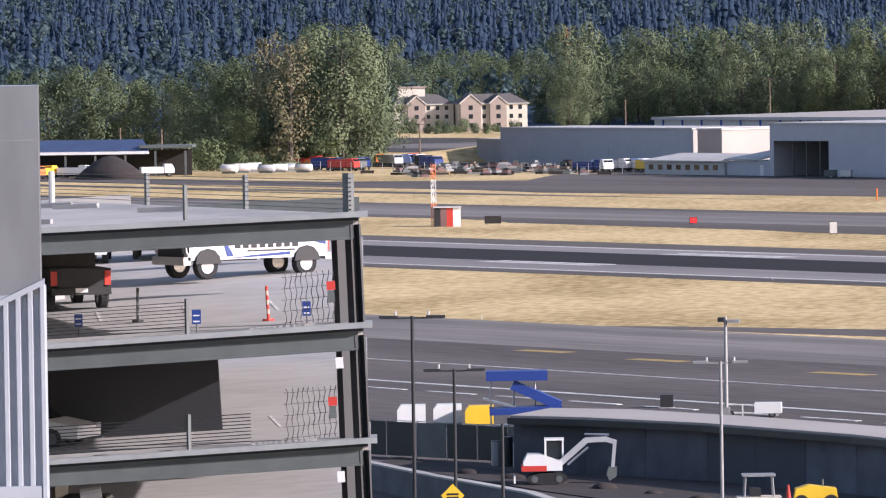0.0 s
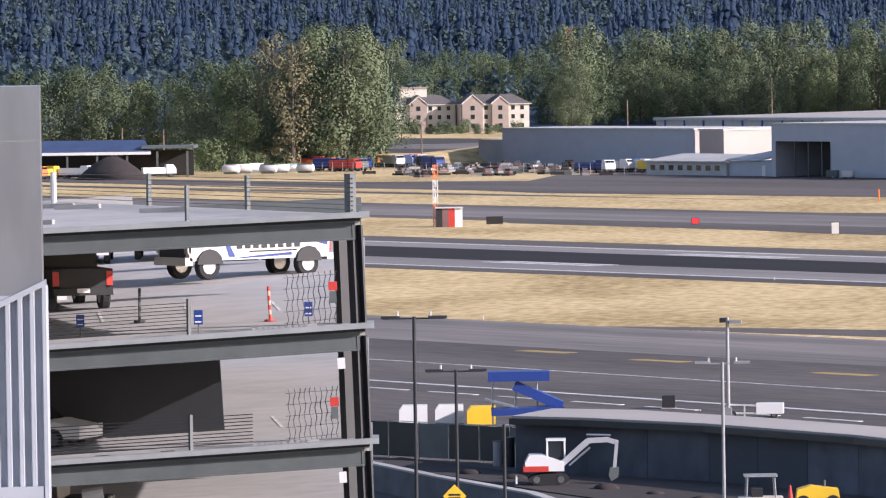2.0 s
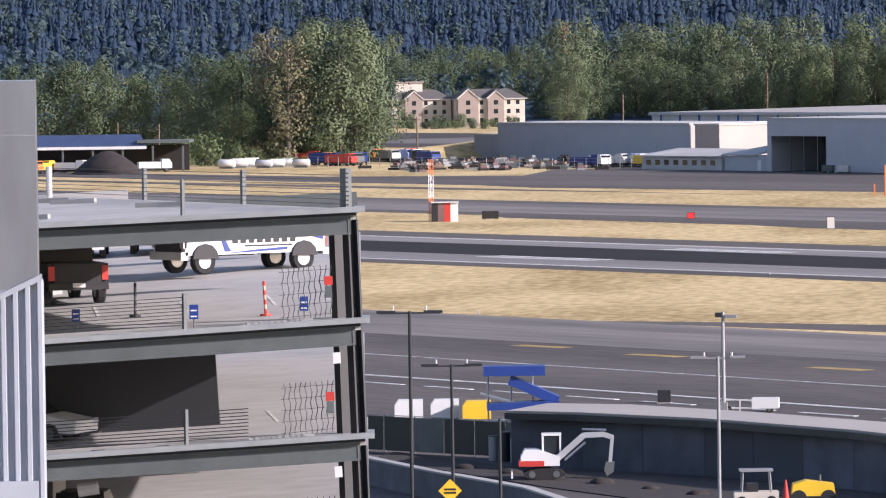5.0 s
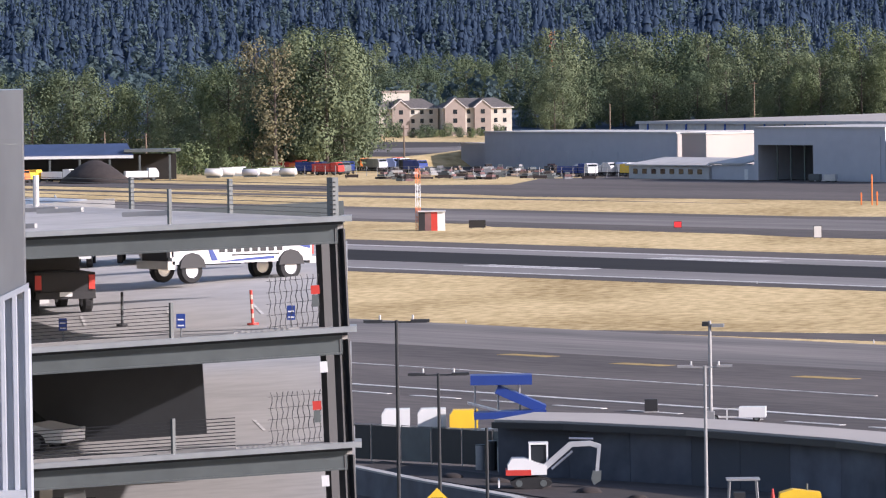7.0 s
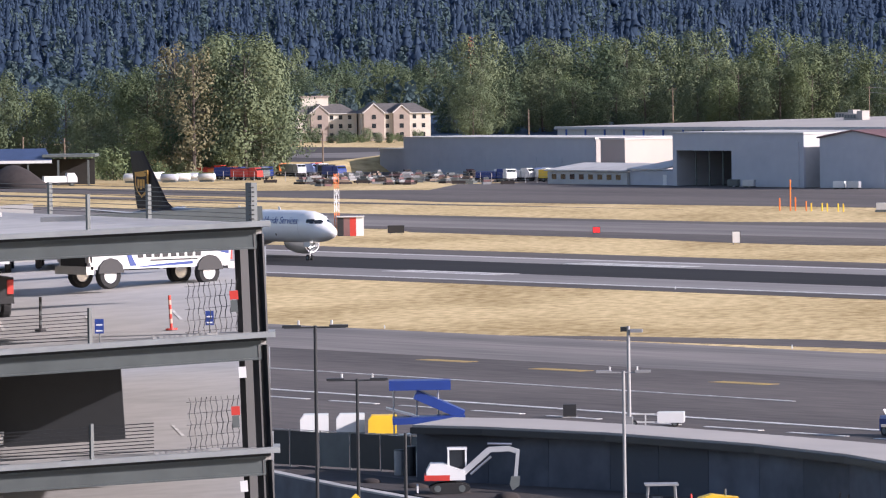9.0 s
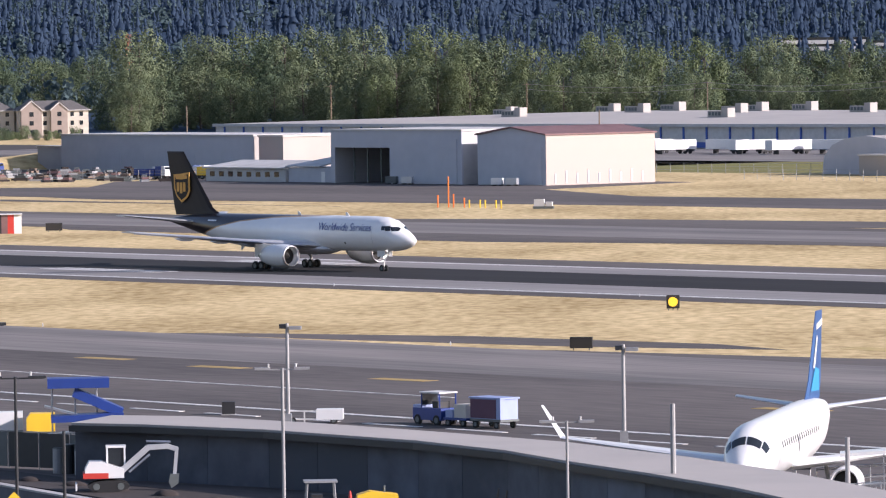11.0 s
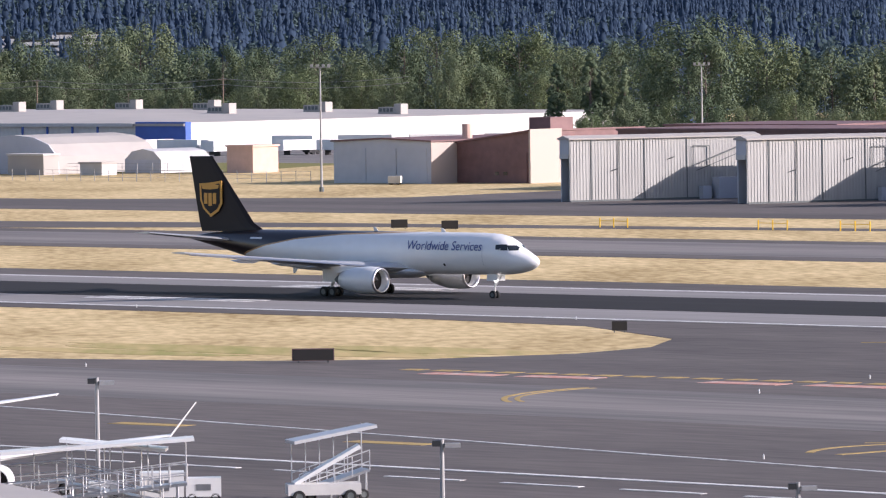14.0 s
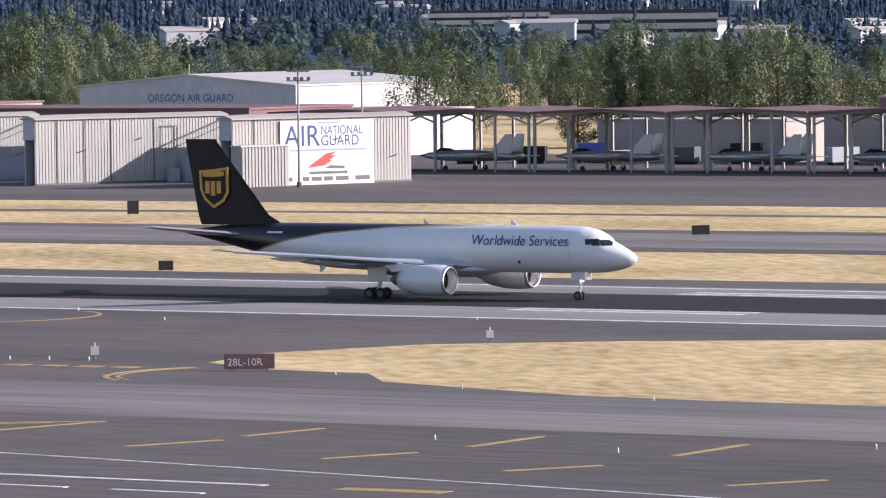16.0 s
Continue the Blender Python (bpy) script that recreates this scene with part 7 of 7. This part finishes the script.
part("cab_roof", Geo().box(-0.12, 1.02, -0.22, 0.82, 2.5, 2.62), "white", cab_)
for x in (-0.1, 0.9):
    for y in (-0.2, 0.7):
        part("cab_post", Geo().box(x, x + 0.1, y, y + 0.1, 1.4, 2.5), "white", cab_)
part("cab_glass", Geo().box(0.0, 0.9, -0.12, 0.72, 1.4, 2.5), "glass_dark", cab_)
part("boom", Geo().beam((0.8, -0.3, 1.2), (2.3, -0.3, 2.5), 0.25, 0.34).beam((2.25, -0.3, 2.5), (3.5, -0.3, 2.55), 0.22, 0.3), "silver", ex, "grey boom")
part("stick", Geo().beam((3.4, -0.3, 2.55), (4.0, -0.3, 2.35), 0.2, 0.28).beam((3.95, -0.3, 2.45), (3.8, -0.3, 0.9), 0.2, 0.26), "silver", ex)
part("ram", Geo().tube((1.2, -0.3, 1.1), (2.4, -0.3, 2.1), 0.07, n=8).tube((2.2, -0.3, 2.85), (3.6, -0.3, 2.8), 0.06, n=8), "chrome", ex)
part("bucket", Geo().extrude([(3.55, -0.6, 0.95), (4.05, -0.6, 0.95), (4.0, -0.6, 0.4), (3.6, -0.6, 0.15), (3.45, -0.6, 0.5)], None, (0, 0.6, 0)), "steel_dark", ex)
part("blade", Geo().box(-1.9, -1.8, -0.95, 0.95, 0.1, 0.5), "white", ex)
# small roller cab, cone and yellow machine
t = thing("utility_vehicle", "small open utility vehicle with a pale roof frame", "utility vehicle", pose(-250.5, 196, 0, 0, 0, 55))
part("roof", Geo().box(-0.9, 0.9, -0.7, 0.7, 1.95, 2.05), "pole_grey", t)
for x in (-0.8, 0.8):
    for y in (-0.6, 0.6):
        part("roof_post", Geo().tube((x, y, 0.7), (x * 0.9, y, 1.95), 0.05, n=6), "pole_grey", t)
        wheel(t, x, y, 0.32, 0.2)
part("body", Geo().box(-1.2, 1.2, -0.65, 0.65, 0.35, 0.85), "stucco", t)
part("seat", Geo().box(-0.5, 0.1, -0.5, 0.5, 0.85, 1.3), "black", t)
t = thing("traffic_cone", "tall red traffic cone", "cone", pose(-252.6, 199.7, 0))
part("cone", Geo().revolve((0, 0, 0.05), (0, 0, 1), ((0, 0.22), (1.1, 0.05), (1.12, 0.01)), 14), "red", t)
part("base", Geo().box(-0.28, 0.28, -0.28, 0.28, 0, 0.05), "black", t)
t = thing("compactor", "small yellow and black compactor machine", "machine", pose(-249.6, 199.2, 0, 0, 0, 55))
part("body", Geo().extrude([(-1.2, -0.6, 0.5), (1.2, -0.6, 0.5), (1.1, -0.6, 1.15), (-0.4, -0.6, 1.35), (-1.1, -0.6, 1.15)], None, (0, 1.2, 0)), "yellow", t)
for x in (-0.8, 0.8):
    part("drum", Geo().tube((x, -0.62, 0.42), (x, 0.62, 0.42), 0.42, n=16), "steel_black", t)
part("exhaust", Geo().tube((0.4, 0.2, 1.2), (0.4, 0.2, 1.6), 0.06, n=8), "steel_dark", t)
t = thing("warning_sign", "yellow diamond road sign on a post", "sign", Matrix.Translation(polar(54.93, 250)) @ Matrix.Rotation(radians(55), 4, "Z"))
part("plate", Geo().extrude([(-0.5, 0, 6.2), (0, 0, 5.7), (0.5, 0, 6.2), (0, 0, 6.7)], None, (0, 0.03, 0)), "yellow", t)
part("text_bars", Geo().box(-0.25, 0.25, -0.015, -0.002, 6.22, 6.3).box(-0.25, 0.25, -0.015, -0.002, 6.08, 6.16), "black", t)
part("post", Geo().tube((0, 0.05, 0), (0, 0.05, 6.6), 0.05, n=6), "pole_grey", t)


# ---- lamp posts ----
def lamp_post(x, y, h, label, arms=1, mt="steel_black", r=0.09, turn=50):
    t = thing("lamp_post", label, "lamp post", pose(x, y, 0, 0, 0, turn))
    part("pole", Geo().tube((0, 0, 0), (0, 0, h), r, r * 0.8, 10), mt, t)
    if arms:
        part("arm", Geo().beam((-1.3, 0, h - 0.08), (1.3, 0, h - 0.08), 0.08, 0.07), mt, t)
        for s in (-1, 1):
            part("lamp_head", Geo().box(s * 1.0 - 0.4, s * 1.0 + 0.4, -0.2, 0.2, h - 0.09, h + 0.03), mt, t)
            part("photocell", Geo().tube((s * 0.7, 0, h), (s * 0.7, 0, h + 0.22), 0.05, n=6), "white_dull", t)
    return t


lamp_post(*polar(55.3, 250)[:2], 13.85, "tall black double-headed lamp post", 1, "steel_black", 0.09, 55)
lamp_post(*polar(54.9, 270)[:2], 10.5, "black double-headed lamp post", 1, "steel_black", 0.09, 55)
lamp_post(*polar(54.44, 260)[:2], 8.6, "plain dark steel post by the road", 0)
lamp_post(-237.4, 183.4, 9.1, "grey double-headed lamp post", 1, "pole_grey", 0.1, 52)
lamp_post(-228.3, 194.6, 6.2, "grey lamp post with two flat heads", 1, "pole_grey", 0.09, 50)
lamp_post(-224.8, 198.7, 7.0, "thick plain grey post", 0, "pole_grey", 0.16)
lamp_post(-218.8, 205.2, 5.2, "thick plain grey post with a thin finial", 0, "pole_grey", 0.15)


def flood_pole(x, y, h, label):
    t = thing("flood_pole", label, "lamp post", pose(x, y, 0, 0, 0, 45))
    part("pole", Geo().tube((0, 0, 0), (0, 0, h), 0.14, 0.11, 10), "pole_grey", t)
    part("flood_lamp", Geo().box(0.15, 0.95, -0.25, 0.25, h - 0.42, h - 0.2), "pole_grey", t)
    part("flood_lamp", Geo().box(-0.5, -0.1, -0.25, 0.25, h - 0.35, h - 0.05), "steel_black", t)
    part("bracket", Geo().tube((-0.4, 0, h - 0.3), (0.5, 0, h - 0.25), 0.05, n=6), "steel_dark", t)
    part("cabinet", Geo().box(-0.25, 0.25, -0.3, 0.0, 0.2, 1.0), "pole_grey", t)
    return t


flood_pole(-312.4, 241.8, 7.05, "grey apron flood lamp pole with two lamps")
flood_pole(-280.8, 244.1, 6.45, "grey apron flood lamp pole by the service road")
flood_pole(-231.1, 224.2, 6.9, "grey apron flood lamp pole beside the boarding ramps")
flood_pole(-202.8, 221.1, 4.7, "short grey flood lamp pole at the apron edge")
flood_pole(-189.1, 232.9, 2.3, "short flood lamp pole near the apron")

# ---- storage yard clutter ----
rt = random.Random(17)


def yard_truck(m, paint, label):
    t = thing("truck", label, "truck", m, "yard vehicles")
    part("chassis", Geo().box(-3.4, 3.4, -0.9, 0.9, 0.55, 0.8), "black", t)
    part("cab", Geo().extrude([(1.4, -1.1, 0.8), (3.5, -1.1, 0.8), (3.5, -1.1, 1.8), (2.9, -1.1, 2.7), (1.4, -1.1, 2.7)], None, (0, 2.2, 0)), paint, t)
    part("windscreen", Geo().box(3.0, 3.3, -0.95, 0.95, 1.85, 2.55), "glass_dark", t)
    part("load_box", Geo().box(-3.5, 1.2, -1.15, 1.15, 0.8, 2.1 + 0.6 * rt.random()), paint, t)
    for x in (-2.2, 2.4):
        for y in (-0.95, 0.95):
            wheel(t, x, y, 0.48, 0.28)
    return t


for k, mt in enumerate(("red", "red", "orange", "blue", "white", "red", "steel_dark", "blue", "white", "orange", "silver", "blue_pale", "red", "white", "black", "blue")):
    b = 56.35 - 0.085 * k + rt.uniform(-0.02, 0.02)
    yard_truck(Matrix.Translation(polar(b, 1275 + rt.uniform(-25, 40))) @ Matrix.Rotation(rt.uniform(-0.5, 0.7), 4, "Z"), mt, "worn " + {"steel_dark": "dark grey", "blue_pale": "pale blue"}.get(mt, mt) + " truck parked in the storage yard")
for k, mt in enumerate(("white", "white_dull", "white", "green", "white", "silver", "white_dull")):
    mt = "hangar_grey" if mt == "green" else mt
    b = 57.05 - 0.12 * k
    t = thing("tank_trailer", "pale tank trailer with a yellow-green top in the yard", "trailer", Matrix.Translation(polar(b, 1250 + 6 * (k % 3))) @ Matrix.Rotation(radians(40 + 20 * (k % 3)), 4, "Z") @ Matrix.Scale(0.72, 4), "yard tanks")
    part("tank", Geo().loft([[(x, 1.2 * q * math.cos(a * 0.5236), 1.5 + 1.1 * q * math.sin(a * 0.5236)) for a in range(12)] for x, q in ((-2.6, 0.7), (-2.4, 1), (2.4, 1), (2.6, 0.7))]), mt, t, smooth=True)
    part("top", Geo().box(-2.2, 2.2, -0.5, 0.5, 2.5, 2.8), "leaf_bright" if k > 2 else "white", t)
    part("cradle", Geo().box(-2, 2, -0.8, 0.8, 0.0, 0.6), "steel_dark", t)
for k in range(46):
    b, d = 55.4 - 0.041 * k + rt.uniform(-0.03, 0.03), 1215 + rt.uniform(-30, 70)
    t = thing("scrap_stack", "stack of rusty brown and grey steel parts", "scrap", Matrix.Translation(polar(b, d)) @ Matrix.Rotation(rt.uniform(0, 3), 4, "Z"), "yard stacks")
    for j in range(3):
        part("steel_block", Geo().box(-1.9 + 0.7 * j, 1.7 - j * 0.4, -0.8 + 0.15 * j, 0.8 - 0.15 * j, 0.5 * j, 0.42 + 0.5 * j), rt.choice(["maroon", "steel_dark", "steel_dark", "wood", "pole_grey", "soil", "soil"]), t)
for k, mt in enumerate(("blue", "white", "white_dull", "blue_pale", "white", "yellow", "orange", "white", "blue_pale", "black")):
    b = 53.55 - 0.12 * k
    yard_truck(Matrix.Translation(polar(b, 1205 + rt.uniform(-8, 12))) @ Matrix.Rotation(rt.uniform(-0.5, 0.7), 4, "Z"), mt, "small service truck parked by the works building")
g = Geo()
t = thing("soil_pile", "tall cone of dark brown soil by the works shed", "soil pile", Matrix.Translation(polar(58.2, 1215)))
part("mound", Geo().loft([[(q * (9 + math.sin(a * 1.3)) * math.cos(a * 0.39), q * 7 * math.sin(a * 0.39), z) for a in range(16)] for q, z in ((1.0, 0), (0.72, 1.9), (0.42, 3.6), (0.15, 4.6), (0.02, 4.7))]), "soil", t, smooth=True)
for k, (b, mt) in enumerate(((58.95, "orange"), (58.55, "white"), (57.75, "white"), (58.85, "yellow"))):
    yard_truck(Matrix.Translation(polar(b, 1228)) @ Matrix.Rotation(0.6 * k, 4, "Z"), mt, "work truck beside the blue-roofed shed")
t = thing("earth_bank", "long bank of bare dry earth behind the yard", "earth bank", Matrix.Translation(polar(54.9, 1340)) @ Matrix.Rotation(radians(55), 4, "Z"))
part("bank", Geo().loft([[(-48 + 8 * i, -9, 0), (-48 + 8 * i, -2, 3.0 + math.sin(i)), (-48 + 8 * i, 4, 3.2 + math.sin(i)), (-48 + 8 * i, 9, 0)] for i in range(12)]), "grass", t)
for k, (b, d) in enumerate(((57.7, 1265), (56.0, 1330), (55.2, 1330), (58.1, 1300), (53.2, 1420), (49.2, 1200))):
    t = thing("utility_pole", "slim wooden utility pole", "utility pole", Matrix.Translation(polar(b, d)))
    part("pole", Geo().tube((0, 0, 0), (0, 0, 9.5 if k < 4 else 13), 0.22, 0.15, 7), "wood", t)
    part("crossarm", Geo().beam((-0.9, -0.6, 8.8), (0.9, 0.6, 8.8), 0.12, 0.12), "wood", t)
# chain-link fence with posts along the yard and the far apron
for (xa, ya), (xb, yb), n in (((-1060, 700), (-948, 714), 34), ((-835, 757), (-725, 757), 30), ((-800, 800), (-900, 792), 26)):
    t = thing("fence", "grey wire fence on slim posts", "fence")
    for k in range(n + 1):
        x, y = xa + (xb - xa) * k / n, ya + (yb - ya) * k / n
        part("post", Geo().tube((x, y, 0), (x, y, 2.1), 0.06, n=5), "pole_grey", t)
    for z in (0.7, 1.4, 2.05):
        part("wire", Geo().tube((xa, ya, z), (xb, yb, z), 0.03, n=4), "pole_grey", t)
for k in range(6):
    t = thing("ground_unit", "small grey ground unit parked before the hangars", "ground unit", pose((-874, -846, -843, -880, -700, -699)[k], (706, 705, 706, 707, 752, 751)[k], 0, 0, 0, 30))
    part("cabinet", Geo().box(-1.1, 1.1, -0.7, 0.7, 0.3, 1.5), ("silver", "white", "silver", "steel_dark", "white", "stucco")[k], t)
    for x in (-0.7, 0.7):
        wheel(t, x, -0.6, 0.28, 0.16)
        wheel(t, x, 0.6, 0.28, 0.16)


# ---- what moves ----
def motions():
    # the freight jet gathers speed along the runway; each row is the place of its nose
    rows = [(0, -865.9), (2, -825.5), (4, -774.9), (6, -714.5), (7, -680.2), (8.2, -637.4),
            (9.2, -598.1), (10.3, -553.3), (10.5, -544.5), (11, -522.4), (11.5, -499.6), (12, -475.9),
            (12.5, -452.0), (13, -427.1), (13.5, -401.4), (14, -375.0), (14.5, -347.7), (15, -320.4),
            (15.5, -292.1), (16, -263.2)]
    walk(jet, [(t, pose(x, 423, 0)) for t, x in rows])
    # the tug draws its carts away along the service road
    for ob, dx in ((tug, 0.0), (load_cart, 2.9), (box_cart, 6.2)):
        walk(ob, [(t, pose(x + dx, 250.6, 0, 0, 0, 180)) for t, x in ((0, -236.0), (6, -275.0), (8.2, -289.3), (10.3, -303.1), (11, -307.6), (12.5, -317.3), (16, -340.0))])


motions()
